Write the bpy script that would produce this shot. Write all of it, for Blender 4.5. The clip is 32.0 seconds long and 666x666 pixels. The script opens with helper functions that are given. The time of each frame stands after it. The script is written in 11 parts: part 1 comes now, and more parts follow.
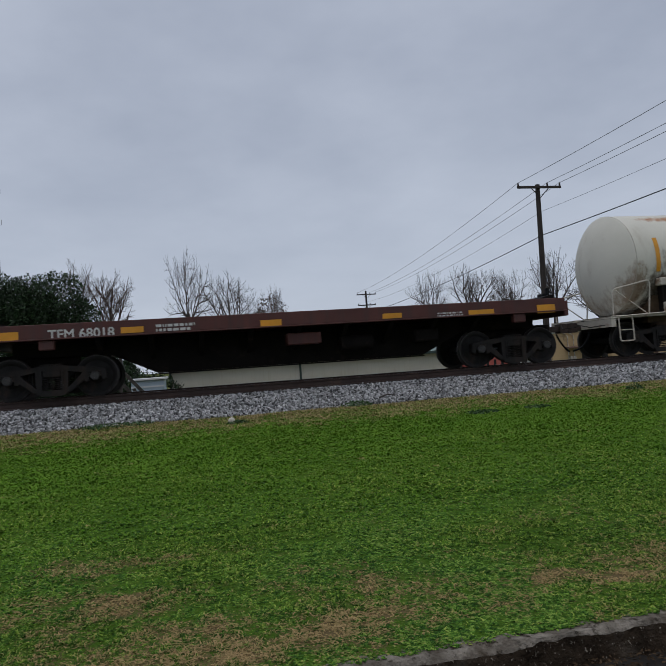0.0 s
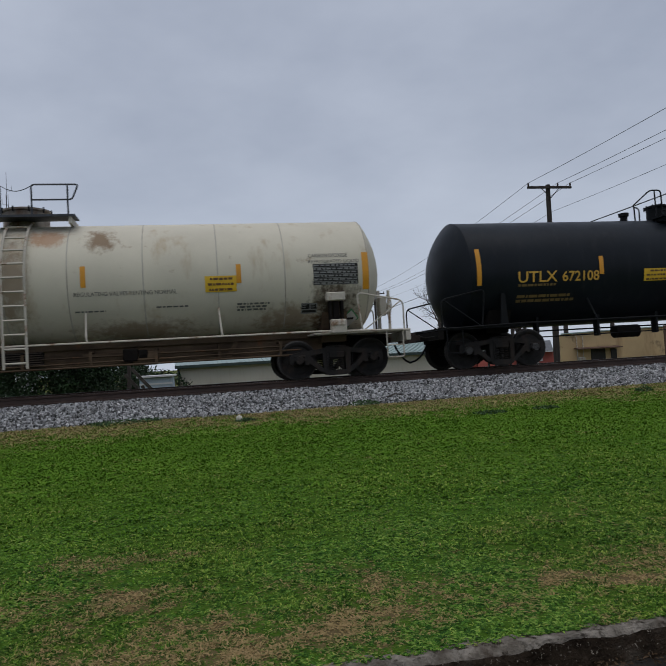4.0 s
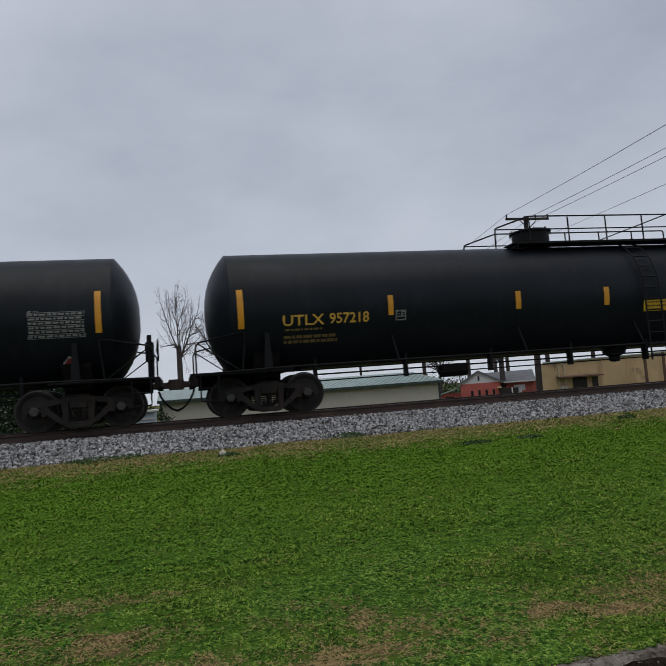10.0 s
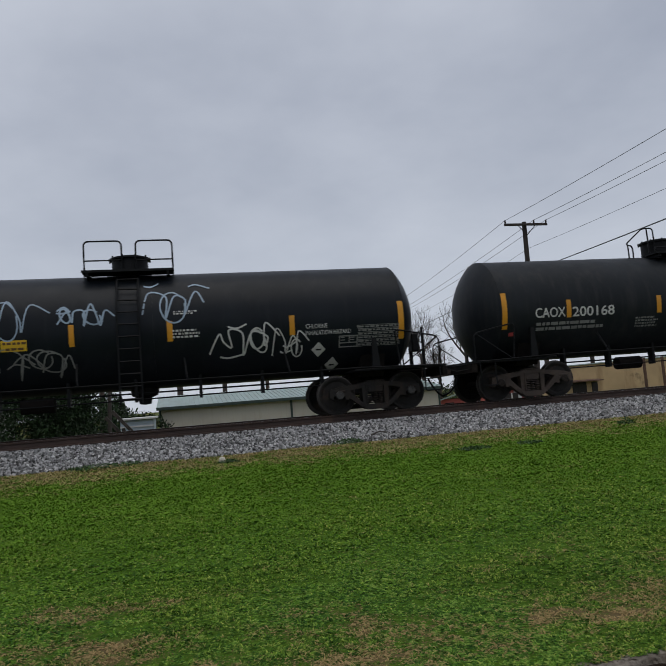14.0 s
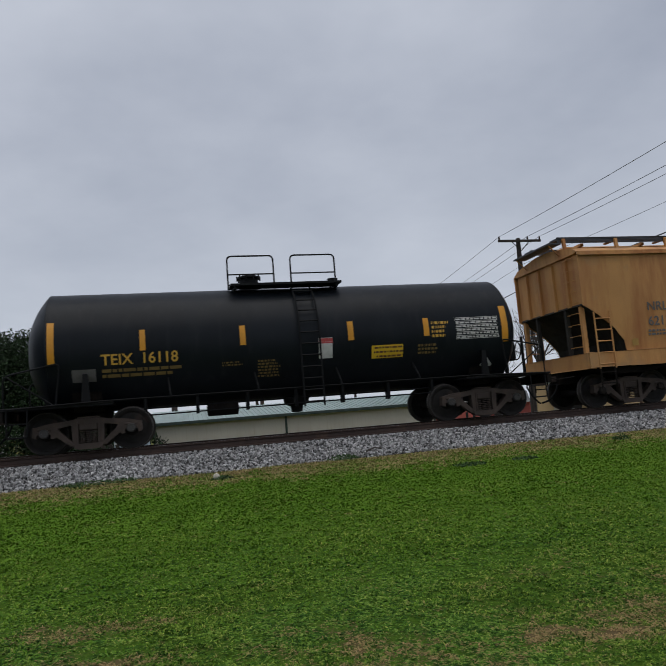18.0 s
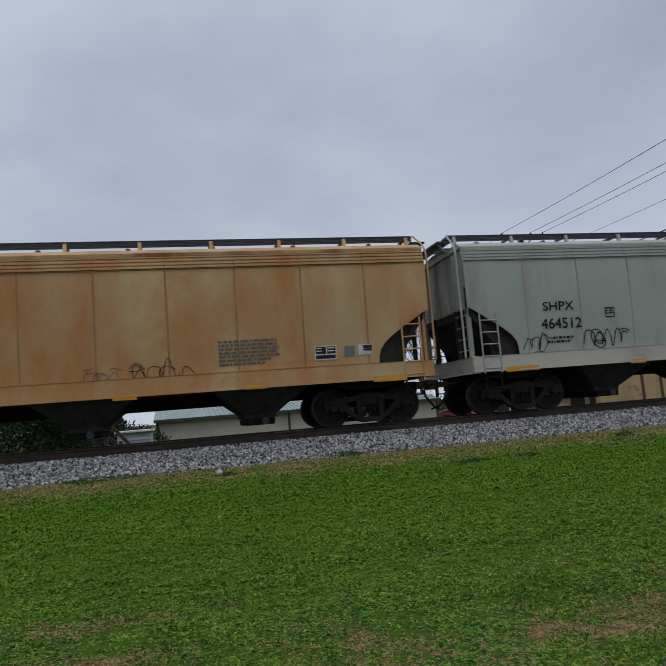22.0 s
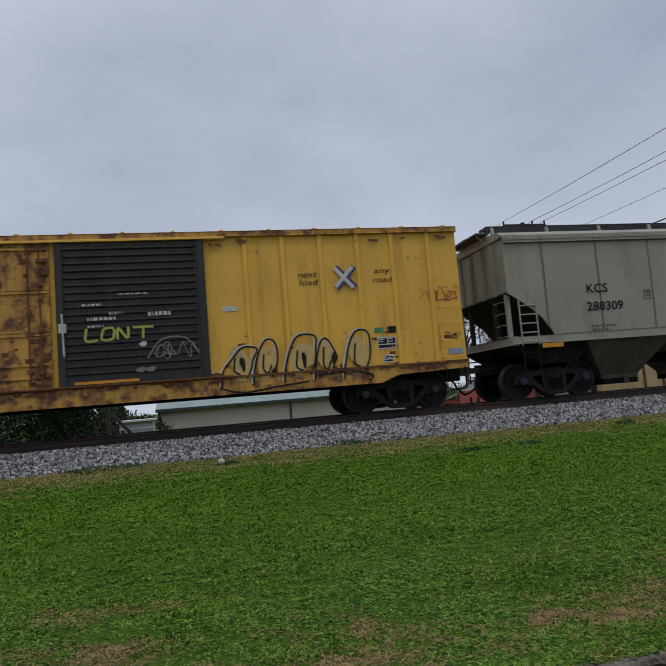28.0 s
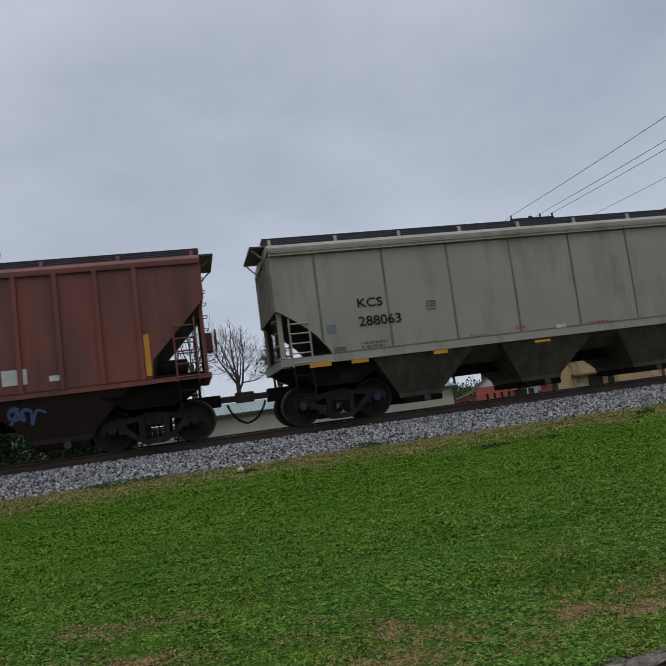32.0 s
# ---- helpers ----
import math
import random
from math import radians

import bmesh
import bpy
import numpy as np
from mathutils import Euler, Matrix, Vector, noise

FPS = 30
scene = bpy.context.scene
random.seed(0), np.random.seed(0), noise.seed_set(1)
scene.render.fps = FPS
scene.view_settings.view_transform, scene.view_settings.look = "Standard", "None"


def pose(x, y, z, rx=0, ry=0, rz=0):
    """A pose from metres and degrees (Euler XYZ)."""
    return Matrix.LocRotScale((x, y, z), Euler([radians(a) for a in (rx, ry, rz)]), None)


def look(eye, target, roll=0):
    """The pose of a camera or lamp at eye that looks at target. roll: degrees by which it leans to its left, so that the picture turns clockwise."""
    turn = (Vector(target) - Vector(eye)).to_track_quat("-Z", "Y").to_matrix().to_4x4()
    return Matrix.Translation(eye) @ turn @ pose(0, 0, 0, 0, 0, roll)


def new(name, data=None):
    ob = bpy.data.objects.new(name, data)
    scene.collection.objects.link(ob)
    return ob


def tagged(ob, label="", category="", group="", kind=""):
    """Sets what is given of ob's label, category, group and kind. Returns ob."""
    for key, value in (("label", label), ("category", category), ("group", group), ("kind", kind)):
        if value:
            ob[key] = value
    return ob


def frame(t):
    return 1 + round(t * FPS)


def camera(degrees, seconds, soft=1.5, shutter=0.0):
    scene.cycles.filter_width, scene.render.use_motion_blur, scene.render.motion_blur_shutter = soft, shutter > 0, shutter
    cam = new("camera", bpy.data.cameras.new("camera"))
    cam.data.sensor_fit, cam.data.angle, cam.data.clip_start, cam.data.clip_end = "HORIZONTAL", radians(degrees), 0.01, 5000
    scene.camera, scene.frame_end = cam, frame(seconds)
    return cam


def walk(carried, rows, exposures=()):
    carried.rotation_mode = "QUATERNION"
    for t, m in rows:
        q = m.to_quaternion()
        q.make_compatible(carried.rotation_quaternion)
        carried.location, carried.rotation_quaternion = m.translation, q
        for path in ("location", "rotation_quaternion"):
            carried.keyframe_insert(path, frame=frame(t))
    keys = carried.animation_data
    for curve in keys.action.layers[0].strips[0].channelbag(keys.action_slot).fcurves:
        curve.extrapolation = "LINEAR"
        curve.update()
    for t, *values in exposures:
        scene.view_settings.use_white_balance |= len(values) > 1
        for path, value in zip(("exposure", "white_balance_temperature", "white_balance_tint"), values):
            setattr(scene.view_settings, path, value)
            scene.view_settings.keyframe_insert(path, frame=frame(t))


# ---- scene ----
cam = camera(53.2, 32.0, soft=0.7, shutter=0.045)
# the camera is held in one place and turns a little
PATH = [
    (0.0, pose(0, -16.43, 0.42, 92.40, 3.94, -12.25)),
    (0.5, pose(0, -16.43, 0.42, 92.59, 3.82, -12.70)),
    (1.0, pose(0, -16.43, 0.42, 92.25, 4.30, -11.82)),
    (1.5, pose(0, -16.43, 0.42, 91.76, 4.04, -11.18)),
    (2.0, pose(0, -16.43, 0.42, 91.63, 4.12, -10.65)),
    (2.5, pose(0, -16.43, 0.42, 91.91, 4.19, -10.73)),
    (3.0, pose(0, -16.43, 0.42, 91.73, 3.57, -11.00)),
    (3.5, pose(0, -16.43, 0.42, 92.00, 3.55, -11.47)),
    (4.0, pose(0, -16.43, 0.42, 92.35, 3.39, -11.57)),
    (4.5, pose(0, -16.43, 0.42, 93.43, 4.74, -11.95)),
    (6.5, pose(0, -16.43, 0.42, 93.47, 3.86, -12.28)),
    (7.0, pose(0, -16.43, 0.42, 93.63, 3.85, -12.31)),
    (7.5, pose(0, -16.43, 0.42, 93.85, 3.96, -12.40)),
    (8.0, pose(0, -16.43, 0.42, 94.49, 3.93, -12.70)),
    (8.5, pose(0, -16.43, 0.42, 94.47, 4.01, -12.68)),
    (9.0, pose(0, -16.43, 0.42, 94.50, 3.98, -12.77)),
    (9.5, pose(0, -16.43, 0.42, 94.97, 3.49, -13.03)),
    (10.0, pose(0, -16.43, 0.42, 95.03, 4.30, -12.97)),
    (10.5, pose(0, -16.43, 0.42, 95.13, 3.76, -13.07)),
    (11.0, pose(0, -16.43, 0.42, 95.02, 3.65, -12.92)),
    (11.5, pose(0, -16.43, 0.42, 95.45, 3.52, -13.05)),
    (12.0, pose(0, -16.43, 0.42, 95.56, 3.51, -12.96)),
    (12.5, pose(0, -16.43, 0.42, 95.59, 3.63, -12.96)),
    (13.0, pose(0, -16.43, 0.42, 95.70, 4.06, -12.99)),
    (13.5, pose(0, -16.43, 0.42, 95.31, 4.09, -12.84)),
    (14.0, pose(0, -16.43, 0.42, 95.55, 4.50, -13.01)),
    (14.5, pose(0, -16.43, 0.42, 95.58, 4.26, -13.04)),
    (16.5, pose(0, -16.43, 0.42, 96.25, 4.64, -13.16)),
    (17.0, pose(0, -16.43, 0.42, 96.29, 4.71, -13.24)),
    (17.5, pose(0, -16.43, 0.42, 96.34, 4.64, -13.26)),
    (18.0, pose(0, -16.43, 0.42, 96.87, 4.54, -13.45)),
    (18.5, pose(0, -16.43, 0.42, 96.98, 4.56, -13.46)),
    (19.0, pose(0, -16.43, 0.42, 96.77, 4.58, -13.40)),
    (19.5, pose(0, -16.43, 0.42, 96.71, 4.52, -13.39)),
    (20.0, pose(0, -16.43, 0.42, 96.78, 4.47, -13.41)),
    (20.5, pose(0, -16.43, 0.42, 96.86, 4.55, -13.42)),
    (21.0, pose(0, -16.43, 0.42, 96.42, 4.50, -13.24)),
    (21.5, pose(0, -16.43, 0.42, 96.47, 4.55, -13.16)),
    (22.0, pose(0, -16.43, 0.42, 96.59, 4.56, -13.20)),
    (22.5, pose(0, -16.43, 0.42, 96.83, 4.48, -13.24)),
    (23.0, pose(0, -16.43, 0.42, 96.67, 4.55, -13.18)),
    (23.5, pose(0, -16.43, 0.42, 96.03, 4.62, -13.04)),
    (24.0, pose(0, -16.43, 0.42, 95.12, 3.94, -12.86)),
    (24.5, pose(0, -16.43, 0.42, 95.02, 4.17, -12.78)),
    (25.0, pose(0, -16.43, 0.42, 95.19, 4.09, -12.82)),
    (25.5, pose(0, -16.43, 0.42, 95.30, 4.30, -12.78)),
    (27.5, pose(0, -16.43, 0.42, 95.23, 4.55, -12.97)),
    (28.0, pose(0, -16.43, 0.42, 95.66, 4.71, -13.08)),
    (28.5, pose(0, -16.43, 0.42, 95.65, 9.59, -11.71)),
    (29.0, pose(0, -16.43, 0.42, 95.27, 8.71, -11.96)),
    (29.5, pose(0, -16.43, 0.42, 96.06, 8.43, -12.36)),
    (30.0, pose(0, -16.43, 0.42, 97.15, 8.00, -12.69)),
    (30.5, pose(0, -16.43, 0.42, 97.46, 7.09, -12.78)),
    (31.0, pose(0, -16.43, 0.42, 97.74, 7.03, -12.65)),
    (31.5, pose(0, -16.43, 0.42, 97.32, 7.57, -12.50)),
    (32.0, pose(0, -16.43, 0.42, 96.11, 7.42, -11.71)),
]
walk(cam, PATH, [(0.0, 0.0, 6500, 10), (4.5, 0.0, 6500, 10), (6.5, 0.1, 6800, 10), (18.0, 0.1, 6800, 10), (19.5, 0.1, 6500, 10), (25.5, 0.1, 6500, 10), (27.5, 0.1, 6580, 10), (32.0, 0.1, 6580, 10)])

SPEED = 19.42          # metres a second, towards -x

# ---- sky and light ----
world = bpy.data.worlds.new("world")
scene.world = world
world.use_nodes = True


def sky_nodes():
    nt = world.node_tree
    nt.nodes.clear()
    out = nt.nodes.new("ShaderNodeOutputWorld")
    bg = nt.nodes.new("ShaderNodeBackground")
    sky = nt.nodes.new("ShaderNodeTexSky")
    sky.sky_type = "NISHITA"
    sky.sun_disc = False
    sky.sun_elevation = radians(58)
    sky.sun_rotation = radians(200)
    tc = nt.nodes.new("ShaderNodeTexCoord")
    sep = nt.nodes.new("ShaderNodeSeparateXYZ")
    nt.links.new(tc.outputs["Generated"], sep.inputs[0])
    up = nt.nodes.new("ShaderNodeMath")
    up.operation = "MAXIMUM"
    up.inputs[1].default_value = 0.0
    nt.links.new(sep.outputs["Z"], up.inputs[0])
    den = nt.nodes.new("ShaderNodeMath")
    den.operation = "ADD"
    den.inputs[1].default_value = 0.22
    nt.links.new(up.outputs[0], den.inputs[0])
    flat = nt.nodes.new("ShaderNodeVectorMath")
    flat.operation = "DIVIDE"
    comb = nt.nodes.new("ShaderNodeCombineXYZ")
    for k in range(3):
        nt.links.new(den.outputs[0], comb.inputs[k])
    nt.links.new(tc.outputs["Generated"], flat.inputs[0])
    nt.links.new(comb.outputs[0], flat.inputs[1])
    big = nt.nodes.new("ShaderNodeTexNoise")
    big.inputs["Scale"].default_value = 1.5
    big.inputs["Detail"].default_value = 5
    big.inputs["Roughness"].default_value = 0.52
    nt.links.new(flat.outputs[0], big.inputs["Vector"])
    ramp = nt.nodes.new("ShaderNodeValToRGB")
    e = ramp.color_ramp.elements
    e[0].position, e[0].color = 0.28, (0.285, 0.325, 0.415, 1)
    e[1].position, e[1].color = 0.74, (0.46, 0.505, 0.60, 1)
    nt.links.new(big.outputs["Fac"], ramp.inputs[0])
    hor = nt.nodes.new("ShaderNodeValToRGB")
    h = hor.color_ramp.elements
    h[0].position, h[0].color = 0.0, (0.9, 0.9, 0.9, 1)
    h[1].position, h[1].color = 0.42, (0, 0, 0, 1)
    nt.links.new(up.outputs[0], hor.inputs[0])
    mix = nt.nodes.new("ShaderNodeMix")
    mix.data_type = "RGBA"
    nt.links.new(hor.outputs[0], mix.inputs["Factor"])
    nt.links.new(ramp.outputs[0], mix.inputs["A"])
    mix.inputs["B"].default_value = (0.47, 0.52, 0.61, 1)
    add = nt.nodes.new("ShaderNodeMix")
    add.data_type = "RGBA"
    add.blend_type = "ADD"
    add.inputs["Factor"].default_value = 0.006
    nt.links.new(mix.outputs["Result"], add.inputs["A"])
    nt.links.new(sky.outputs[0], add.inputs["B"])
    nt.links.new(add.outputs["Result"], bg.inputs[0])
    bg.inputs[1].default_value = 1.0
    nt.links.new(bg.outputs[0], out.inputs[0])


sky_nodes()
sun = new("sun", bpy.data.lights.new("sun", "SUN"))
sun.data.energy = 1.1
sun.data.angle = radians(60)
sun.data.color = (1.0, 0.97, 0.93)
sun.matrix_world = look((0, 0, 60), (4, 14, 0))


# ---- materials ----
def mat(name, col, rough=0.6, metal=0.0, var=0.18, scale=2.5, fine=40.0, streak=None, amount=0.4, run=(5, 5, 0.45),
        bump=0.0, bump_scale=60.0, spots=None, spot_amount=0.4, spot_scale=1.6, island=0.0, spec=0.5, stains=()):
    """A painted or raw surface: base colour with a broad and a fine variation, runs of dirt and spots of wear."""
    m = bpy.data.materials.new(name)
    m.use_nodes = True
    nt = m.node_tree
    b = nt.nodes["Principled BSDF"]
    tc = nt.nodes.new("ShaderNodeTexCoord")
    src = tc.outputs["Object"]

    def noise_tex(s, detail=4, rgh=0.55, stretch=None):
        v = src
        if stretch:
            mp = nt.nodes.new("ShaderNodeMapping")
            mp.inputs["Scale"].default_value = stretch
            nt.links.new(src, mp.inputs[0])
            v = mp.outputs[0]
        n = nt.nodes.new("ShaderNodeTexNoise")
        n.inputs["Scale"].default_value = s
        n.inputs["Detail"].default_value = detail
        n.inputs["Roughness"].default_value = rgh
        nt.links.new(v, n.inputs["Vector"])
        return n.outputs["Fac"]

    def ramp(fac, p0, p1, c0=(0, 0, 0, 1), c1=(1, 1, 1, 1)):
        r = nt.nodes.new("ShaderNodeValToRGB")
        r.color_ramp.elements[0].position, r.color_ramp.elements[0].color = p0, c0
        r.color_ramp.elements[1].position, r.color_ramp.elements[1].color = p1, c1
        nt.links.new(fac, r.inputs[0])
        return r.outputs[0]

    def blend(fac, a, bcol, kind="MIX"):
        x = nt.nodes.new("ShaderNodeMix")
        x.data_type = "RGBA"
        x.blend_type = kind
        if isinstance(fac, float):
            x.inputs["Factor"].default_value = fac
        else:
            nt.links.new(fac, x.inputs["Factor"])
        for slot, val in (("A", a), ("B", bcol)):
            if isinstance(val, tuple):
                x.inputs[slot].default_value = (*val[:3], 1)
            else:
                nt.links.new(val, x.inputs[slot])
        return x.outputs["Result"]

    lo = tuple(c * (1 - var) for c in col)
    hi = tuple(min(1, c * (1 + var)) for c in col)
    c = ramp(noise_tex(scale), 0.3, 0.7, (*lo, 1), (*hi, 1))
    f = ramp(noise_tex(fine, 2), 0.2, 0.8, (1 - var * 0.7,) * 3 + (1,), (1, 1, 1, 1))
    c = blend(1.0, c, f, "MULTIPLY")
    if island:
        g = nt.nodes.new("ShaderNodeNewGeometry")
        r = ramp(g.outputs["Random Per Island"], 0, 1, (1 - island,) * 3 + (1,), (1 + island,) * 3 + (1,))
        c = blend(1.0, c, r, "MULTIPLY")
    if streak:
        s = ramp(noise_tex(1.0, 6, 0.62, run), 0.62 - amount * 0.34, 0.80 - amount * 0.2)
        c = blend(s, c, streak)
    if spots:
        s = ramp(noise_tex(spot_scale, 8, 0.68), 0.66 - spot_amount * 0.26, 0.74 - spot_amount * 0.2)
        c = blend(s, c, spots)
    # single stains with ragged, running edges: (x, z, half width, half height, colour, strength)
    if stains:
        rag = nt.nodes.new("ShaderNodeMath")
        rag.operation = "ADD"
        nt.links.new(noise_tex(1.0, 7, 0.7, (7, 7, 1.6)), rag.inputs[0])
        nt.links.new(noise_tex(3.5, 6, 0.7), rag.inputs[1])
    for x0, z0, rx, rz, tone, power in stains:
        mp = nt.nodes.new("ShaderNodeMapping")
        mp.inputs["Location"].default_value = (-x0 / rx, 0, -z0 / rz)
        mp.inputs["Scale"].default_value = (1 / rx, 0, 1 / rz)
        nt.links.new(src, mp.inputs[0])
        ln = nt.nodes.new("ShaderNodeVectorMath")
        ln.operation = "LENGTH"
        nt.links.new(mp.outputs[0], ln.inputs[0])
        d = nt.nodes.new("ShaderNodeMath")
        d.operation = "MULTIPLY_ADD"
        nt.links.new(rag.outputs[0], d.inputs[0])
        d.inputs[1].default_value = -1.9
        nt.links.new(ln.outputs["Value"], d.inputs[2])
        k = nt.nodes.new("ShaderNodeMapRange")
        k.inputs["From Min"].default_value, k.inputs["From Max"].default_value = -0.80, -1.50
        k.inputs["To Min"].default_value, k.inputs["To Max"].default_value = 0.0, power
        nt.links.new(d.outputs[0], k.inputs[0])
        c = blend(k.outputs[0], c, tone)
    nt.links.new(c, b.inputs["Base Color"])
    rr = nt.nodes.new("ShaderNodeMapRange")
    rr.inputs["To Min"].default_value, rr.inputs["To Max"].default_value = max(0.05, rough - 0.12), min(1, rough + 0.12)
    nt.links.new(noise_tex(scale * 3), rr.inputs[0])
    nt.links.new(rr.outputs[0], b.inputs["Roughness"])
    b.inputs["Metallic"].default_value = metal
    b.inputs["Specular IOR Level"].default_value = spec
    if bump:
        bp = nt.nodes.new("ShaderNodeBump")
        bp.inputs["Strength"].default_value = bump
        bp.inputs["Distance"].default_value = 0.03
        nt.links.new(noise_tex(bump_scale, 5), bp.inputs["Height"])
        nt.links.new(bp.outputs[0], b.inputs["Normal"])
    return m


# ---- mesh builder ----
class Mesh:
    """Collects vertices and faces of one part."""

    def __init__(self):
        self.v, self.f = [], []

    def add(self, v, f):
        n = len(self.v)
        self.v += [tuple(p) for p in v]
        self.f += [tuple(i + n for i in q) for q in f]
        return self

    def box(self, x0, x1, y0, y1, z0, z1, c=0.0):
        if c <= 0:
            return self.add([(x, y, z) for x in (x0, x1) for y in (y0, y1) for z in (z0, z1)],
                            [(0, 1, 3, 2), (4, 6, 7, 5), (0, 4, 5, 1), (2, 3, 7, 6), (0, 2, 6, 4), (1, 5, 7, 3)])
        c = min(c, abs(x1 - x0) / 2.2, abs(y1 - y0) / 2.2, abs(z1 - z0) / 2.2)
        bm = bmesh.new()
        bmesh.ops.create_cube(bm, size=1)
        for q in bm.verts:
            q.co = ((x0 + x1) / 2 + q.co.x * (x1 - x0), (y0 + y1) / 2 + q.co.y * (y1 - y0), (z0 + z1) / 2 + q.co.z * (z1 - z0))
        bmesh.ops.bevel(bm, geom=bm.edges[:], offset=c, segments=1, affect="EDGES")
        bm.verts.index_update()
        self.add([tuple(q.co) for q in bm.verts], [tuple(q.index for q in fc.verts) for fc in bm.faces])
        bm.free()
        return self

    def tube(self, pts, r, n=6, cap=True):
        pts = [Vector(p) for p in pts]
        rings = []
        side = None
        for i, p in enumerate(pts):
            a = (pts[min(i + 1, len(pts) - 1)] - pts[max(i - 1, 0)]).normalized()
            if side is None:
                side = a.orthogonal().normalized()
            side = (side - a * side.dot(a))
            side = side.normalized() if side.length > 1e-6 else a.orthogonal().normalized()
            other = a.cross(side)
            rad = r[i] if isinstance(r, (list, tuple)) else r
            rings.append([p + (side * math.cos(2 * math.pi * k / n) + other * math.sin(2 * math.pi * k / n)) * rad for k in range(n)])
        f = []
        for i in range(len(rings) - 1):
            for k in range(n):
                f.append((i * n + k, i * n + (k + 1) % n, (i + 1) * n + (k + 1) % n, (i + 1) * n + k))
        if cap:
            f += [tuple(range(n))[::-1], tuple(range((len(rings) - 1) * n, len(rings) * n))]
        return self.add([q for g in rings for q in g], f)

    def lathe(self, prof, axis="x", n=32, centre=(0, 0, 0)):
        v, f = [], []
        for a, r in prof:
            for k in range(n):
                t = 2 * math.pi * k / n
                p = (a, r * math.cos(t), r * math.sin(t))
                if axis == "y":
                    p = (r * math.cos(t), a, r * math.sin(t))
                if axis == "z":
                    p = (r * math.cos(t), r * math.sin(t), a)
                v.append(tuple(p[j] + centre[j] for j in range(3)))
        for i in range(len(prof) - 1):
            for k in range(n):
                f.append((i * n + k, i * n + (k + 1) % n, (i + 1) * n + (k + 1) % n, (i + 1) * n + k))
        f += [tuple(range(n)), tuple(range((len(prof) - 1) * n, len(prof) * n))]
        return self.add(v, f)

    def prism(self, poly, y0, y1, plane="xz"):
        n = len(poly)

        def at(p, d):
            return (p[0], d, p[1]) if plane == "xz" else ((d, p[0], p[1]) if plane == "yz" else (p[0], p[1], d))
        v = [at(p, y0) for p in poly] + [at(p, y1) for p in poly]
        f = [tuple(range(n)), tuple(range(n, 2 * n))[::-1]]
        f += [(i, i + n, (i + 1) % n + n, (i + 1) % n) for i in range(n)]
        return self.add(v, f)

    def bar(self, p, q, w, y0, y1):
        """A flat bar of width w in the xz plane from p to q, between y0 and y1."""
        d = Vector((q[0] - p[0], q[1] - p[1])).normalized()
        s = Vector((-d.y, d.x)) * w / 2
        return self.prism([(p[0] + s.x, p[1] + s.y), (q[0] + s.x, q[1] + s.y), (q[0] - s.x, q[1] - s.y), (p[0] - s.x, p[1] - s.y)], y0, y1)

    def data(self, name, smooth=0):
        me = bpy.data.meshes.new(name)
        me.from_pydata(self.v, [], self.f)
        bm = bmesh.new()
        bm.from_mesh(me)
        bmesh.ops.recalc_face_normals(bm, faces=bm.faces[:])
        bm.to_mesh(me)
        bm.free()
        if smooth:
            me.shade_smooth()
            me.set_sharp_from_angle(angle=radians(smooth))
        return me


def part(name, m, material, parent=None, label="", smooth=0):
    """Links a Mesh, or ready mesh data, as one object under parent."""
    me = m.data(name, smooth) if isinstance(m, Mesh) else m
    if material and not me.materials:
        me.materials.append(material)
    ob = new(name, me)
    if parent:
        ob.parent = parent
    if label:
        tagged(ob, label)
    return ob


def empty(name, label, category, group="", m=None, kind=""):
    ob = new(name)
    ob.empty_display_size = 0.3
    if m is not None:
        ob.matrix_world = m
    return tagged(ob, label, category, group, kind)


def arc(p0, p1, p2, n=5):
    """Points of a rounded corner from p0 past p1 to p2."""
    a, b, c = Vector(p0), Vector(p1), Vector(p2)
    return [tuple(a * (1 - t) ** 2 + b * 2 * t * (1 - t) + c * t * t) for t in [i / n for i in range(n + 1)]]


def bent(pts, r):
    """A polyline with its corners rounded by r."""
    pts = [Vector(p) for p in pts]
    out = [tuple(pts[0])]
    for a, b, c in zip(pts, pts[1:], pts[2:]):
        ra = min(r, (a - b).length / 2.1)
        rc = min(r, (c - b).length / 2.1)
        out += arc(b + (a - b).normalized() * ra, b, b + (c - b).normalized() * rc, 4)
    return out + [tuple(pts[-1])]


M = {}
M["steel_dark"] = mat("dark_cast_steel", (0.020, 0.018, 0.017), 0.72, 0.0, 0.3, 3, streak=(0.035, 0.025, 0.019), amount=0.4, bump=0.2, spec=0.2)
M["steel_brown"] = mat("brown_dusty_steel", (0.055, 0.039, 0.031), 0.8, 0.0, 0.3, 3, spots=(0.09, 0.055, 0.035), bump=0.2)
M["wheel"] = mat("wheel_steel", (0.020, 0.018, 0.017), 0.7, 0.0, 0.3, 5, spots=(0.04, 0.028, 0.022), spec=0.2)
M["tread"] = mat("bright_wheel_rim", (0.05, 0.044, 0.04), 0.5, 0.3, 0.2, 6)
M["cap_blue"] = mat("blue_bearing_cap", (0.022, 0.030, 0.065), 0.5, 0.1, 0.2, 9)
M["cap_grey"] = mat("grey_bearing_cap", (0.05, 0.047, 0.045), 0.5, 0.3, 0.3, 9)
M["black"] = mat("black_tank_paint", (0.0085, 0.0112, 0.0150), 0.42, 0.0, 0.25, 0.8, streak=(0.014, 0.016, 0.019), amount=0.25, bump=0.02, spec=0.15)
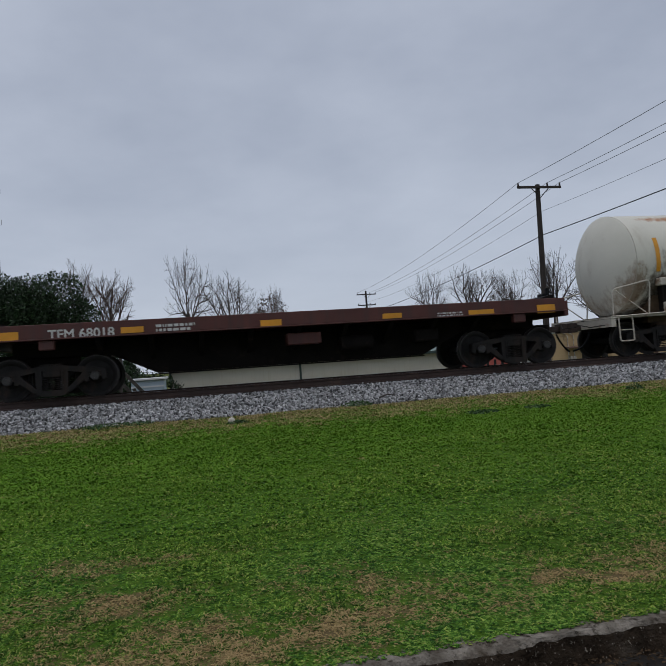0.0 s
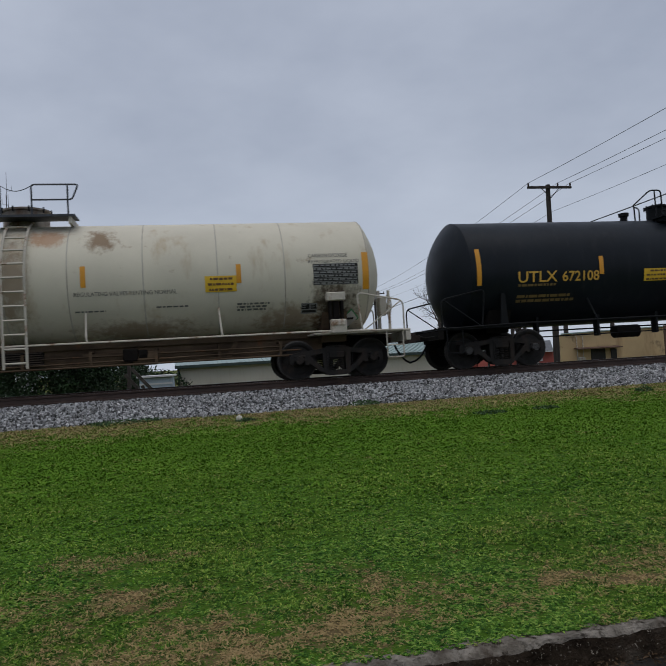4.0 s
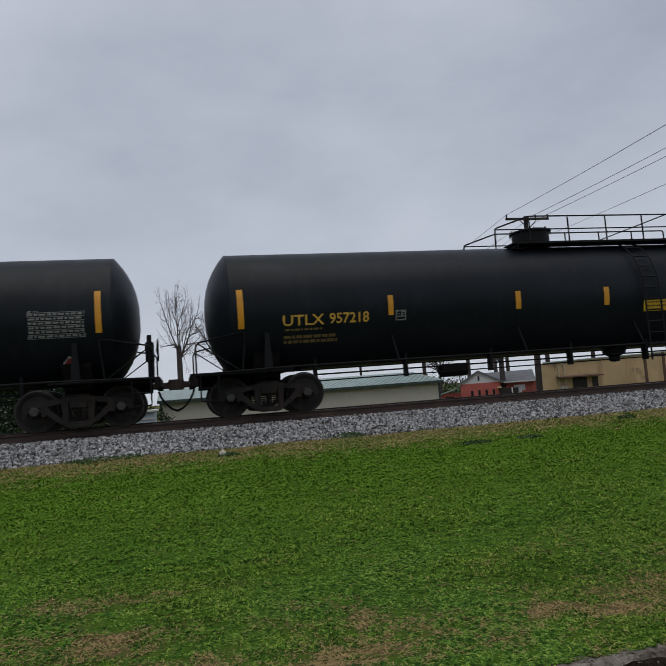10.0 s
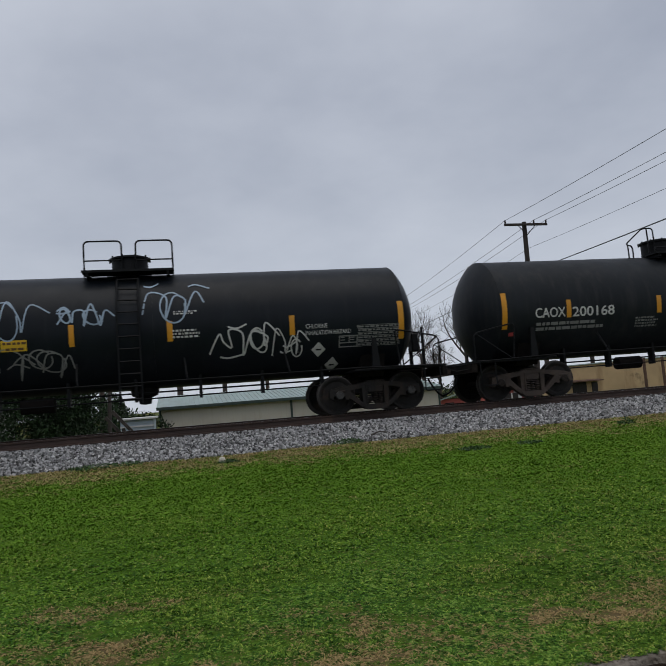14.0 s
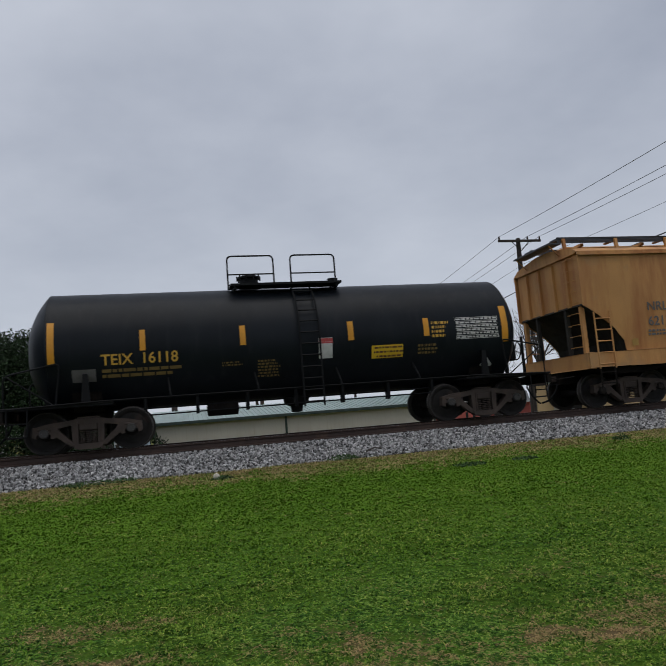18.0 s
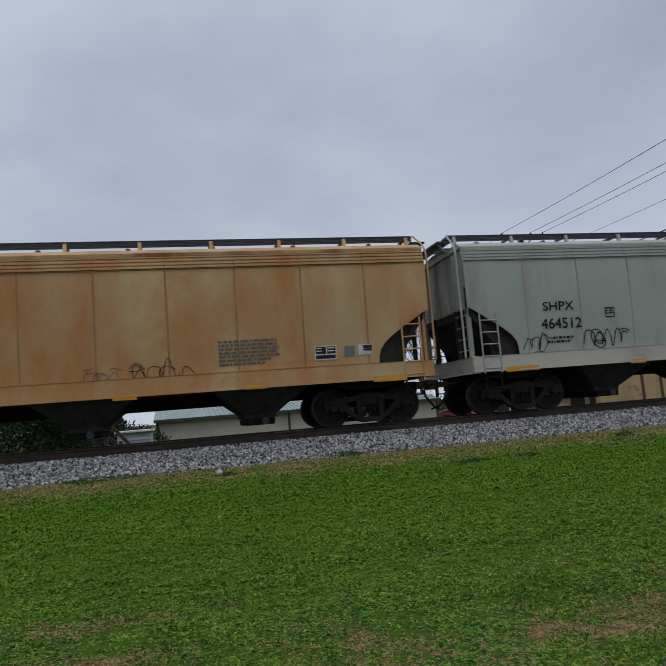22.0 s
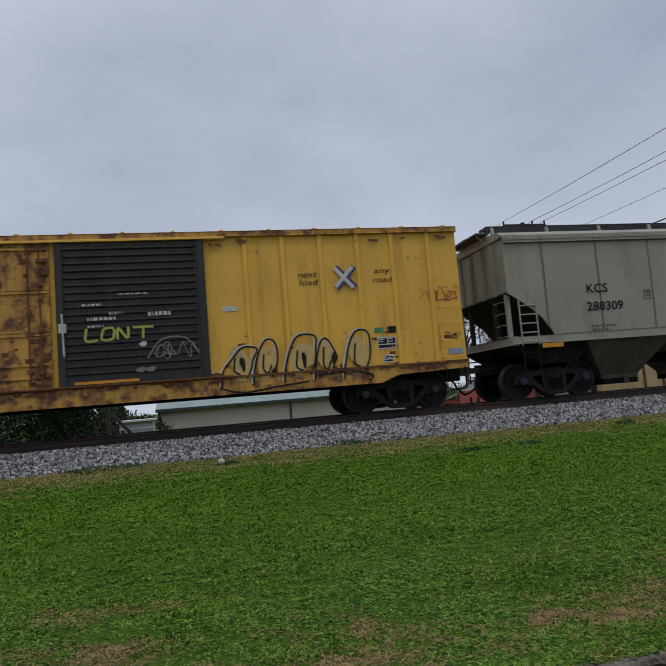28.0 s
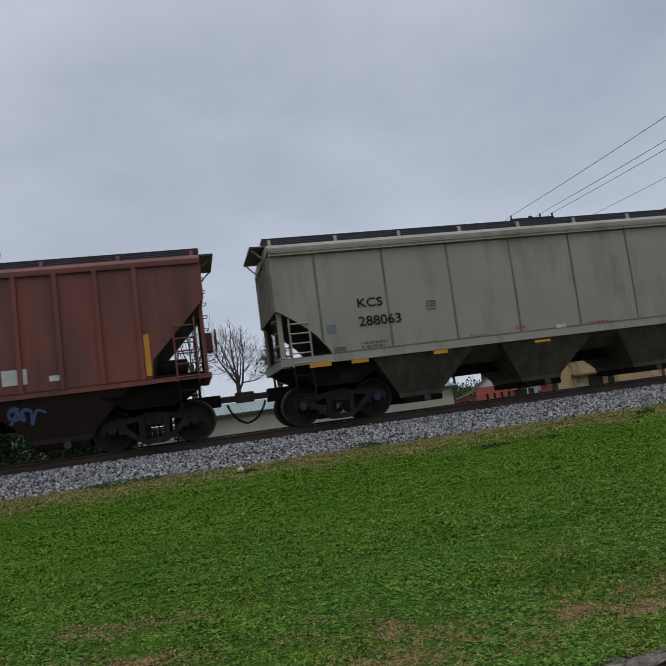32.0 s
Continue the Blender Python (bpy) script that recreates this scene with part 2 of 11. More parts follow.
M["black_dusty"] = mat("dusty_black_tank_paint", (0.0125, 0.0150, 0.0180), 0.5, 0.0, 0.25, 0.8, streak=(0.022, 0.023, 0.024), amount=0.4, bump=0.02, spec=0.16)
M["navy"] = mat("blue_black_tank_paint", (0.0125, 0.0185, 0.0300), 0.40, 0.0, 0.2, 0.8, streak=(0.018, 0.024, 0.034), amount=0.3, bump=0.02, spec=0.25)
M["slate"] = mat("slate_blue_tank_paint", (0.019, 0.027, 0.041), 0.40, 0.0, 0.2, 0.8, streak=(0.027, 0.034, 0.046), amount=0.3, bump=0.02, spec=0.28)
M["trim_black"] = mat("black_fittings", (0.007, 0.0075, 0.0085), 0.6, 0.0, 0.25, 4, bump=0.05, spec=0.15)
GRIME, RUST, BROWN, SOOT, SMUT = (0.046, 0.029, 0.016), (0.32, 0.115, 0.026), (0.17, 0.092, 0.040), (0.016, 0.014, 0.012), (0.19, 0.18, 0.16)
M["white_smudged"] = mat("smudged_white_tank_paint", (0.60, 0.58, 0.51), 0.65, 0.0, 0.08, 0.7, streak=(0.44, 0.40, 0.33), amount=0.14, run=(2.2, 2.2, 0.5), spots=(0.34, 0.30, 0.25), spot_amount=0.08, spec=0.15,
    stains=[(-7.25, 1.66, 0.64, 0.85, GRIME, 0.92), (7.25, 1.66, 0.64, 0.85, GRIME, 0.92), (-4.8, 2.68, 0.24, 0.3, SMUT, 0.75), (-2, 2.42, 0.45, 0.24, SMUT, 0.75), (-3.1, 2.66, 0.16, 0.18, SMUT, 0.8), (-6.4, 3.66, 1.1, 0.1, RUST, 0.8), (-4.7, 3.72, 0.6, 0.08, RUST, 0.7), (-3.2, 3.74, 0.6, 0.07, RUST, 0.6), (7.1, 3.64, 0.6, 0.09, RUST, 0.6), (-5.5, 1.4, 1.2, 0.34, GRIME, 0.75), (-3.3, 1.46, 0.6, 0.34, BROWN, 0.8), (4.1, 1.34, 0.5, 0.26, BROWN, 0.7), (-8, 1.75, 0.35, 0.7, BROWN, 0.7), (0.1, 1.4, 0.9, 0.3, BROWN, 0.5)])
M["white_runs"] = mat("rust_run_white_tank_paint", (0.60, 0.59, 0.53), 0.65, 0.0, 0.08, 0.7, streak=(0.44, 0.40, 0.33), amount=0.14, run=(2.2, 2.2, 0.5), spots=(0.34, 0.30, 0.25), spot_amount=0.08, spec=0.15,
    stains=[(-6.98, 1.66, 0.64, 0.85, GRIME, 0.92), (6.98, 1.66, 0.64, 0.85, GRIME, 0.92), (-0.42, 3.3, 0.13, 0.42, RUST, 0.9), (-0.15, 3.2, 0.25, 0.5, BROWN, 0.5), (-7.9, 1.6, 0.4, 0.6, BROWN, 0.8), (-1.5, 1.4, 1.3, 0.3, BROWN, 0.6), (2.6, 1.38, 0.9, 0.26, BROWN, 0.55), (5.6, 1.55, 0.9, 0.4, BROWN, 0.5), (-5, 1.4, 0.9, 0.3, GRIME, 0.5)])
M["cream_tagged"] = mat("stained_cream_tank_paint", (0.58, 0.53, 0.425), 0.65, 0.0, 0.08, 0.7, streak=(0.42, 0.33, 0.22), amount=0.16, run=(2.2, 2.2, 0.5), spots=(0.30, 0.22, 0.14), spot_amount=0.12, spec=0.15,
    stains=[(-6.98, 1.66, 0.64, 0.85, GRIME, 0.92), (6.98, 1.66, 0.64, 0.85, GRIME, 0.92), (-5.6, 1.5, 0.34, 0.34, GRIME, 0.8), (-2.95, 1.42, 0.6, 0.32, GRIME, 0.9), (0, 2.5, 0.26, 1.3, RUST, 0.55), (0.1, 1.6, 0.45, 0.5, BROWN, 0.7), (-7.95, 1.95, 0.4, 0.95, RUST, 0.75), (-8.1, 2.9, 0.25, 0.35, GRIME, 0.8), (-6.4, 1.4, 0.7, 0.34, GRIME, 0.85), (3.5, 1.36, 1.2, 0.26, BROWN, 0.7), (5.6, 1.5, 0.8, 0.35, BROWN, 0.6), (-0.5, 3.4, 0.2, 0.35, RUST, 0.7)])
M["cream_runs"] = mat("rust_run_cream_tank_paint", (0.60, 0.555, 0.45), 0.65, 0.0, 0.08, 0.7, streak=(0.42, 0.33, 0.22), amount=0.16, run=(2.2, 2.2, 0.5), spots=(0.30, 0.22, 0.14), spot_amount=0.12, spec=0.15,
    stains=[(-6.94, 1.66, 0.64, 0.85, GRIME, 0.92), (6.94, 1.66, 0.64, 0.85, GRIME, 0.92), (-4.75, 1.88, 0.55, 0.4, GRIME, 0.88), (-5.6, 1.55, 0.9, 0.3, GRIME, 0.8), (-6.3, 1.4, 0.7, 0.34, BROWN, 0.9), (-0.05, 2.5, 0.36, 1.2, BROWN, 0.6), (0.6, 3.45, 0.5, 0.25, RUST, 0.6), (1.75, 3.38, 0.38, 0.3, BROWN, 0.8), (-7.8, 1.75, 0.4, 0.8, BROWN, 0.8), (2.5, 1.36, 1.4, 0.24, BROWN, 0.6), (5.9, 1.45, 0.9, 0.34, BROWN, 0.6), (-2, 1.36, 1, 0.24, BROWN, 0.5)])
M["white_filthy"] = mat("sooty_white_tank_paint", (0.47, 0.425, 0.335), 0.6, 0.0, 0.12, 0.9, streak=(0.24, 0.175, 0.11), amount=0.42, run=(2.6, 2.6, 0.6), spots=(0.10, 0.085, 0.065), spot_amount=0.16, spot_scale=1.8, spec=0.15,
    stains=[(-6.31, 1.66, 0.64, 0.85, GRIME, 0.92), (6.31, 1.66, 0.64, 0.85, GRIME, 0.92), (-6.5, 2.9, 0.26, 0.6, SOOT, 0.95), (-5.6, 2.75, 0.55, 0.42, SOOT, 0.95), (-5.4, 1.95, 0.38, 0.62, SOOT, 0.85), (-6.8, 1.6, 0.45, 0.6, GRIME, 0.9), (-2.8, 2.95, 0.3, 0.26, SOOT, 0.95), (-3.7, 3.45, 0.26, 0.45, GRIME, 0.7), (-2.2, 3.45, 0.32, 0.4, SOOT, 0.75), (-0.4, 3.2, 0.34, 0.8, SOOT, 0.85), (0, 2.4, 0.26, 1.4, SOOT, 0.95), (0.8, 3.45, 0.34, 0.5, GRIME, 0.8), (-2.9, 2, 1.1, 0.32, RUST, 0.55), (1.05, 1.98, 0.36, 0.14, GRIME, 0.95), (2.5, 2.25, 1.2, 0.36, GRIME, 0.65), (5.65, 3.05, 0.17, 0.34, SOOT, 0.95), (4.8, 2.1, 0.8, 0.7, GRIME, 0.8), (5.8, 1.8, 0.34, 0.7, SOOT, 0.9), (-3.5, 1.4, 1.6, 0.3, BROWN, 0.8), (3.5, 1.4, 1.6, 0.3, BROWN, 0.8), (-7.1, 2.2, 0.3, 0.7, BROWN, 0.7)])
M["grey_worn"] = mat("worn_grey_tank_paint", (0.335, 0.345, 0.32), 0.65, 0.0, 0.1, 0.7, streak=(0.25, 0.225, 0.185), amount=0.25, run=(2.2, 2.2, 0.4), spec=0.15,
    stains=[(-6.05, 1.66, 0.64, 0.85, GRIME, 0.92), (6.05, 1.66, 0.64, 0.85, GRIME, 0.92), (0.05, 2.8, 0.75, 1.3, (0.42, 0.40, 0.345), 0.75), (-6.9, 1.7, 0.35, 0.7, BROWN, 0.8), (-3, 1.45, 0.12, 0.5, GRIME, 0.6), (2.7, 1.9, 0.1, 0.6, GRIME, 0.5), (5.3, 1.5, 0.6, 0.4, GRIME, 0.6), (-1.8, 1.38, 1.2, 0.24, BROWN, 0.6)])
M["trim_white"] = mat("off_white_fittings", (0.48, 0.44, 0.37), 0.6, 0.0, 0.18, 3, spots=(0.20, 0.12, 0.07), spot_amount=0.5, spot_scale=3)
M["sill_rust"] = mat("rusty_white_sill", (0.125, 0.086, 0.055), 0.75, 0.0, 0.25, 1.2, streak=(0.035, 0.024, 0.017), amount=0.62, run=(0.8, 3, 2.5), spots=(0.15, 0.07, 0.035), spot_amount=0.3, bump=0.1, spec=0.1)
M["grey_hopper"] = mat("light_grey_hopper_paint", (0.36, 0.385, 0.345), 0.55, 0.0, 0.08, 0.6, streak=(0.27, 0.25, 0.22), amount=0.3, run=(1.4, 1.4, 0.35), bump=0.03, bump_scale=2)
M["grey_kcs"] = mat("warm_grey_hopper_paint", (0.32, 0.295, 0.245), 0.55, 0.0, 0.08, 0.6, streak=(0.20, 0.17, 0.13), amount=0.35, run=(1.4, 1.4, 0.35), bump=0.03, bump_scale=2)
M["silver"] = mat("silver_grey_hopper_paint", (0.38, 0.39, 0.39), 0.45, 0.1, 0.08, 0.6, streak=(0.29, 0.29, 0.28), amount=0.35, run=(1.2, 1.2, 0.3), bump=0.03, bump_scale=2)
M["orange"] = mat("orange_rusty_hopper_paint", (0.53, 0.265, 0.085), 0.65, 0.0, 0.16, 0.4, streak=(0.30, 0.105, 0.03), amount=0.45, run=(1.6, 1.6, 0.28), spots=(0.36, 0.20, 0.085), spot_amount=0.4, spot_scale=0.5, bump=0.05)
M["sill_pale"] = mat("pale_dusty_sill_paint", (0.47, 0.44, 0.38), 0.6, 0.0, 0.1, 0.6, streak=(0.33, 0.29, 0.23), amount=0.3, run=(0.8, 1.4, 2))
M["chord_rust"] = mat("rust_eaten_chord", (0.50, 0.31, 0.14), 0.75, 0.0, 0.2, 0.6, streak=(0.17, 0.055, 0.022), amount=0.55, run=(0.9, 0.9, 0.9), bump=0.1)
M["orange_red"] = mat("burnt_orange_hopper_paint", (0.56, 0.245, 0.062), 0.65, 0.0, 0.16, 0.4, streak=(0.31, 0.095, 0.024), amount=0.52, run=(0.7, 0.7, 0.28), spots=(0.55, 0.31, 0.11), spot_amount=0.40, spot_scale=0.5, bump=0.05)
M["seam_pale"] = mat("faint_weld_line", (0.40, 0.375, 0.32), 0.7, 0.0, 0.15, 1.5, streak=(0.24, 0.2, 0.16), amount=0.4, run=(3, 3, 0.5))
M["seam_grey"] = mat("grimy_weld_line", (0.33, 0.305, 0.255), 0.8, 0.0, 0.2, 1.5, streak=(0.30, 0.28, 0.24), amount=0.5, run=(3, 3, 0.5))
M["seam_kcs"] = mat("dirt_filled_weld_line", (0.19, 0.168, 0.13), 0.8, 0.0, 0.2, 1.5, streak=(0.10, 0.085, 0.065), amount=0.5, run=(3, 3, 0.5))
M["seam_rust"] = mat("rusty_weld_line", (0.36, 0.19, 0.075), 0.8, 0.0, 0.2, 1.5, streak=(0.33, 0.16, 0.06), amount=0.5, run=(3, 3, 0.5))
M["seam_maroon"] = mat("dark_maroon_weld_line", (0.09, 0.032, 0.025), 0.8, 0.0, 0.2, 1.5)
M["tan"] = mat("tan_rusty_hopper_paint", (0.53, 0.375, 0.19), 0.65, 0.0, 0.14, 0.5, streak=(0.42, 0.17, 0.045), amount=0.70, run=(0.7, 0.7, 0.30), spots=(0.44, 0.21, 0.065), spot_amount=0.50, spot_scale=0.45, bump=0.05)
M["maroon"] = mat("faded_maroon_paint", (0.195, 0.056, 0.042), 0.7, 0.0, 0.15, 0.7, streak=(0.085, 0.040, 0.028), amount=0.55, run=(1.8, 1.8, 0.3), bump=0.05)
M["yellow"] = mat("yellow_boxcar_paint", (0.78, 0.44, 0.058), 0.55, 0.0, 0.08, 0.8, streak=(0.55, 0.27, 0.04), amount=0.26, run=(3, 3, 0.4), spots=(0.15, 0.055, 0.022), spot_amount=0.14, spot_scale=2.6, bump=0.04)
M["yellow_pale"] = mat("thin_pale_spray_paint", (0.60, 0.43, 0.16), 0.7, 0.0, 0.2, 3, spots=(0.5, 0.26, 0.05), spot_amount=0.5, spot_scale=3)
M["yellow_rust"] = mat("rust_eaten_yellow_paint", (0.58, 0.31, 0.055), 0.65, 0.0, 0.14, 0.9, streak=(0.28, 0.11, 0.03), amount=0.5, spots=(0.12, 0.042, 0.02), spot_amount=0.75, spot_scale=2.6, bump=0.08)
M["brown_box"] = mat("rust_brown_boxcar_paint", (0.23, 0.095, 0.035), 0.65, 0.0, 0.2, 0.8, streak=(0.12, 0.045, 0.03), amount=0.5, bump=0.04)
M["rust"] = mat("orange_rust", (0.17, 0.065, 0.025), 0.85, 0.0, 0.4, 5, spots=(0.09, 0.035, 0.02), bump=0.3)
M["flat_red"] = mat("dark_red_flatcar_paint", (0.080, 0.021, 0.016), 0.65, 0.0, 0.2, 1.0, streak=(0.05, 0.022, 0.02), amount=0.45, bump=0.05)
M["dirty_dark"] = mat("grimy_underframe", (0.012, 0.010, 0.009), 0.85, 0.0, 0.35, 2, spots=(0.026, 0.019, 0.015), bump=0.2, spec=0.1)
# one dark colour for grime and for the shade inside hopper ends
M["hopper_grime_shade"] = mat("grimy_shaded_hopper_bay", (0.040, 0.038, 0.034), 0.85, 0.0, 0.25, 1.5, streak=(0.022, 0.019, 0.016), amount=0.5, spec=0.15)
M["grating"] = mat("galvanised_grating", (0.05, 0.054, 0.062), 0.5, 0.4, 0.2, 5)
M["reflect"] = mat("yellow_reflector", (0.62, 0.27, 0.012), 0.45, 0.0, 0.12, 3)
M["reflect_pale"] = mat("pale_yellow_reflector", (0.62, 0.52, 0.25), 0.45, 0.0, 0.12, 3)
M["sign_yellow"] = mat("yellow_placard", (0.68, 0.42, 0.02), 0.5, 0.0, 0.08, 3)
M["ink_white"] = mat("white_stencil", (0.55, 0.55, 0.53), 0.6, 0.0, 0.15, 6)
M["ink_grey"] = mat("dull_white_stencil", (0.20, 0.20, 0.195), 0.6, 0.0, 0.2, 6)
M["ink_black"] = mat("black_stencil", (0.024, 0.023, 0.022), 0.75, 0.0, 0.2, 6, spec=0.15)
M["ink_soft"] = mat("worn_black_stencil", (0.12, 0.115, 0.11), 0.6, 0.0, 0.2, 6)
M["ink_yellow"] = mat("yellow_stencil", (0.62, 0.36, 0.05), 0.6, 0.0, 0.12, 6)
M["ink_dim"] = mat("dim_yellow_stencil", (0.17, 0.11, 0.03), 0.6, 0.0, 0.2, 6)
M["ink_red"] = mat("red_stencil", (0.42, 0.05, 0.05), 0.6, 0.0, 0.15, 6)
M["ink_green"] = mat("green_paint", (0.05, 0.26, 0.10), 0.6, 0.0, 0.15, 6)
M["ink_lime"] = mat("lime_spray_paint", (0.36, 0.42, 0.08), 0.6, 0.0, 0.15, 2)
M["ink_blue"] = mat("blue_spray_paint", (0.03, 0.05, 0.14), 0.6, 0.0, 0.15, 2)
M["ink_pale_blue"] = mat("pale_blue_spray_paint", (0.25, 0.33, 0.42), 0.6, 0.0, 0.15, 2)
M["ink_purple"] = mat("purple_spray_paint", (0.06, 0.04, 0.13), 0.6, 0.0, 0.15, 2)
M["ink_tag"] = mat("dark_orange_spray_paint", (0.12, 0.055, 0.02), 0.6, 0.0, 0.2, 2)
M["ink_pale"] = mat("faded_pink_white_paint", (0.44, 0.36, 0.33), 0.65, 0.0, 0.15, 3)
M["wash_pale"] = mat("pale_wash_mark", (0.40, 0.29, 0.20), 0.65, 0.0, 0.2, 2, streak=(0.36, 0.20, 0.08), amount=0.6, run=(7, 7, 0.5))
M["sign_worn"] = mat("worn_tan_patch", (0.42, 0.25, 0.06), 0.6, 0.0, 0.15, 3)
M["plug_black"] = mat("black_door_paint", (0.018, 0.019, 0.019), 0.55, 0.0, 0.25, 1.2, streak=(0.05, 0.035, 0.025), amount=0.3, bump=0.05)
M["fur_dark"] = mat("dark_mural_paint", (0.10, 0.055, 0.05), 0.65, 0.0, 0.35, 3, streak=(0.20, 0.17, 0.19), amount=0.4, run=(6, 6, 3))
M["mural_pale"] = mat("pale_mural_paint", (0.36, 0.33, 0.29), 0.65, 0.0, 0.15, 2)
M["badge_red"] = mat("red_badge_paint", (0.42, 0.02, 0.035), 0.5, 0.0, 0.1, 3)
M["patch_grey"] = mat("slate_grey_patch_paint", (0.15, 0.175, 0.20), 0.6, 0.0, 0.08, 1)


# ---- surfaces for lettering, letters and small marks ----
def on_tank(R, zc):
    def surf(x, z, lift=0.008):
        d = max(-0.98, min(0.98, (z - zc) / R))
        return (x, -(R + lift) * math.sqrt(1 - d * d), zc + (R + lift) * d)
    return surf


def on_side(y):
    def surf(x, z, lift=0.006):
        return (x, -(y + lift), z)
    return surf


def decal(parent, name, x0, x1, z0, z1, material, surf, label="", lift=0.008, rows=5, slant=0.0):
    m = Mesh()
    v, f = [], []
    for i in range(rows + 1):
        z = z0 + (z1 - z0) * i / rows
        for x in (x0 + slant * i / rows, x1 + slant * i / rows):
            v.append(surf(x, z, lift))
    f = [(2 * i, 2 * i + 1, 2 * i + 3, 2 * i + 2) for i in range(rows)]
    return part(name, m.add(v, f), material, parent, label)


def rects(parent, name, cells, material, surf, label="", lift=0.012):
    """Several small flat marks as one part; cells are (x0, x1, z0, z1)."""
    m = Mesh()
    for x0, x1, z0, z1 in cells:
        m.add([surf(x0, z0, lift), surf(x1, z0, lift), surf(x1, z1, lift), surf(x0, z1, lift)], [(0, 1, 2, 3)])
    return part(name, m, material, parent, label)


def stencil(parent, x, z, w, h, rows, material, surf, seed=1, fill=0.86):
    """Lines of writing too small to read, as broken bars; x, z is the upper left corner."""
    rng = random.Random(seed)
    cells = []
    rh = h / rows
    for r in range(rows):
        a, top = x, z - r * rh
        end = x + w * rng.uniform(0.72, 1.0)
        while a < end - 0.02:
            b = min(end, a + rng.uniform(0.04, 0.16) * max(0.6, w))
            cells.append((a, b - 0.018, top - rh * 0.62, top))
            a = b + 0.012
    return rects(parent, "stencil_lines", cells, material, surf)


def data_panel(parent, x, z, w, h, material, surf, seed=3, rows=6):
    """A framed table of small figures."""
    rng = random.Random(seed)
    cells = []
    rh = h / rows
    for r in range(rows):
        top = z - r * rh
        cells.append((x, x + w, top - 0.012, top))
        a = x + 0.01
        while a < x + w - 0.03:
            b = min(x + w - 0.01, a + rng.uniform(0.05, 0.14))
            cells.append((a, b, top - rh * 0.72, top - rh * 0.3))
            a = b + 0.03
    cells += [(x, x + w, z - h, z - h + 0.012), (x - 0.012, x, z - h, z), (x + w, x + w + 0.012, z - h, z)]
    return rects(parent, "data_panel", cells, material, surf)


def framed(parent, x, z, w, h, line, ink, back, surf, name="stencil_box", seed=5):
    """A consolidated stencil: dark panels in a pale border."""
    if back:
        decal(parent, name + "_panel", x, x + w, z - h, z, back, surf, lift=0.006, rows=2)
    t = line
    rng = random.Random(seed)
    cells = [(x, x + w, z - t, z), (x, x + w, z - h, z - h + t), (x, x + t, z - h, z), (x + w - t, x + w, z - h, z),
             (x + w * 0.52, x + w * 0.52 + t, z - h * 0.62, z), (x, x + w, z - h * 0.66, z - h * 0.66 + t)]
    for k in range(4):
        a = x + w * (0.08 if k < 2 else 0.6)
        cells.append((a, a + w * rng.uniform(0.2, 0.32), z - h * (0.22 + 0.2 * (k % 2)), z - h * (0.14 + 0.2 * (k % 2))))
    return rects(parent, name, cells, ink, surf)


def text_mesh(body):
    cu = bpy.data.curves.new("lettering", "FONT")
    cu.body = body
    cu.resolution_u = 3
    ob = bpy.data.objects.new("lettering", cu)
    me = bpy.data.meshes.new_from_object(ob)
    bm = bmesh.new()
    bm.from_mesh(me)
    bpy.data.objects.remove(ob)
    bpy.data.curves.remove(cu)
    bpy.data.meshes.remove(me)
    return bm


def letters(parent, body, x, z, w, h, material, surf, name="lettering", label="", bold=0.0, slope=0.0, lift=0.012):
    """Writing whose box is w wide and h high with its lower left corner at x, z."""
    bm = text_mesh(body)
    xs = [q.co.x for q in bm.verts]
    ys = [q.co.y for q in bm.verts]
    x0, sx = min(xs), w / (max(xs) - min(xs))
    y0, sy = min(ys), h / (max(ys) - min(ys))
    for k in (1, 2, 3):
        bmesh.ops.bisect_plane(bm, geom=bm.verts[:] + bm.edges[:] + bm.faces[:], plane_co=(0, y0 + (max(ys) - y0) * k / 4, 0), plane_no=(0, 1, 0))
    bm.verts.index_update()
    pts = [((q.co.x - x0) * sx + x, (q.co.y - y0) * sy + z) for q in bm.verts]
    f = [tuple(q.index for q in fc.verts) for fc in bm.faces]
    bm.free()
    m = Mesh()
    bold *= 0.45
    shifts = [(0, 0)] if not bold or h < 0.16 else [(-bold, 0), (bold, 0), (0, bold), (0, -bold)]
    for k, (dx, dz) in enumerate(shifts):
        m.add([surf(a + dx + slope * (b - z), b + dz, lift + 0.0008 * k) for a, b in pts], f)
    return part(name, m, material, parent, label)


def diamond(parent, x, z, r, surf, edge, inner, label=""):
    """A hazard placard standing on its corner."""
    m = Mesh()
    m.add([surf(x - r, z, 0.014), surf(x, z - r, 0.014), surf(x + r, z, 0.014), surf(x, z + r, 0.014)], [(0, 1, 2, 3)])
    p = part("placard", m, edge, parent, label)
    k = r * 0.82
    m = Mesh()
    m.add([surf(x - k, z, 0.020), surf(x, z - k, 0.020), surf(x + k, z, 0.020), surf(x, z + k, 0.020)], [(0, 1, 2, 3)])
    part("placard_face", m, inner, p)
    rects(p, "placard_bars", [(x - k * 0.45, x + k * 0.45, z - k * 0.12, z + k * 0.14)], M["ink_white"] if inner is not M["ink_white"] else M["ink_black"], surf, lift=0.025)
    return p


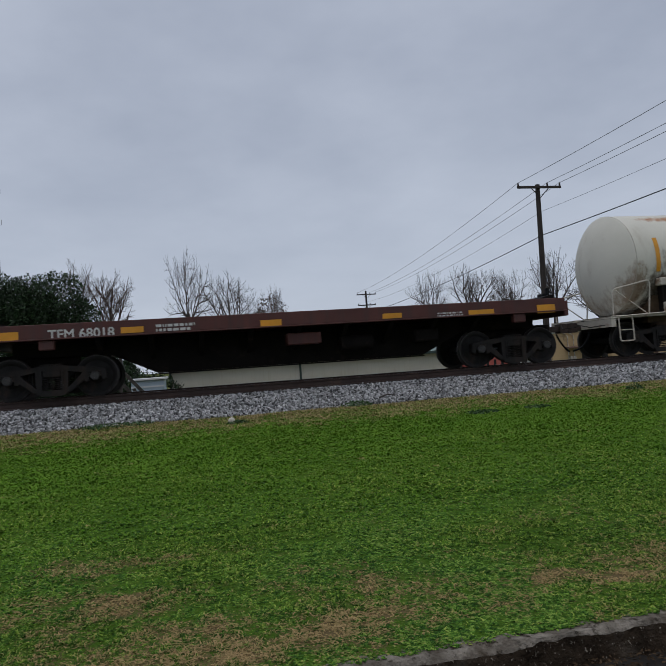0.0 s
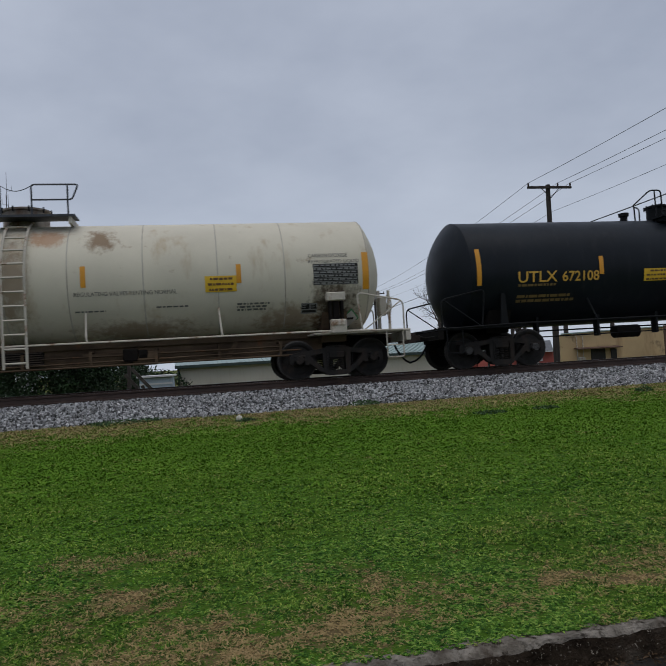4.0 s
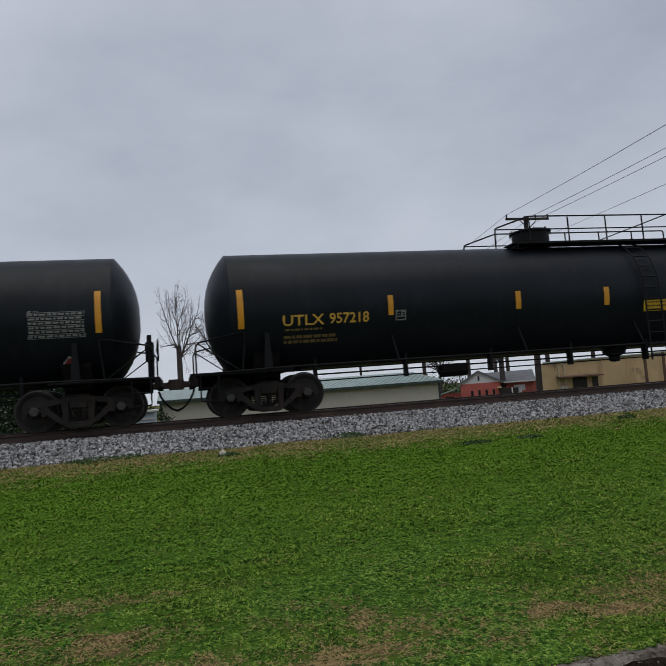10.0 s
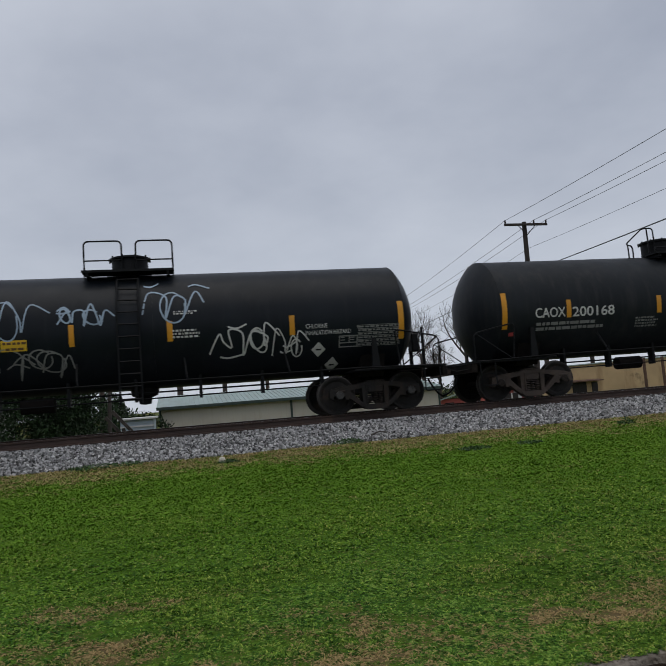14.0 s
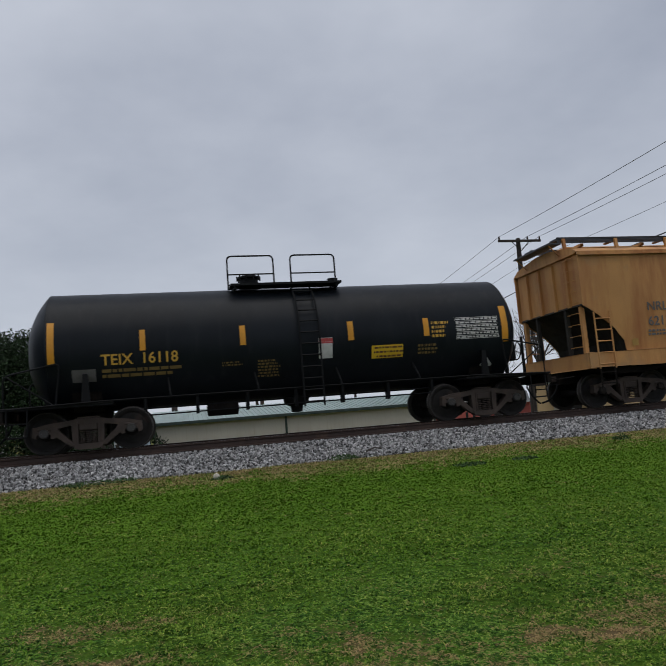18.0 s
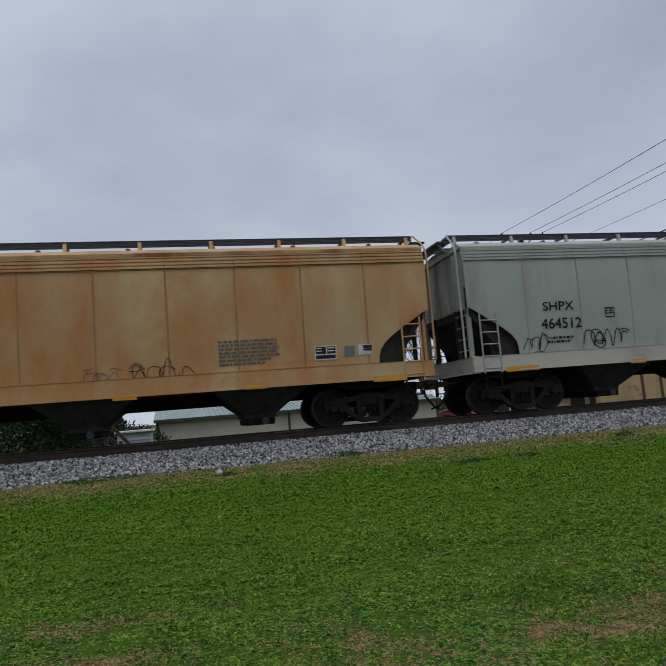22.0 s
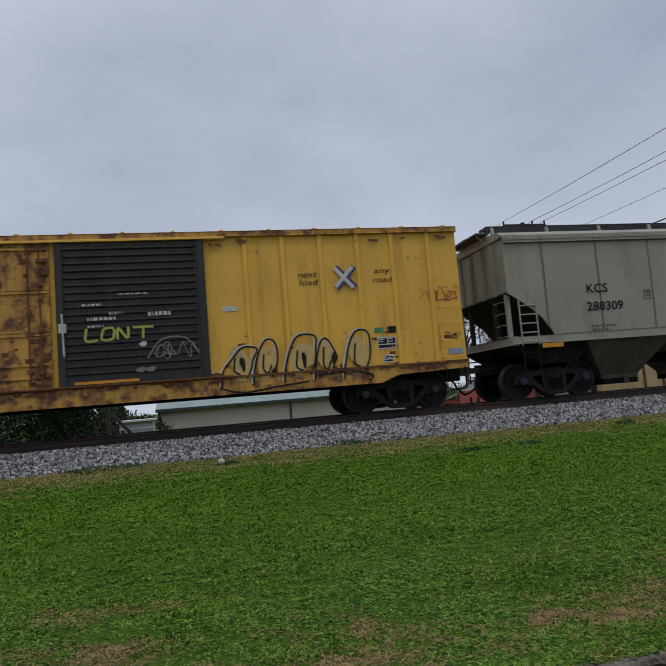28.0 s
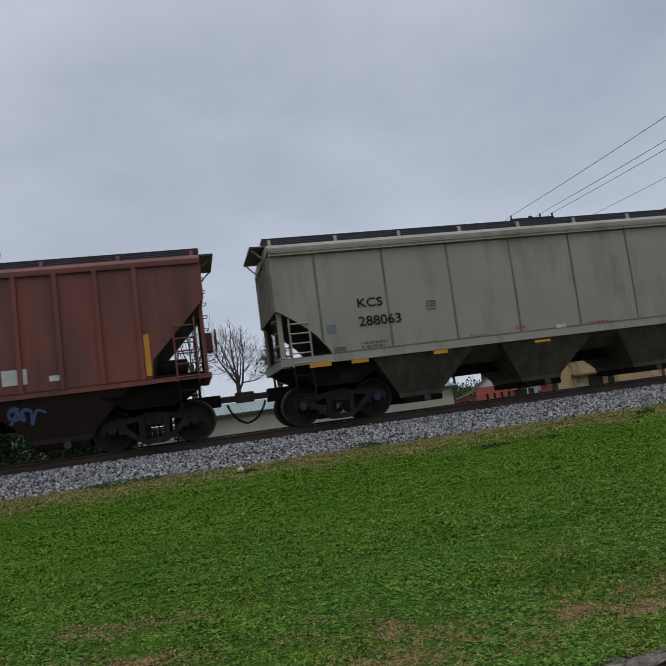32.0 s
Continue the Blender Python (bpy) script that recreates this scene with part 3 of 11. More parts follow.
def strokes(parent, name, lines, width, material, surf, label="", lift=0.012):
    """Painted lines on a surface: each a list of (x, z), drawn as smooth ribbons."""
    m = Mesh()
    for j, ln in enumerate(lines):
        p = [Vector((a, b)) for a, b in ln]
        q = []
        for i in range(len(p) - 1):
            a, b, c, d = p[max(i - 1, 0)], p[i], p[i + 1], p[min(i + 2, len(p) - 1)]
            for s in range(5):
                t = s / 5
                q.append(0.5 * ((2 * b) + (c - a) * t + (2 * a - 5 * b + 4 * c - d) * t * t + (3 * b - a - 3 * c + d) * t ** 3))
        q.append(p[-1])
        v = []
        for i, c in enumerate(q):
            d = (q[min(i + 1, len(q) - 1)] - q[max(i - 1, 0)])
            d = d.normalized() if d.length > 1e-6 else Vector((1, 0))
            s = Vector((-d.y, d.x)) * width / 2
            v += [surf(c.x + s.x, c.y + s.y, lift + 0.001 * j), surf(c.x - s.x, c.y - s.y, lift + 0.001 * j)]
        m.add(v, [(2 * i, 2 * i + 1, 2 * i + 3, 2 * i + 2) for i in range(len(q) - 1)])
    return part(name, m, material, parent, label)


def sign(parent, x0, x1, z0, z1, surf, seed):
    """A yellow notice with lines of small dark writing."""
    p = decal(parent, "notice", x0, x1, z0, z1, M["sign_yellow"], surf, "yellow notice with small dark lines", lift=0.012)
    rng = random.Random(seed)
    cells = []
    n = max(2, int((z1 - z0) / 0.09))
    for i in range(n):
        z = z1 - (z1 - z0) * (i + 0.35) / n
        h = (z1 - z0) / n * 0.42
        w = (x1 - x0) * rng.uniform(0.55, 0.86)
        a = (x0 + x1) / 2 - w / 2
        while a < (x0 + x1) / 2 + w / 2:
            b = a + rng.uniform(0.05, 0.14)
            cells.append((a, b - 0.02, z - h, z))
            a = b
    rects(p, "notice_lines", cells, M["ink_tag"], surf, lift=0.018)


def scrawl(parent, x0, x1, z0, z1, material, width, surf, seed):
    """Loose spray-can lettering that spells nothing."""
    rng = random.Random(seed * 13 + 7)
    w, h = x1 - x0, z1 - z0
    # one running line that loops up and down, crossed by ovals and flicks
    n = max(3, int(round(w / max(0.22, h * 0.5))))
    run = []
    for i in range(n):
        cx = x0 + w * (i + 0.5) / n
        top = z1 - h * rng.uniform(0.0, 0.35)
        low = z0 + h * rng.uniform(0.0, 0.3)
        run += [(cx - w / n * rng.uniform(0.1, 0.5), low), (cx + w / n * rng.uniform(-0.3, 0.3), top), (cx + w / n * rng.uniform(0.3, 0.9), (top + low) / 2 + h * rng.uniform(-0.1, 0.2))]
    lines = [run]
    for i in range(max(1, n // 2)):
        cx, cz = x0 + w * rng.uniform(0.1, 0.9), z0 + h * rng.uniform(0.35, 0.65)
        rx, rz, tilt = w / n * rng.uniform(0.35, 0.75), h * rng.uniform(0.25, 0.5), rng.uniform(-0.4, 0.4)
        lines.append([(cx + rx * math.cos(a) + tilt * rz * math.sin(a), cz + rz * math.sin(a)) for a in [0.7 + 0.65 * j for j in range(10)]])
    for i in range(2):
        cx, cz = x0 + w * rng.uniform(0.0, 0.9), z0 + h * rng.uniform(-0.1, 1.05)
        lines.append([(cx, cz), (cx + w * 0.12, cz + h * rng.uniform(-0.12, 0.2)), (cx + w * rng.uniform(0.2, 0.4), cz + h * rng.uniform(-0.1, 0.1))])
    return strokes(parent, "graffiti", lines, max(0.016, width * 0.62), material, surf)


def blob(parent, name, x, z, rx, rz, material, surf, lift, seed=1, wobble=0.12):
    rng = random.Random(seed)
    ph = [rng.uniform(0, 6.28) for _ in range(3)]
    pts = []
    for k in range(28):
        a = 2 * math.pi * k / 28
        r = 1 + wobble * math.sin(2 * a + ph[0]) + wobble * 0.6 * math.sin(3 * a + ph[1])
        pts.append((x + rx * r * math.cos(a), z + rz * r * math.sin(a)))
    m = Mesh().add([surf(a, b, lift) for a, b in pts], [tuple(range(28))])
    return part(name, m, material, parent), pts


def badge(parent, x, z, rx, rz, surf):
    """An eight-sided red emblem with a pale border and plain pale shapes in it."""
    def ring(k, lift):
        c = 0.42
        p = [(-1, -c), (-c, -1), (c, -1), (1, -c), (1, c), (c, 1), (-c, 1), (-1, c)]
        return Mesh().add([surf(x + a * rx * k, z + b * rz * k, lift) for a, b in p], [tuple(range(8))])
    b = part("emblem", ring(1.0, 0.010), M["ink_white"], parent, "red eight-sided emblem with a white border")
    part("emblem_field", ring(0.93, 0.014), M["badge_red"], b)
    cells = []
    for i, (a0, a1, dz) in enumerate(((-0.62, 0.55, 0.52), (-0.62, 0.15, 0.20), (-0.62, 0.72, -0.14))):
        cells += [(x + a0 * rx, x + (a0 + 0.2) * rx, z + (dz - 0.16) * rz, z + (dz + 0.16) * rz), (x + (a0 + 0.26) * rx, x + a1 * rx, z + (dz - 0.1) * rz, z + (dz + 0.08) * rz)]
    rects(b, "emblem_bars", cells, M["ink_white"], surf, lift=0.018)
    strokes(b, "emblem_flourish", [[(x - 0.2 * rx, z - 0.62 * rz), (x, z - 0.48 * rz), (x + 0.2 * rx, z - 0.58 * rz), (x + 0.4 * rx, z - 0.48 * rz), (x + 0.62 * rx, z - 0.55 * rz)],
                                   [(x + 0.3 * rx, z + 0.1 * rz), (x + 0.5 * rx, z + 0.34 * rz), (x + 0.6 * rx, z + 0.2 * rz)]], 0.03, M["ink_white"], surf, lift=0.018)


# ---- ground, track bed and lawn ----
M["soil"] = mat("rough_grass_land", (0.085, 0.115, 0.028), 0.95, 0.0, 0.35, 0.7, 25, spots=(0.17, 0.125, 0.06), spot_amount=0.35, spot_scale=0.9, bump=0.5, bump_scale=30, spec=0.0)
M["stone"] = mat("crushed_grey_stone", (0.285, 0.285, 0.285), 0.85, 0.0, 0.22, 8, 60, island=0.85, spec=0.2)
# near black: the bed's colour stands for the shade in gaps between stones
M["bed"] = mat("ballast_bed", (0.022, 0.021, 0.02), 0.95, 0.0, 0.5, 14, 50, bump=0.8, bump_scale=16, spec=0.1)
M["rail"] = mat("rusty_rail_steel", (0.050, 0.029, 0.022), 0.7, 0.1, 0.25, 2, spots=(0.075, 0.042, 0.028), bump=0.1)
M["rail_top"] = mat("worn_rail_head", (0.16, 0.14, 0.13), 0.35, 0.6, 0.15, 4)
M["tie"] = mat("creosoted_wood", (0.05, 0.042, 0.036), 0.9, 0.0, 0.35, 2, run=(8, 0.6, 8), streak=(0.09, 0.08, 0.07), amount=0.4, bump=0.4)
M["kerb"] = mat("weathered_kerb_concrete", (0.27, 0.24, 0.20), 0.9, 0.0, 0.45, 6, 60, streak=(0.075, 0.058, 0.042), amount=0.60, run=(9, 9, 9), spots=(0.035, 0.028, 0.02), spot_amount=0.50, spot_scale=16, bump=0.9, bump_scale=60, spec=0.05)
M["kerb_face"] = mat("dark_brown_kerb_concrete", (0.042, 0.031, 0.022), 0.95, 0.0, 0.5, 9, 80, streak=(0.15, 0.135, 0.115), amount=0.18, run=(0.9, 1, 0.8), spots=(0.36, 0.32, 0.26), spot_amount=0.24, spot_scale=48, bump=0.9, bump_scale=60, spec=0.0)
M["dead_leaf"] = mat("dead_brown_leaf", (0.075, 0.048, 0.028), 0.85, 0.0, 0.4, 6, island=0.6, spec=0.1)
M["road"] = mat("asphalt", (0.034, 0.031, 0.028), 0.95, 0.0, 0.3, 6, 90, bump=0.5, bump_scale=120, spec=0.05)

EYE_Y = -16.43
KERB_Y = EYE_Y + 3.08


def ground_height(x, y):
    """Height of the lawn and of the lower land past the railway."""
    if y < -3.3:
        t = (y - KERB_Y) / (-3.3 - KERB_Y)
        t = max(0.0, t)
        h = -1.0 + 0.47 * (t ** 1.15)
        return h + 0.02 * noise.noise(Vector((x * 0.5, y * 0.5, 0)))
    if y < 3.3:
        return -0.55
    t = min(1.0, (y - 3.3) / 6.0)
    return -0.55 - 1.75 * t * t * (3 - 2 * t) + 0.04 * noise.noise(Vector((x * 0.2, y * 0.2, 3)))


def sheet(name, xs, ys, height, material, label):
    m = Mesh()
    v = [(x, y, height(x, y)) for y in ys for x in xs]
    n = len(xs)
    f = [(j * n + i, j * n + i + 1, (j + 1) * n + i + 1, (j + 1) * n + i) for j in range(len(ys) - 1) for i in range(n - 1)]
    ob = part(name, m.add(v, f), material, smooth=60)
    return tagged(ob, label, kind="structure")


xs_near = [-900, -300, -90, -40] + [-25 + 1.0 * i for i in range(76)] + [70, 120, 400, 1500]
ys_near = [KERB_Y + 0.06 + (-3.2 - KERB_Y - 0.06) * i / 30 for i in range(31)] + [-1.0, 1.0, 3.2, 4.5, 6, 7.5, 9, 11, 16, 24, 40, 70, 120, 300, 900, 2500]
LAWN = sheet("ground", xs_near, ys_near, ground_height, None, "mown green lawn with brown patches, running to the horizon past the railway")
road = Mesh().box(-900, 1500, EYE_Y - 9, KERB_Y - 0.05, -1.5, -1.15)
tagged(part("road", road, M["road"]), "dark asphalt street beside a concrete kerb", kind="structure")
back_land = Mesh().box(-900, 1500, EYE_Y - 900, EYE_Y - 9.004, -1.6, -1.02)
tagged(part("ground", back_land, M["soil"]), "plain grass land behind the street", kind="structure")


def kerb():
    rng = random.Random(5)
    base = empty("kerb", "weathered, chipped concrete kerb with a darker brown face along the lawn", "kerb", kind="structure")
    x = -12.0
    k = 0
    while x < 16:
        x1 = x + 2.4
        xs = [x + 0.006 + (2.388) * i / 96 for i in range(97)]
        v, f = [], []
        rows = 13
        for a in xs:
            chip = 0.030 + 0.045 * noise.noise(Vector((a * 3.1, 1.7, 0))) + 0.022 * noise.noise(Vector((a * 11, 4, 0)))
            top = -1.0 + 0.008 * noise.noise(Vector((a * 2, 9, 0)))
            back = KERB_Y + 0.115 + 0.045 * noise.noise(Vector((a * 5, 2, 2))) + 0.02 * noise.noise(Vector((a * 17, 2, 5)))
            face = KERB_Y - 0.045
            line = [(back, -1.30), (back, top - 0.006)]
            line += [(back + (face + chip - back) * q / 4, top) for q in (1, 2, 3, 4)]
            line += [(face, top - 0.012 - chip * 0.8)]
            line += [(face - 0.05 * q / 6, top - 0.012 - chip * 0.8 + (-1.22 - top + 0.012 + chip * 0.8) * q / 6) for q in range(1, 7)]
            for j, (b, z) in enumerate(line):
                rough = 0.010 if 2 <= j <= 5 else (0.016 if j > 5 else 0.0)
                w = noise.noise(Vector((a * 38, j * 3.1, 1))) + 0.7 * noise.noise(Vector((a * 14, j * 1.7, 6)))
                v.append((a, b - (rough * w if j > 5 else 0), z + (rough * w if j <= 5 else 0)))
        for i in range(96):
            for j in range(rows - 1):
                f.append((i * rows + j, i * rows + j + 1, (i + 1) * rows + j + 1, (i + 1) * rows + j))
        f += [tuple(range(rows)), tuple(range(96 * rows, 97 * rows))]
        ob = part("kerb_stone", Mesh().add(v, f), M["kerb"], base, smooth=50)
        # the street-facing side below the edge takes the darker brown concrete
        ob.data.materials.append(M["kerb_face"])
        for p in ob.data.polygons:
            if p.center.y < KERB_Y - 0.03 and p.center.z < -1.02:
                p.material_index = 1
        x = x1
        k += 1
    far = Mesh().box(-900, -12.0, KERB_Y - 0.03, KERB_Y + 0.10, -1.35, -1.0).box(16.85, 1500, KERB_Y - 0.03, KERB_Y + 0.10, -1.35, -1.0)
    part("kerb_run", far, M["kerb"], base)
    litter = Mesh()
    for i in range(4200):
        a, b = rng.uniform(0.2, 4.8), KERB_Y - 0.08 - abs(rng.gauss(0, 0.22))
        d, s = rng.uniform(0, 6.3), rng.uniform(0.006, 0.02)
        z = -1.145 + rng.uniform(0, 0.03)
        p = Vector((math.cos(d), math.sin(d), rng.uniform(-0.3, 0.3))) * s
        q = Vector((-p.y, p.x, 0)) * 0.25
        c = Vector((a, b, z))
        litter.add([c - p, c + q, c + p, c - q + Vector((0, 0, 0.006))], [(0, 1, 2), (0, 2, 3)])
    tagged(part("leaf_litter", litter, M["dead_leaf"]), "dry brown leaf litter in the gutter", "leaf litter", kind="stuff")


kerb()


# the track
def rails():
    prof = [(-0.07, -0.172), (0.07, -0.172), (0.07, -0.158), (0.014, -0.14), (0.010, -0.05), (0.034, -0.038), (0.036, -0.006), (0.028, 0),
            (-0.028, 0), (-0.036, -0.006), (-0.034, -0.038), (-0.010, -0.05), (-0.014, -0.14), (-0.07, -0.158)]
    track = empty("railway_track", "rusty steel rails on dark timber sleepers", "track", kind="structure")
    for y in (-0.753, 0.753):
        m = Mesh().prism([(a + y, b) for a, b in prof], -700, 900, "yz")
        ob = part("rail", m, M["rail"], track)
        ob.data.materials.append(M["rail_top"])
        for p in ob.data.polygons:
            if p.normal.z > 0.9 and p.center.z > -0.01:
                p.material_index = 1
    slab = Mesh().box(-0.115, 0.115, -1.3, 1.3, -0.36, -0.182, 0.012).data("sleeper")
    plate = Mesh().box(-0.10, 0.10, -0.16, 0.16, -0.182, -0.173, 0.003).box(-0.06, -0.03, -0.11, -0.075, -0.175, -0.145).box(0.03, 0.06, 0.075, 0.11, -0.175, -0.145).data("tie_plate")
    for i in range(-14, 52):
        s = part("sleeper", slab, M["tie"], track)
        s.location.x = i * 0.52
        for y in (-0.753, 0.753):
            p = part("tie_plate", plate, M["rail"], s)
            p.location.y = y


rails()


def bed_height(y):
    a = abs(y)
    if a < 1.55:
        return -0.235
    return -0.235 - (a - 1.55) * 0.19


def ballast():
    v, f = [], []
    ys = [-3.6 + 0.15 * i for i in range(49)]
    xs = [-700, -100, -20] + [-12 + 0.5 * i for i in range(85)] + [60, 200, 900]
    for x in xs:
        for y in ys:
            v.append((x, y, bed_height(y) + 0.02 * noise.noise(Vector((x * 2, y * 2, 0)))))
    n = len(ys)
    f = [(i * n + j, i * n + j + 1, (i + 1) * n + j + 1, (i + 1) * n + j) for i in range(len(xs) - 1) for j in range(n - 1)]
    tagged(part("ballast_bed", Mesh().add(v, f), M["bed"], smooth=70), "near-black stone bed under the track, shade between stones in its colour", kind="structure")
    rs = np.random.RandomState(4)
    N = 84000
    x = rs.uniform(-7.5, 26, N)
    y = -0.85 - 2.65 * rs.uniform(0, 1, N) ** 0.9
    # the lower edge is ragged and thins out into the grass
    edge = np.array([-3.18 + 0.22 * noise.noise(Vector((a * 0.55, 0, 7))) + 0.12 * noise.noise(Vector((a * 2.3, 0, 2))) for a in x])
    keep = (y > edge) | (rs.uniform(0, 1, N) < 0.05)
    extra = 2500
    x2 = rs.uniform(-7.5, 24, extra)
    y2 = rs.uniform(-0.55, 3.0, extra)
    x, y = np.concatenate([x[keep], x2]), np.concatenate([y[keep], y2])
    N = len(x)
    z = np.array([bed_height(b) for b in y]) + rs.uniform(-0.022, 0.05, N)
    size = rs.uniform(0.009, 0.025, N) * rs.uniform(0.8, 1.3, N)
    base = np.array([(-1, -1, -1), (1, -1, -1), (1, 1, -1), (-1, 1, -1), (-1, -1, 1), (1, -1, 1), (1, 1, 1), (-1, 1, 1)], float)
    faces = np.array([(0, 3, 2, 1), (4, 5, 6, 7), (0, 1, 5, 4), (1, 2, 6, 5), (2, 3, 7, 6), (3, 0, 4, 7)])
    pts = base[None] * rs.uniform(0.5, 1.15, (N, 8, 3))
    q = rs.normal(size=(N, 4))
    q /= np.linalg.norm(q, axis=1)[:, None]
    w, a, b, c = q.T
    R = np.stack([1 - 2 * (b * b + c * c), 2 * (a * b - c * w), 2 * (a * c + b * w), 2 * (a * b + c * w), 1 - 2 * (a * a + c * c), 2 * (b * c - a * w),
                  2 * (a * c - b * w), 2 * (b * c + a * w), 1 - 2 * (a * a + b * b)], -1).reshape(N, 3, 3)
    pts = np.einsum("nij,nkj->nki", R, pts) * size[:, None, None] + np.stack([x, y, z], -1)[:, None]
    me = bpy.data.meshes.new("ballast_stones")
    me.from_pydata(pts.reshape(-1, 3), [], (faces[None] + 8 * np.arange(N)[:, None, None]).reshape(-1, 4))
    tagged(part("ballast_stones", me, M["stone"]), "loose grey crushed stone ballast beside the rails", "ballast", kind="stuff")


ballast()


# grass
# bare and dry spots in the lawn: (x, y, half width, half depth)
WORN = [(1.10, -12.74, 0.30, 0.20), (1.02, -12.28, 0.12, 0.16), (2.12, -12.66, 0.14, 0.09), (2.46, -12.84, 0.15, 0.08), (2.86, -12.54, 0.26, 0.18), (0.68, -12.90, 0.18, 0.14),
        (-0.68, -11.37, 0.40, 0.20), (-0.79, -12.12, 0.50, 0.22), (-0.43, -12.89, 0.42, 0.22), (0.17, -13.05, 0.22, 0.13), (0.07, -12.62, 0.20, 0.11)]


def grass_material(name, greens, dry, patch, fine=False, bump=0.0, tuft=0.34):
    """Grass in mixed greens by blade, or by a fine grain, with dry patches, more of them by the kerb and by the ballast."""
    m = bpy.data.materials.new(name)
    m.use_nodes = True
    nt = m.node_tree
    b = nt.nodes["Principled BSDF"]
    tc = nt.nodes.new("ShaderNodeTexCoord")

    def cloud(scale, detail=6, rough=0.6):
        n = nt.nodes.new("ShaderNodeTexNoise")
        n.inputs["Scale"].default_value = scale
        n.inputs["Detail"].default_value = detail
        n.inputs["Roughness"].default_value = rough
        nt.links.new(tc.outputs["Object"], n.inputs["Vector"])
        return n.outputs["Fac"]

    def calc(op, a, c, d=None):
        n = nt.nodes.new("ShaderNodeMath")
        n.operation = op
        for i, val in enumerate((a, c, d)):
            if isinstance(val, (int, float)):
                n.inputs[i].default_value = val
            elif val is not None:
                nt.links.new(val, n.inputs[i])
        return n.outputs[0]

    def spread(val, lo, hi, to0, to1):
        n = nt.nodes.new("ShaderNodeMapRange")
        n.interpolation_type = "SMOOTHSTEP"
        for i, c in enumerate((lo, hi, to0, to1)):
            n.inputs[i + 1].default_value = c
        nt.links.new(val, n.inputs[0])
        return n.outputs[0]

    if fine:
        grain = spread(cloud(85, 3), 0.3, 0.7, 0, 1)
    else:
        g = nt.nodes.new("ShaderNodeNewGeometry")
        grain = g.outputs["Random Per Island"]
    sep = nt.nodes.new("ShaderNodeSeparateXYZ")
    nt.links.new(tc.outputs["Object"], sep.inputs[0])
    lush = calc("ADD", spread(cloud(0.9, 5), 0.3, 0.7, -0.13, 0.13), spread(cloud(26.0, 3, 0.6), 0.32, 0.68, -tuft, tuft))
    lush = calc("ADD", lush, spread(cloud(7.0, 4, 0.7), 0.3, 0.7, -0.14, 0.14))
    r = nt.nodes.new("ShaderNodeValToRGB")
    e = r.color_ramp.elements
    e[0].position, e[0].color = 0.0, (*greens[0], 1)
    e[1].position, e[1].color = 1.0, (*greens[-1], 1)
    for i, c in enumerate(greens[1:-1]):
        k = e.new((i + 1) / (len(greens) - 1))
        k.color = (*c, 1)
    # grass colours are lowered towards the kerb and raised towards the track
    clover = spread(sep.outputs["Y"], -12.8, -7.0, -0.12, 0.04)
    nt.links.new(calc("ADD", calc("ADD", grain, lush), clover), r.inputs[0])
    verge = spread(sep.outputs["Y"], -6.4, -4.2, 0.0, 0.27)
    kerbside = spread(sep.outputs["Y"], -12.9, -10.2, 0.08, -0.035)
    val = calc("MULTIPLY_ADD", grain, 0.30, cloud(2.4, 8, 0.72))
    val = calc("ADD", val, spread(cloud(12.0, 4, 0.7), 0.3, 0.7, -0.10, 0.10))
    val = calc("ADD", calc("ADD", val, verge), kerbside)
    for wx, wy, wa, wb in WORN:
        mp = nt.nodes.new("ShaderNodeMapping")
        mp.inputs["Location"].default_value = (-wx / wa, -wy / wb, 0)
        mp.inputs["Scale"].default_value = (1 / wa, 1 / wb, 0)
        nt.links.new(tc.outputs["Object"], mp.inputs[0])
        ln = nt.nodes.new("ShaderNodeVectorMath")
        ln.operation = "LENGTH"
        nt.links.new(mp.outputs[0], ln.inputs[0])
        val = calc("ADD", val, spread(ln.outputs["Value"], 0.0, 2.3, 0.23, 0.0))
    mx = nt.nodes.new("ShaderNodeMix")
    mx.data_type = "RGBA"
    nt.links.new(spread(val, patch, patch + 0.20, 0, 1), mx.inputs["Factor"])
    nt.links.new(r.outputs[0], mx.inputs["A"])
    mx.inputs["B"].default_value = (*dry, 1)
    nt.links.new(mx.outputs["Result"], b.inputs["Base Color"])
    b.inputs["Roughness"].default_value = 0.8
    b.inputs["Specular IOR Level"].default_value = 0.04
    if bump:
        bp = nt.nodes.new("ShaderNodeBump")
        bp.inputs["Strength"].default_value = bump
        bp.inputs["Distance"].default_value = 0.03
        nt.links.new(cloud(45, 4), bp.inputs["Height"])
        nt.links.new(bp.outputs[0], b.inputs["Normal"])
    return m


GREENS = [(0.028, 0.068, 0.010), (0.084, 0.167, 0.020), (0.154, 0.255, 0.031), (0.308, 0.380, 0.079)]
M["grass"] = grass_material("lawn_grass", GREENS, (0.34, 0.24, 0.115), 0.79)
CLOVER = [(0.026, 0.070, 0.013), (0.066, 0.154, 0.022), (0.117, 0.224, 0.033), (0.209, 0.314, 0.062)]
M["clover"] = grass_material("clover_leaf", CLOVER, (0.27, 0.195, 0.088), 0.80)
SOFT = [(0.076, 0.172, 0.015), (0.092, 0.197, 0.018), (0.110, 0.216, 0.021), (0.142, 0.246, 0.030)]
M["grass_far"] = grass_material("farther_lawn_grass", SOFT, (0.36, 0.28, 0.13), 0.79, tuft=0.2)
# darkened copy of the grass colours: shade between blades put into the ground
M["lawn"] = grass_material("lawn_gap_shade", [tuple(0.56 * c for c in g) for g in SOFT], (0.13, 0.095, 0.045), 0.78, True, 0.8)
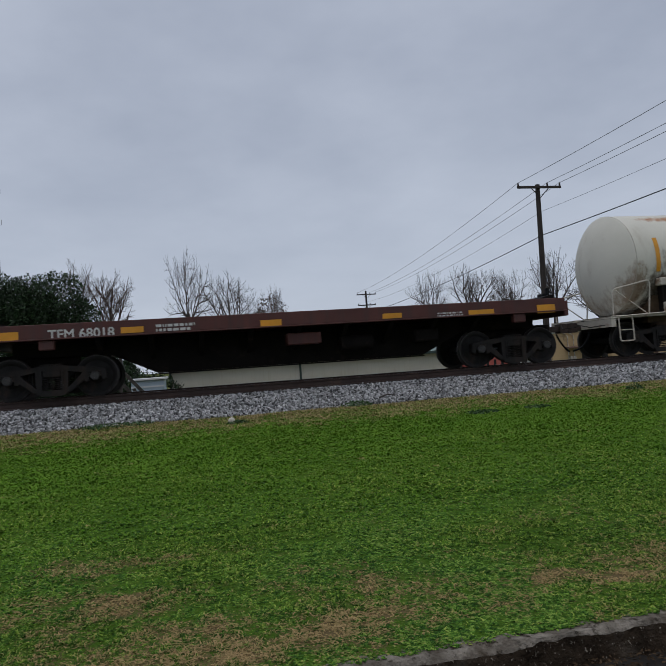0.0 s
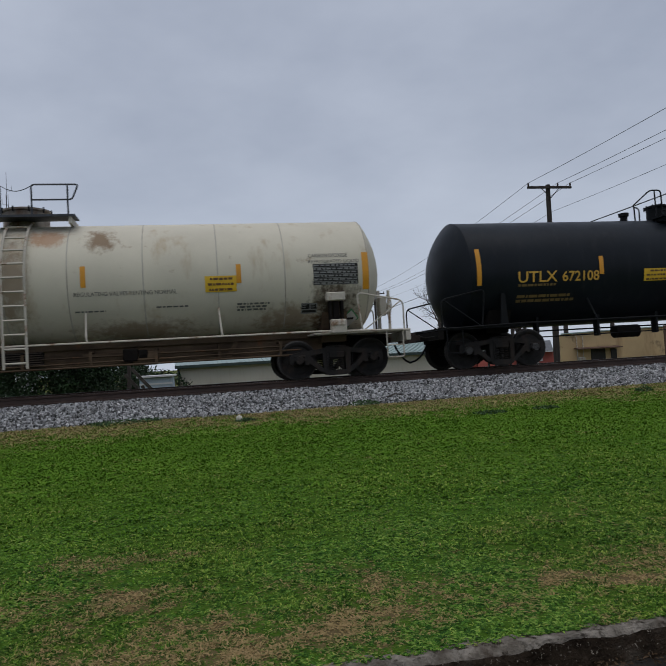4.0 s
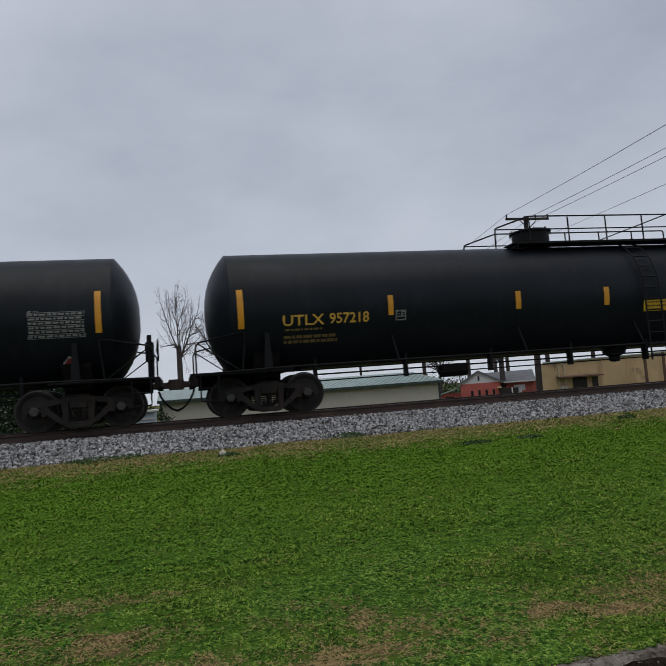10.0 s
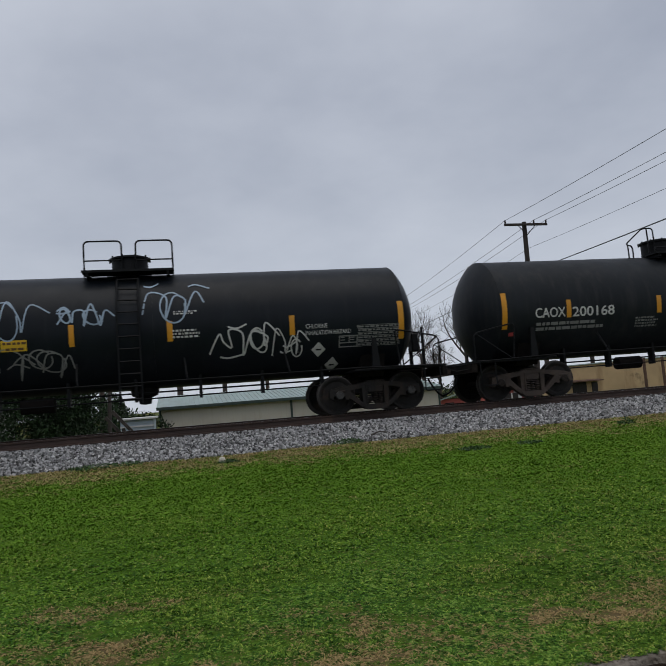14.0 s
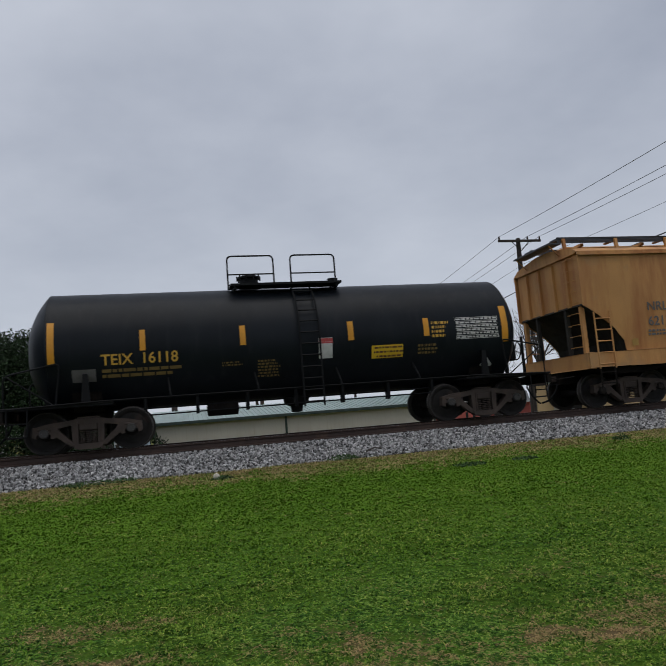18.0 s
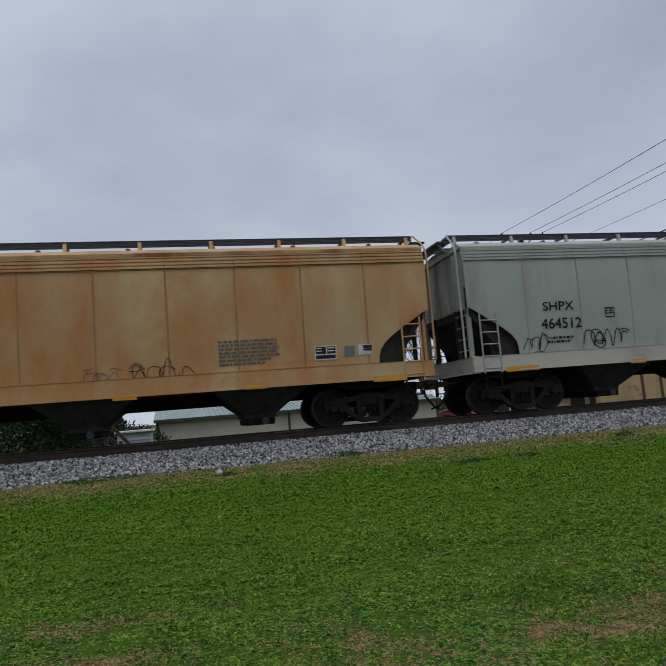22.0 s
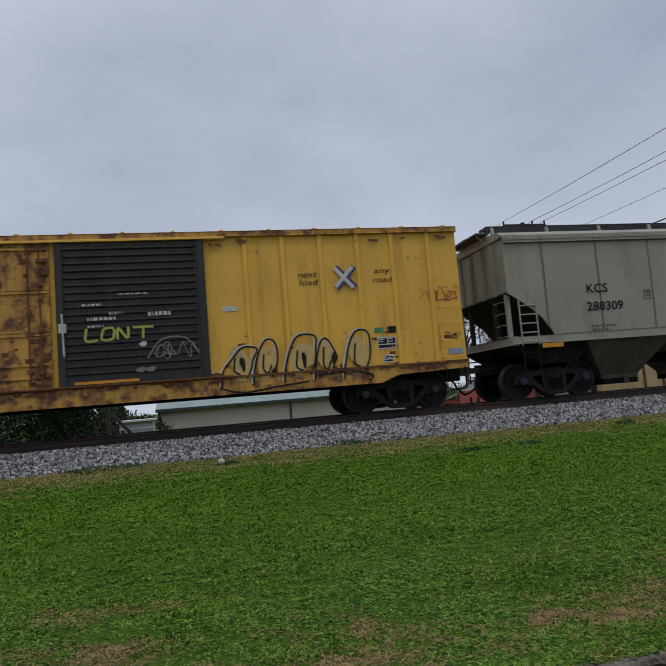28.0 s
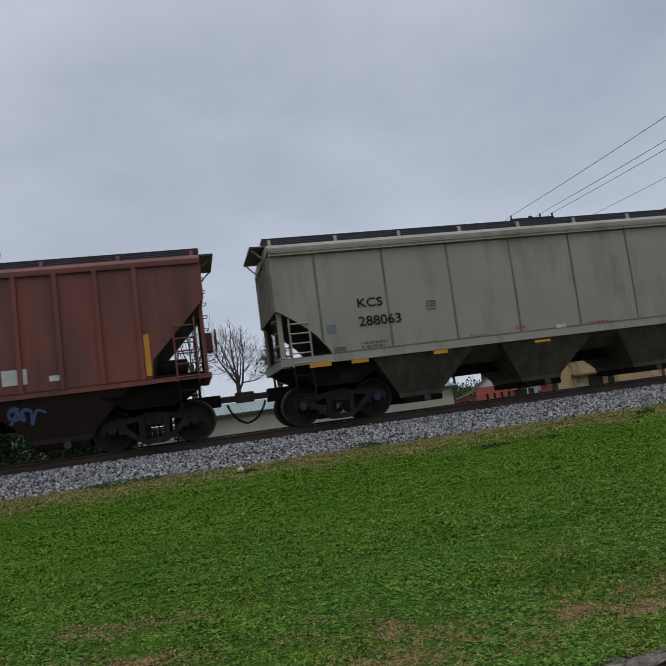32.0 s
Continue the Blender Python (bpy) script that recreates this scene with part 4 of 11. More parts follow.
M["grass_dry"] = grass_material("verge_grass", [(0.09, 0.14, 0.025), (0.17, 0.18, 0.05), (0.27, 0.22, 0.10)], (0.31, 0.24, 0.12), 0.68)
M["weed"] = mat("dark_weed_leaf", (0.035, 0.085, 0.018), 0.7, 0.0, 0.3, 6, island=0.35)


def blades(name, x, y, length, width, material, label, lean=0.5, seed=1):
    rs = np.random.RandomState(seed)
    N = len(x)
    z = np.array([ground_height(a, b) for a, b in zip(x, y)]) - 0.004
    d = rs.uniform(0, 2 * np.pi, N)
    L = length * rs.uniform(0.5, 1.25, N)
    W = width * rs.uniform(0.6, 1.3, N)
    tilt = rs.uniform(0.1, 1.0, N) * lean
    up = np.stack([np.cos(d) * tilt, np.sin(d) * tilt, np.ones(N)], -1)
    up /= np.linalg.norm(up, axis=1)[:, None]
    s = np.stack([-np.sin(d), np.cos(d), np.zeros(N)], -1)
    p = np.stack([x, y, z], -1)
    bend = np.stack([np.cos(d), np.sin(d), -0.35 * np.ones(N)], -1) * (L * 0.35 * lean)[:, None]
    mid = p + up * (L * 0.55)[:, None]
    tip = p + up * L[:, None] + bend
    v = np.stack([p - s * W[:, None] * 0.5, p + s * W[:, None] * 0.5, mid + s * W[:, None] * 0.45, mid - s * W[:, None] * 0.45, tip], 1)
    i = 5 * np.arange(N)[:, None]
    f = [tuple(q) for q in np.concatenate([i + [[0, 1, 2, 3]]], 1).tolist()] + [tuple(q) for q in (i + [[3, 2, 4]]).tolist()]
    me = bpy.data.meshes.new(name)
    me.from_pydata(v.reshape(-1, 3), [], f)
    return tagged(part(name, me, material), label, "grass", kind="stuff")


def patchy(x, y, scale, seed):
    """Smooth random values from 0 to 1 over the plan."""
    g = np.random.RandomState(seed).uniform(0, 1, (257, 257))
    a, b = (x + 50) * scale, (y + 50) * scale
    i, j = np.floor(a).astype(int), np.floor(b).astype(int)
    u, w = a - i, b - j
    u, w = u * u * (3 - 2 * u), w * w * (3 - 2 * w)
    i0, i1, j0, j1 = i % 257, (i + 1) % 257, j % 257, (j + 1) % 257
    return (g[i0, j0] * (1 - u) + g[i1, j0] * u) * (1 - w) + (g[i0, j1] * (1 - u) + g[i1, j1] * u) * w


def lawn():
    rs = np.random.RandomState(11)
    bands = ((3.10, 4.2, 21000, 0.021, 0.0085), (4.2, 5.6, 13000, 0.025, 0.0105), (5.6, 8.0, 6800, 0.030, 0.015), (8.0, 13.2, 3600, 0.036, 0.022))
    for k, (d0, d1, dens, ln, wd) in enumerate(bands):
        x0, x1 = -0.30 * d1 - 0.4, 0.86 * d1 + 0.6
        n = int((x1 - x0) * (d1 - d0) * dens)
        x, d = rs.uniform(x0, x1, n), rs.uniform(d0, d1, n)
        keep = (x > -0.30 * d - 0.4) & (x < 0.86 * d + 0.6)
        x, d = x[keep], d[keep]
        # tufts: thick and tall in places, thin and short between them
        tuft = 0.55 * patchy(x, d, (26, 20, 13, 8)[k], 3) + 0.45 * patchy(x, d, (11, 9, 6, 4)[k], 4)
        keep = rs.uniform(0, 1, len(x)) < np.clip((tuft - 0.20) * 2.8, (0.10, 0.13, 0.45, 0.75)[k], 1)
        x, d, tuft = x[keep], d[keep], tuft[keep]
        size = 0.45 + 1.25 * tuft
        # the nearer grass is coarser and mixed with clover, giving way to finer grass
        t = np.clip((d - 3.6) / 6.0, 0, 1)
        fine = rs.uniform(0, 1, len(x)) < t * t * (3 - 2 * t)
        leafy_part = ~fine & (rs.uniform(0, 1, len(x)) < np.clip(1.6 * patchy(x, d, 1.3, 8) - 0.1, 0.25, 0.95))
        for pick, tone, lean, wide, label in ((~fine & ~leafy_part, "grass", 1.7, 1.0, "short green lawn grass with dry patches"), (leafy_part, "clover", 2.4, 1.9, "low clover leaves in the lawn"),
                                              (fine, "grass_far", 1.5, 1.0, "short green lawn grass with dry patches")):
            if pick.sum() > 10:
                short = 0.7 if tone == "clover" else 1.0
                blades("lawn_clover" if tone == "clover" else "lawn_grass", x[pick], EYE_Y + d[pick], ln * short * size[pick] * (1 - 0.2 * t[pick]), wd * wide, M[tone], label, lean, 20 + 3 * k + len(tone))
    n = 26000
    x = rs.uniform(-6, 20, n)
    y = -3.3 - np.abs(rs.normal(0, 0.55, n))
    blades("verge_grass", x, y, 0.045, 0.014, M["grass_dry"], "dry tan grass at the foot of the ballast", 0.9, 33)


lawn()
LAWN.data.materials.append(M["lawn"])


def weeds(x, y, r, n, seed, h=0.12):
    rs = random.Random(seed)
    m = Mesh()
    z = max(ground_height(x, y), bed_height(y) if y > -3.3 else -9)
    for i in range(n):
        a, d = rs.uniform(0, 6.28), r * math.sqrt(rs.uniform(0, 1))
        c = Vector((x + math.cos(a) * d * 1.4, y + math.sin(a) * d, z + rs.uniform(0.0, h) * (1 - d / r * 0.6)))
        p = Vector((rs.gauss(0, 1), rs.gauss(0, 1), rs.gauss(0.4, 0.6))).normalized() * rs.uniform(0.02, 0.045)
        q = p.cross(Vector((rs.gauss(0, 1), rs.gauss(0, 1), rs.gauss(0, 1)))).normalized() * 0.012
        m.add([c - p, c + q, c + p, c - q], [(0, 1, 2, 3)])
    tagged(part("weed_clump", m, M["weed"]), "dark green weed clump at the edge of the ballast", "weed", "weeds by the track", "stuff")


def by_ray(az, y):
    return (y - EYE_Y) * math.tan(radians(az))


weeds(by_ray(14.0, -3.2), -3.2, 0.24, 420, 1, 0.16)
weeds(by_ray(24.5, -5.6), -5.6, 0.22, 220, 2, 0.07)
weeds(by_ray(29.0, -5.6), -5.6, 0.18, 160, 3, 0.06)
weeds(by_ray(36.4, -4.4), -4.4, 0.13, 180, 4, 0.14)
weeds(by_ray(3.8, -4.2), -4.2, 0.14, 160, 5, 0.08)
weeds(by_ray(-6.0, -3.3), -3.35, 0.5, 500, 6, 0.08)

M["pale_stone"] = mat("pale_limestone", (0.5, 0.47, 0.4), 0.8, 0.0, 0.15, 20)
rock = Mesh().lathe([(-0.06, 0.01), (-0.045, 0.04), (0, 0.06), (0.05, 0.035), (0.06, 0.01)], n=8, centre=(by_ray(3.3, -4.2), -4.2, -0.53))
tagged(part("stone", rock, M["pale_stone"]), "pale loose stone in the grass", "stone")
stick = Mesh().tube([(by_ray(16.0, -2.9), -2.9, -0.42), (by_ray(16.7, -2.86), -2.86, -0.36), (by_ray(17.6, -2.8), -2.8, -0.41)], [0.02, 0.017, 0.008], 5)
tagged(part("stick", stick, M["tie"]), "dark broken stick on the ballast", "stick")


# ---- buildings past the railway ----
M["metal_wall"] = mat("cream_metal_siding", (0.50, 0.465, 0.39), 0.6, 0.0, 0.06, 0.6, streak=(0.44, 0.39, 0.30), amount=0.3)
M["metal_roof"] = mat("pale_green_metal_roof", (0.33, 0.42, 0.40), 0.45, 0.2, 0.1, 0.5, streak=(0.28, 0.33, 0.31), amount=0.4, run=(3, 0.4, 0.4))
M["green_trim"] = mat("dark_green_trim", (0.025, 0.045, 0.038), 0.5, 0.0, 0.15, 2)
M["pink_wall"] = mat("salmon_brick_paint", (0.44, 0.105, 0.085), 0.8, 0.0, 0.12, 1.0, spots=(0.33, 0.10, 0.085), spot_amount=0.3)
M["white_wall"] = mat("white_board_siding", (0.60, 0.60, 0.60), 0.7, 0.0, 0.06, 1)
M["shingle"] = mat("grey_shingles", (0.13, 0.135, 0.145), 0.9, 0.0, 0.2, 2, 30, bump=0.3)
M["tan_wall"] = mat("tan_stucco", (0.47, 0.335, 0.18), 0.85, 0.0, 0.1, 0.8, streak=(0.26, 0.16, 0.08), amount=0.22, run=(0.9, 0.9, 0.2), spots=(0.10, 0.07, 0.045), spot_amount=0.22, spot_scale=0.35)
M["dark_open"] = mat("dark_wood_door", (0.02, 0.016, 0.014), 0.7, 0.0, 0.3, 3)
M["glass"] = mat("dark_window_glass", (0.02, 0.024, 0.028), 0.08, 0.0, 0.1, 2)
M["pole_wood"] = mat("weathered_pole_wood", (0.030, 0.023, 0.020), 0.9, 0.0, 0.3, 2, run=(9, 9, 0.5), streak=(0.055, 0.044, 0.038), amount=0.5, bump=0.3)
M["wire"] = mat("grey_wire", (0.10, 0.10, 0.11), 0.5, 0.2, 0.1, 2)
M["insulator"] = mat("brown_glazed_insulator", (0.03, 0.018, 0.014), 0.25, 0.0, 0.1, 3)
M["rust_post"] = mat("rusty_post", (0.11, 0.06, 0.04), 0.85, 0.0, 0.3, 4, bump=0.2)
GROUND2 = -2.3


def metal_building():
    b = empty("metal_building", "long cream metal building with a pale green ribbed roof", "building")
    x0, x1, y0, y1 = -1.25, 18.25, 28.6, 40.6
    ze, zr, ym = 0.60, 1.42, 34.6
    for ya in (y0, y1 - 0.2):
        part("wall", Mesh().box(x0, x1, ya, ya + 0.2, GROUND2, ze), M["metal_wall"], b)
    for x, nm in ((x0, "gable_wall"), (x1 - 0.2, "gable_wall")):
        part(nm, Mesh().prism([(y0 + 0.203, GROUND2), (y1 - 0.203, GROUND2), (y1 - 0.203, ze), (ym, zr - 0.05), (y0 + 0.203, ze)], x, x + 0.2, "yz"), M["metal_wall"], b)
    ribs = Mesh()
    n = 98
    for i in range(n):
        a = x0 + (x1 - x0) * i / n
        ribs.box(a, a + 0.02, y0 - 0.007, y0 - 0.003, GROUND2, ze - 0.12)
    part("siding_ribs", ribs, M["metal_wall"], b)
    for sgn, nm in ((-1, "roof_slope"), (1, "roof_slope")):
        ye = y0 - 0.35 if sgn < 0 else y1 + 0.35
        r = Mesh()
        r.prism([(ye, ze - 0.02), (ym, zr), (ym, zr + 0.06), (ye, ze + 0.05)], x0 - 0.15, x1 + 0.15, "yz")
        o = part(nm, r, M["metal_roof"], b)
        seams = Mesh()
        for i in range(66):
            a = x0 - 0.1 + (x1 - x0 + 0.2) * i / 65
            seams.prism([(ye, ze + 0.05), (ym, zr + 0.06), (ym, zr + 0.11), (ye, ze + 0.10)], a - 0.02, a + 0.02, "yz")
        part("roof_seams", seams, M["metal_roof"], o)
    part("fascia", Mesh().box(x0 - 0.16, x1 + 0.16, y0 - 0.46, y0 - 0.353, ze - 0.14, ze + 0.06, 0.01), M["green_trim"], b, "dark green gutter")
    for a in (x0 - 0.02, x1 - 0.12):
        part("corner_trim", Mesh().box(a, a + 0.14, y0 - 0.05, y0 - 0.014, GROUND2, ze - 0.13, 0.008), M["green_trim"], b)
    part("downspout", Mesh().box(7.38, 7.52, y0 - 0.13, y0 - 0.013, GROUND2, ze - 0.13, 0.02), M["green_trim"], b)


metal_building()


def pink_building():
    b = empty("brick_house", "salmon painted brick house with a white gable and grey shingle roof", "house")
    y0 = 43.6
    k = (y0 - EYE_Y)
    turn = Matrix.Translation((0, EYE_Y, 0)) @ Matrix.Rotation(radians(-26.8), 4, "Z")
    b.matrix_world = turn @ Matrix.Translation((0, -EYE_Y, 0))
    xa, xb, xc = k * math.tan(radians(23.8 - 26.8)), k * math.tan(radians(27.05 - 26.8)), k * math.tan(radians(30.05 - 26.8))
    ze, za = 0.28, 1.14
    xm = (xa + xb) / 2 - 0.1
    part("front_wall", Mesh().box(xa, xb, y0, y0 + 0.25, GROUND2, ze - 0.1), M["pink_wall"], b)
    part("side_wall", Mesh().box(xa, xa + 0.25, y0 + 0.254, y0 + 9, GROUND2, ze - 0.1), M["pink_wall"], b)
    part("gable", Mesh().prism([(xa, ze - 0.097), (xb, ze - 0.097), (xm, za)], y0 + 0.02, y0 + 0.22), M["white_wall"], b, "white boarded gable")
    part("gable_vent", Mesh().box(xm - 0.08, xm + 0.08, y0 - 0.02, y0 + 0.018, za - 0.75, za - 0.35, 0.01), M["dark_open"], b)
    for p, q in (((xa - 0.3, ze - 0.2), (xm, za + 0.06)), ((xb + 0.3, ze - 0.2), (xm, za + 0.06))):
        part("rake_board", Mesh().bar(p, q, 0.12, y0 - 0.16, y0 + 0.0), M["shingle"], b)
        part("roof", Mesh().bar((p[0], p[1] + 0.07), (q[0], q[1] + 0.07), 0.08, y0 + 0.004, y0 + 9), M["shingle"], b)
    part("side_wall", Mesh().box(xb + 0.004, xc, y0 + 0.6, y0 + 0.85, GROUND2, 0.10), M["pink_wall"], b)
    part("wing_roof", Mesh().prism([(y0 + 0.2, 0.14), (y0 + 5, 1.10), (y0 + 9, 0.14)], xb - 1.6, xc - 0.1, "yz"), M["shingle"], b)
    part("roof_trim", Mesh().box(xb + 0.1, xc - 0.2, y0 + 0.08, y0 + 0.196, 0.04, 0.13), M["white_wall"], b)
    for i in range(4):
        a = xa + 0.85 + 0.62 * i
        w = part("window", Mesh().box(a, a + 0.22, y0 - 0.03, y0 - 0.004, -1.25, -0.42, 0.01), M["dark_open"], b)
        part("pane", Mesh().box(a + 0.03, a + 0.19, y0 - 0.036, y0 - 0.031, -1.2, -0.47), M["glass"], w)
    d = part("porch", Mesh().box(xa + 3.1, xb + 0.1, y0 - 1.4, y0 - 0.006, -0.36, -0.24, 0.02), M["tan_wall"], b, "flat canopy over the door")
    for a in (xa + 4.3, xa + 5.0):
        part("porch_post", Mesh().box(a, a + 0.1, y0 - 1.35, y0 - 1.25, GROUND2, -0.364, 0.01), M["white_wall"], d)
    part("door", Mesh().box(xa + 3.3, xa + 4.9, y0 - 0.04, y0 - 0.006, GROUND2, -0.4, 0.01), M["dark_open"], b)
    s = xb + 1.15
    part("wall_sign", Mesh().box(s, s + 0.95, y0 + 0.54, y0 + 0.596, -0.72, -0.2, 0.01).box(s + 0.3, s + 0.65, y0 + 0.54, y0 + 0.596, -1.2, -0.724), M["white_wall"], b, "white notice board")
    annex = empty("shed", "low dark red shed with a lean-to roof beside the house", "shed")
    part("shed_wall", Mesh().box(xa - 2.0, xa - 0.1, y0 + 1, y0 + 4, GROUND2, -0.55), M["pink_wall"], annex)
    annex.matrix_world = b.matrix_world.copy()
    part("shed_roof", Mesh().prism([(xa - 2.3, -0.75), (xa - 0.05, -0.1), (xa - 0.05, 0.0), (xa - 2.3, -0.65)], y0 + 0.7, y0 + 4.2), M["metal_roof"], annex)
    part("shed_door", Mesh().box(xa - 1.5, xa - 0.7, y0 + 0.95, y0 + 0.996, GROUND2, -0.85), M["dark_open"], annex)


pink_building()


def tan_building():
    b = empty("stucco_building", "tan stucco commercial building with a dark doorway and awning", "building")
    y0 = 23.6
    k = y0 - EYE_Y
    xa, xb = k * math.tan(radians(30.5)), k * math.tan(radians(52))
    xd, xe = k * math.tan(radians(32.75)), k * math.tan(radians(34.65))
    part("wall", Mesh().prism([(xa, GROUND2), (xb, GROUND2), (xb, 1.75), (xa, 1.22)], y0, y0 + 0.3), M["tan_wall"], b)
    part("end_wall", Mesh().prism([(xa + 0.18, y0 + 0.303), (xa + 0.48, y0 + 0.303), (xa + 5.9, y0 + 9), (xa + 5.6, y0 + 9)], GROUND2, 1.15, "xy"), M["tan_wall"], b)
    corners = ((xa, y0 - 0.1, 1.224), (xb, y0 - 0.1, 1.754), (xb, y0 + 9, 1.754), (xa + 5.7, y0 + 9, 1.30))
    rv = [(x, y, z + d) for d in (0, 0.07) for x, y, z in corners]
    part("roof", Mesh().add(rv, [(3, 2, 1, 0), (4, 5, 6, 7), (0, 1, 5, 4), (1, 2, 6, 5), (2, 3, 7, 6), (3, 0, 4, 7)]), M["metal_roof"], b)
    part("awning", Mesh().prism([(y0 - 0.6, 0.16), (y0 - 0.004, 0.24), (y0 - 0.004, 0.30), (y0 - 0.6, 0.22)], k * math.tan(radians(31.5)), xe + 0.1, "yz"), M["rust_post"], b, "thin rusty awning")
    part("doorway", Mesh().box(xd, xe - 0.85, y0 - 0.05, y0 - 0.004, GROUND2, 0.14, 0.01), M["dark_open"], b)
    part("window", Mesh().box(xe - 0.45, xe, y0 - 0.05, y0 - 0.004, -1.2, 0.1, 0.01), M["dark_open"], b)
    part("meter_box", Mesh().box(k * math.tan(radians(31.75)), k * math.tan(radians(32.2)), y0 - 0.22, y0 - 0.004, -0.85, -0.35, 0.03), M["trim_white"], b)
    for a in (31.7, 32.15):
        x = k * math.tan(radians(a))
        part("conduit", Mesh().tube([(x, y0 - 0.08, GROUND2), (x, y0 - 0.08, 1.0), (x - 0.3, y0 - 0.08, 1.2)], 0.035, 6), M["trim_white"], b)
    for a in (38.2, 39.5):
        x = (19.0 - EYE_Y) * math.tan(radians(a))
        p = Mesh().tube([(x, 19.0, GROUND2), (x, 19.0, 1.35)], 0.09, 8)
        tagged(part("steel_post", p, M["rust_post"], smooth=40), "rusty brown steel post by the tan building", "post", "steel posts")


tan_building()


# ---- utility poles and wires ----
POLE_A = (17.9, 30.5 + EYE_Y)
POLE_B = (21.6, 78 + EYE_Y)
POLE_C = (14.4, -16.5 + EYE_Y)
WIRES = []


def utility_pole(x, y, top, arms, label, lean=0.0):
    p = empty("utility_pole", label, "utility pole", "utility poles")
    part("pole", Mesh().tube([(x - lean, y, GROUND2 - 0.3), (x - lean * 0.4, y, 3), (x, y, top + 0.25)], [0.17, 0.15, 0.11], 10), M["pole_wood"], p, smooth=50)
    for z, half in arms:
        part("crossarm", Mesh().box(x - half, x + half, y - 0.2, y - 0.115, z - 0.06, z + 0.06, 0.01), M["pole_wood"], p)
        for s in (-1, 1):
            part("arm_brace", Mesh().bar((x, z - 0.55), (x + s * 0.5, z - 0.05), 0.035, y - 0.23, y - 0.203), M["steel_dark"], p)
        for a in (-half + 0.06, half * 0.38, half - 0.06):
            part("insulator", Mesh().lathe([(0, 0.03), (0.06, 0.05), (0.10, 0.05), (0.13, 0.035), (0.16, 0.04), (0.18, 0.015)], "z", 8, (x + a, y - 0.16, z + 0.06)), M["insulator"], p)
    return p


utility_pole(*POLE_A, 8.42, [(8.5, 1.22)], "tall dark wooden utility pole with a single crossarm", 0.25)
utility_pole(*POLE_B, 8.4, [(8.2, 1.2), (6.9, 1.1)], "distant wooden utility pole with two crossarms")
utility_pole(*POLE_C, 8.35, [(8.2, 1.22)], "wooden utility pole beside the street")


def wires():
    def run(a, b, sag, r, nm, lab):
        pts = []
        for i in range(25):
            t = i / 24
            pts.append(tuple(a[k] * (1 - t) + b[k] * t - (4 * sag * t * (1 - t) if k == 2 else 0) for k in range(3)))
        tagged(part(nm, Mesh().tube(pts, r, 5), M["wire"]), lab, "wire", "overhead wires")
    for P, Q in ((POLE_A, POLE_B), (POLE_A, POLE_C)):
        for off in (-1.16, 0.46, 1.16):
            run((P[0] + off, P[1] - 0.16, 8.72), (Q[0] + off, Q[1] - 0.16, 8.42), 0.55, 0.0115, "overhead_wire", "thin grey overhead power wire")
        run((P[0] + 0.15, P[1], 7.3), (Q[0] + 0.15, Q[1], 7.3), 0.6, 0.0085, "overhead_wire", "thin grey overhead power wire")
        run((P[0] + 0.15, P[1], 6.1), (Q[0] + 0.15, Q[1], 6.0), 0.36, 0.024, "telephone_cable", "thick black overhead cable")


wires()


def mast():
    y = 64 + EYE_Y
    x = 64 * math.tan(radians(-14.05))
    b = empty("radio_mast", "thin grey lattice radio mast with short side aerials", "mast")
    m = Mesh()
    top = 19.1
    for k in range(3):
        a = 2.1 * k
        m.tube([(x + 0.15 * math.cos(a), y + 0.15 * math.sin(a), GROUND2), (x + 0.1 * math.cos(a), y + 0.1 * math.sin(a), top - 2)], 0.025, 4)
    part("mast_legs", m, M["wire"], b)
    br = Mesh()
    for i in range(60):
        z = GROUND2 + i * 0.32
        a, c = 2.1 * (i % 3), 2.1 * ((i + 1) % 3)
        br.tube([(x + 0.13 * math.cos(a), y + 0.13 * math.sin(a), z), (x + 0.13 * math.cos(c), y + 0.13 * math.sin(c), z + 0.32)], 0.012, 3)
    part("mast_bracing", br, M["wire"], b)
    part("whip_aerial", Mesh().tube([(x, y, top - 2), (x, y, top)], 0.02, 4), M["wire"], b)
    for i, z in enumerate((12.8, 14.6, 16.2, 17.4)):
        s = 1 if i % 2 else -1
        part("side_aerial", Mesh().tube([(x, y, z), (x + s * 0.4, y, z), (x + s * 0.4, y, z + 0.5)], 0.018, 4), M["wire"], b)


mast()


# ---- trees ----
M["bark"] = mat("grey_brown_bark", (0.055, 0.045, 0.04), 0.9, 0.0, 0.25, 4)
M["bark_warm"] = mat("warm_brown_bark", (0.075, 0.052, 0.042), 0.9, 0.0, 0.25, 4)
M["leaf"] = mat("dark_evergreen_leaf", (0.017, 0.038, 0.012), 0.6, 0.0, 0.45, 1.2, island=0.6, spec=0.25)


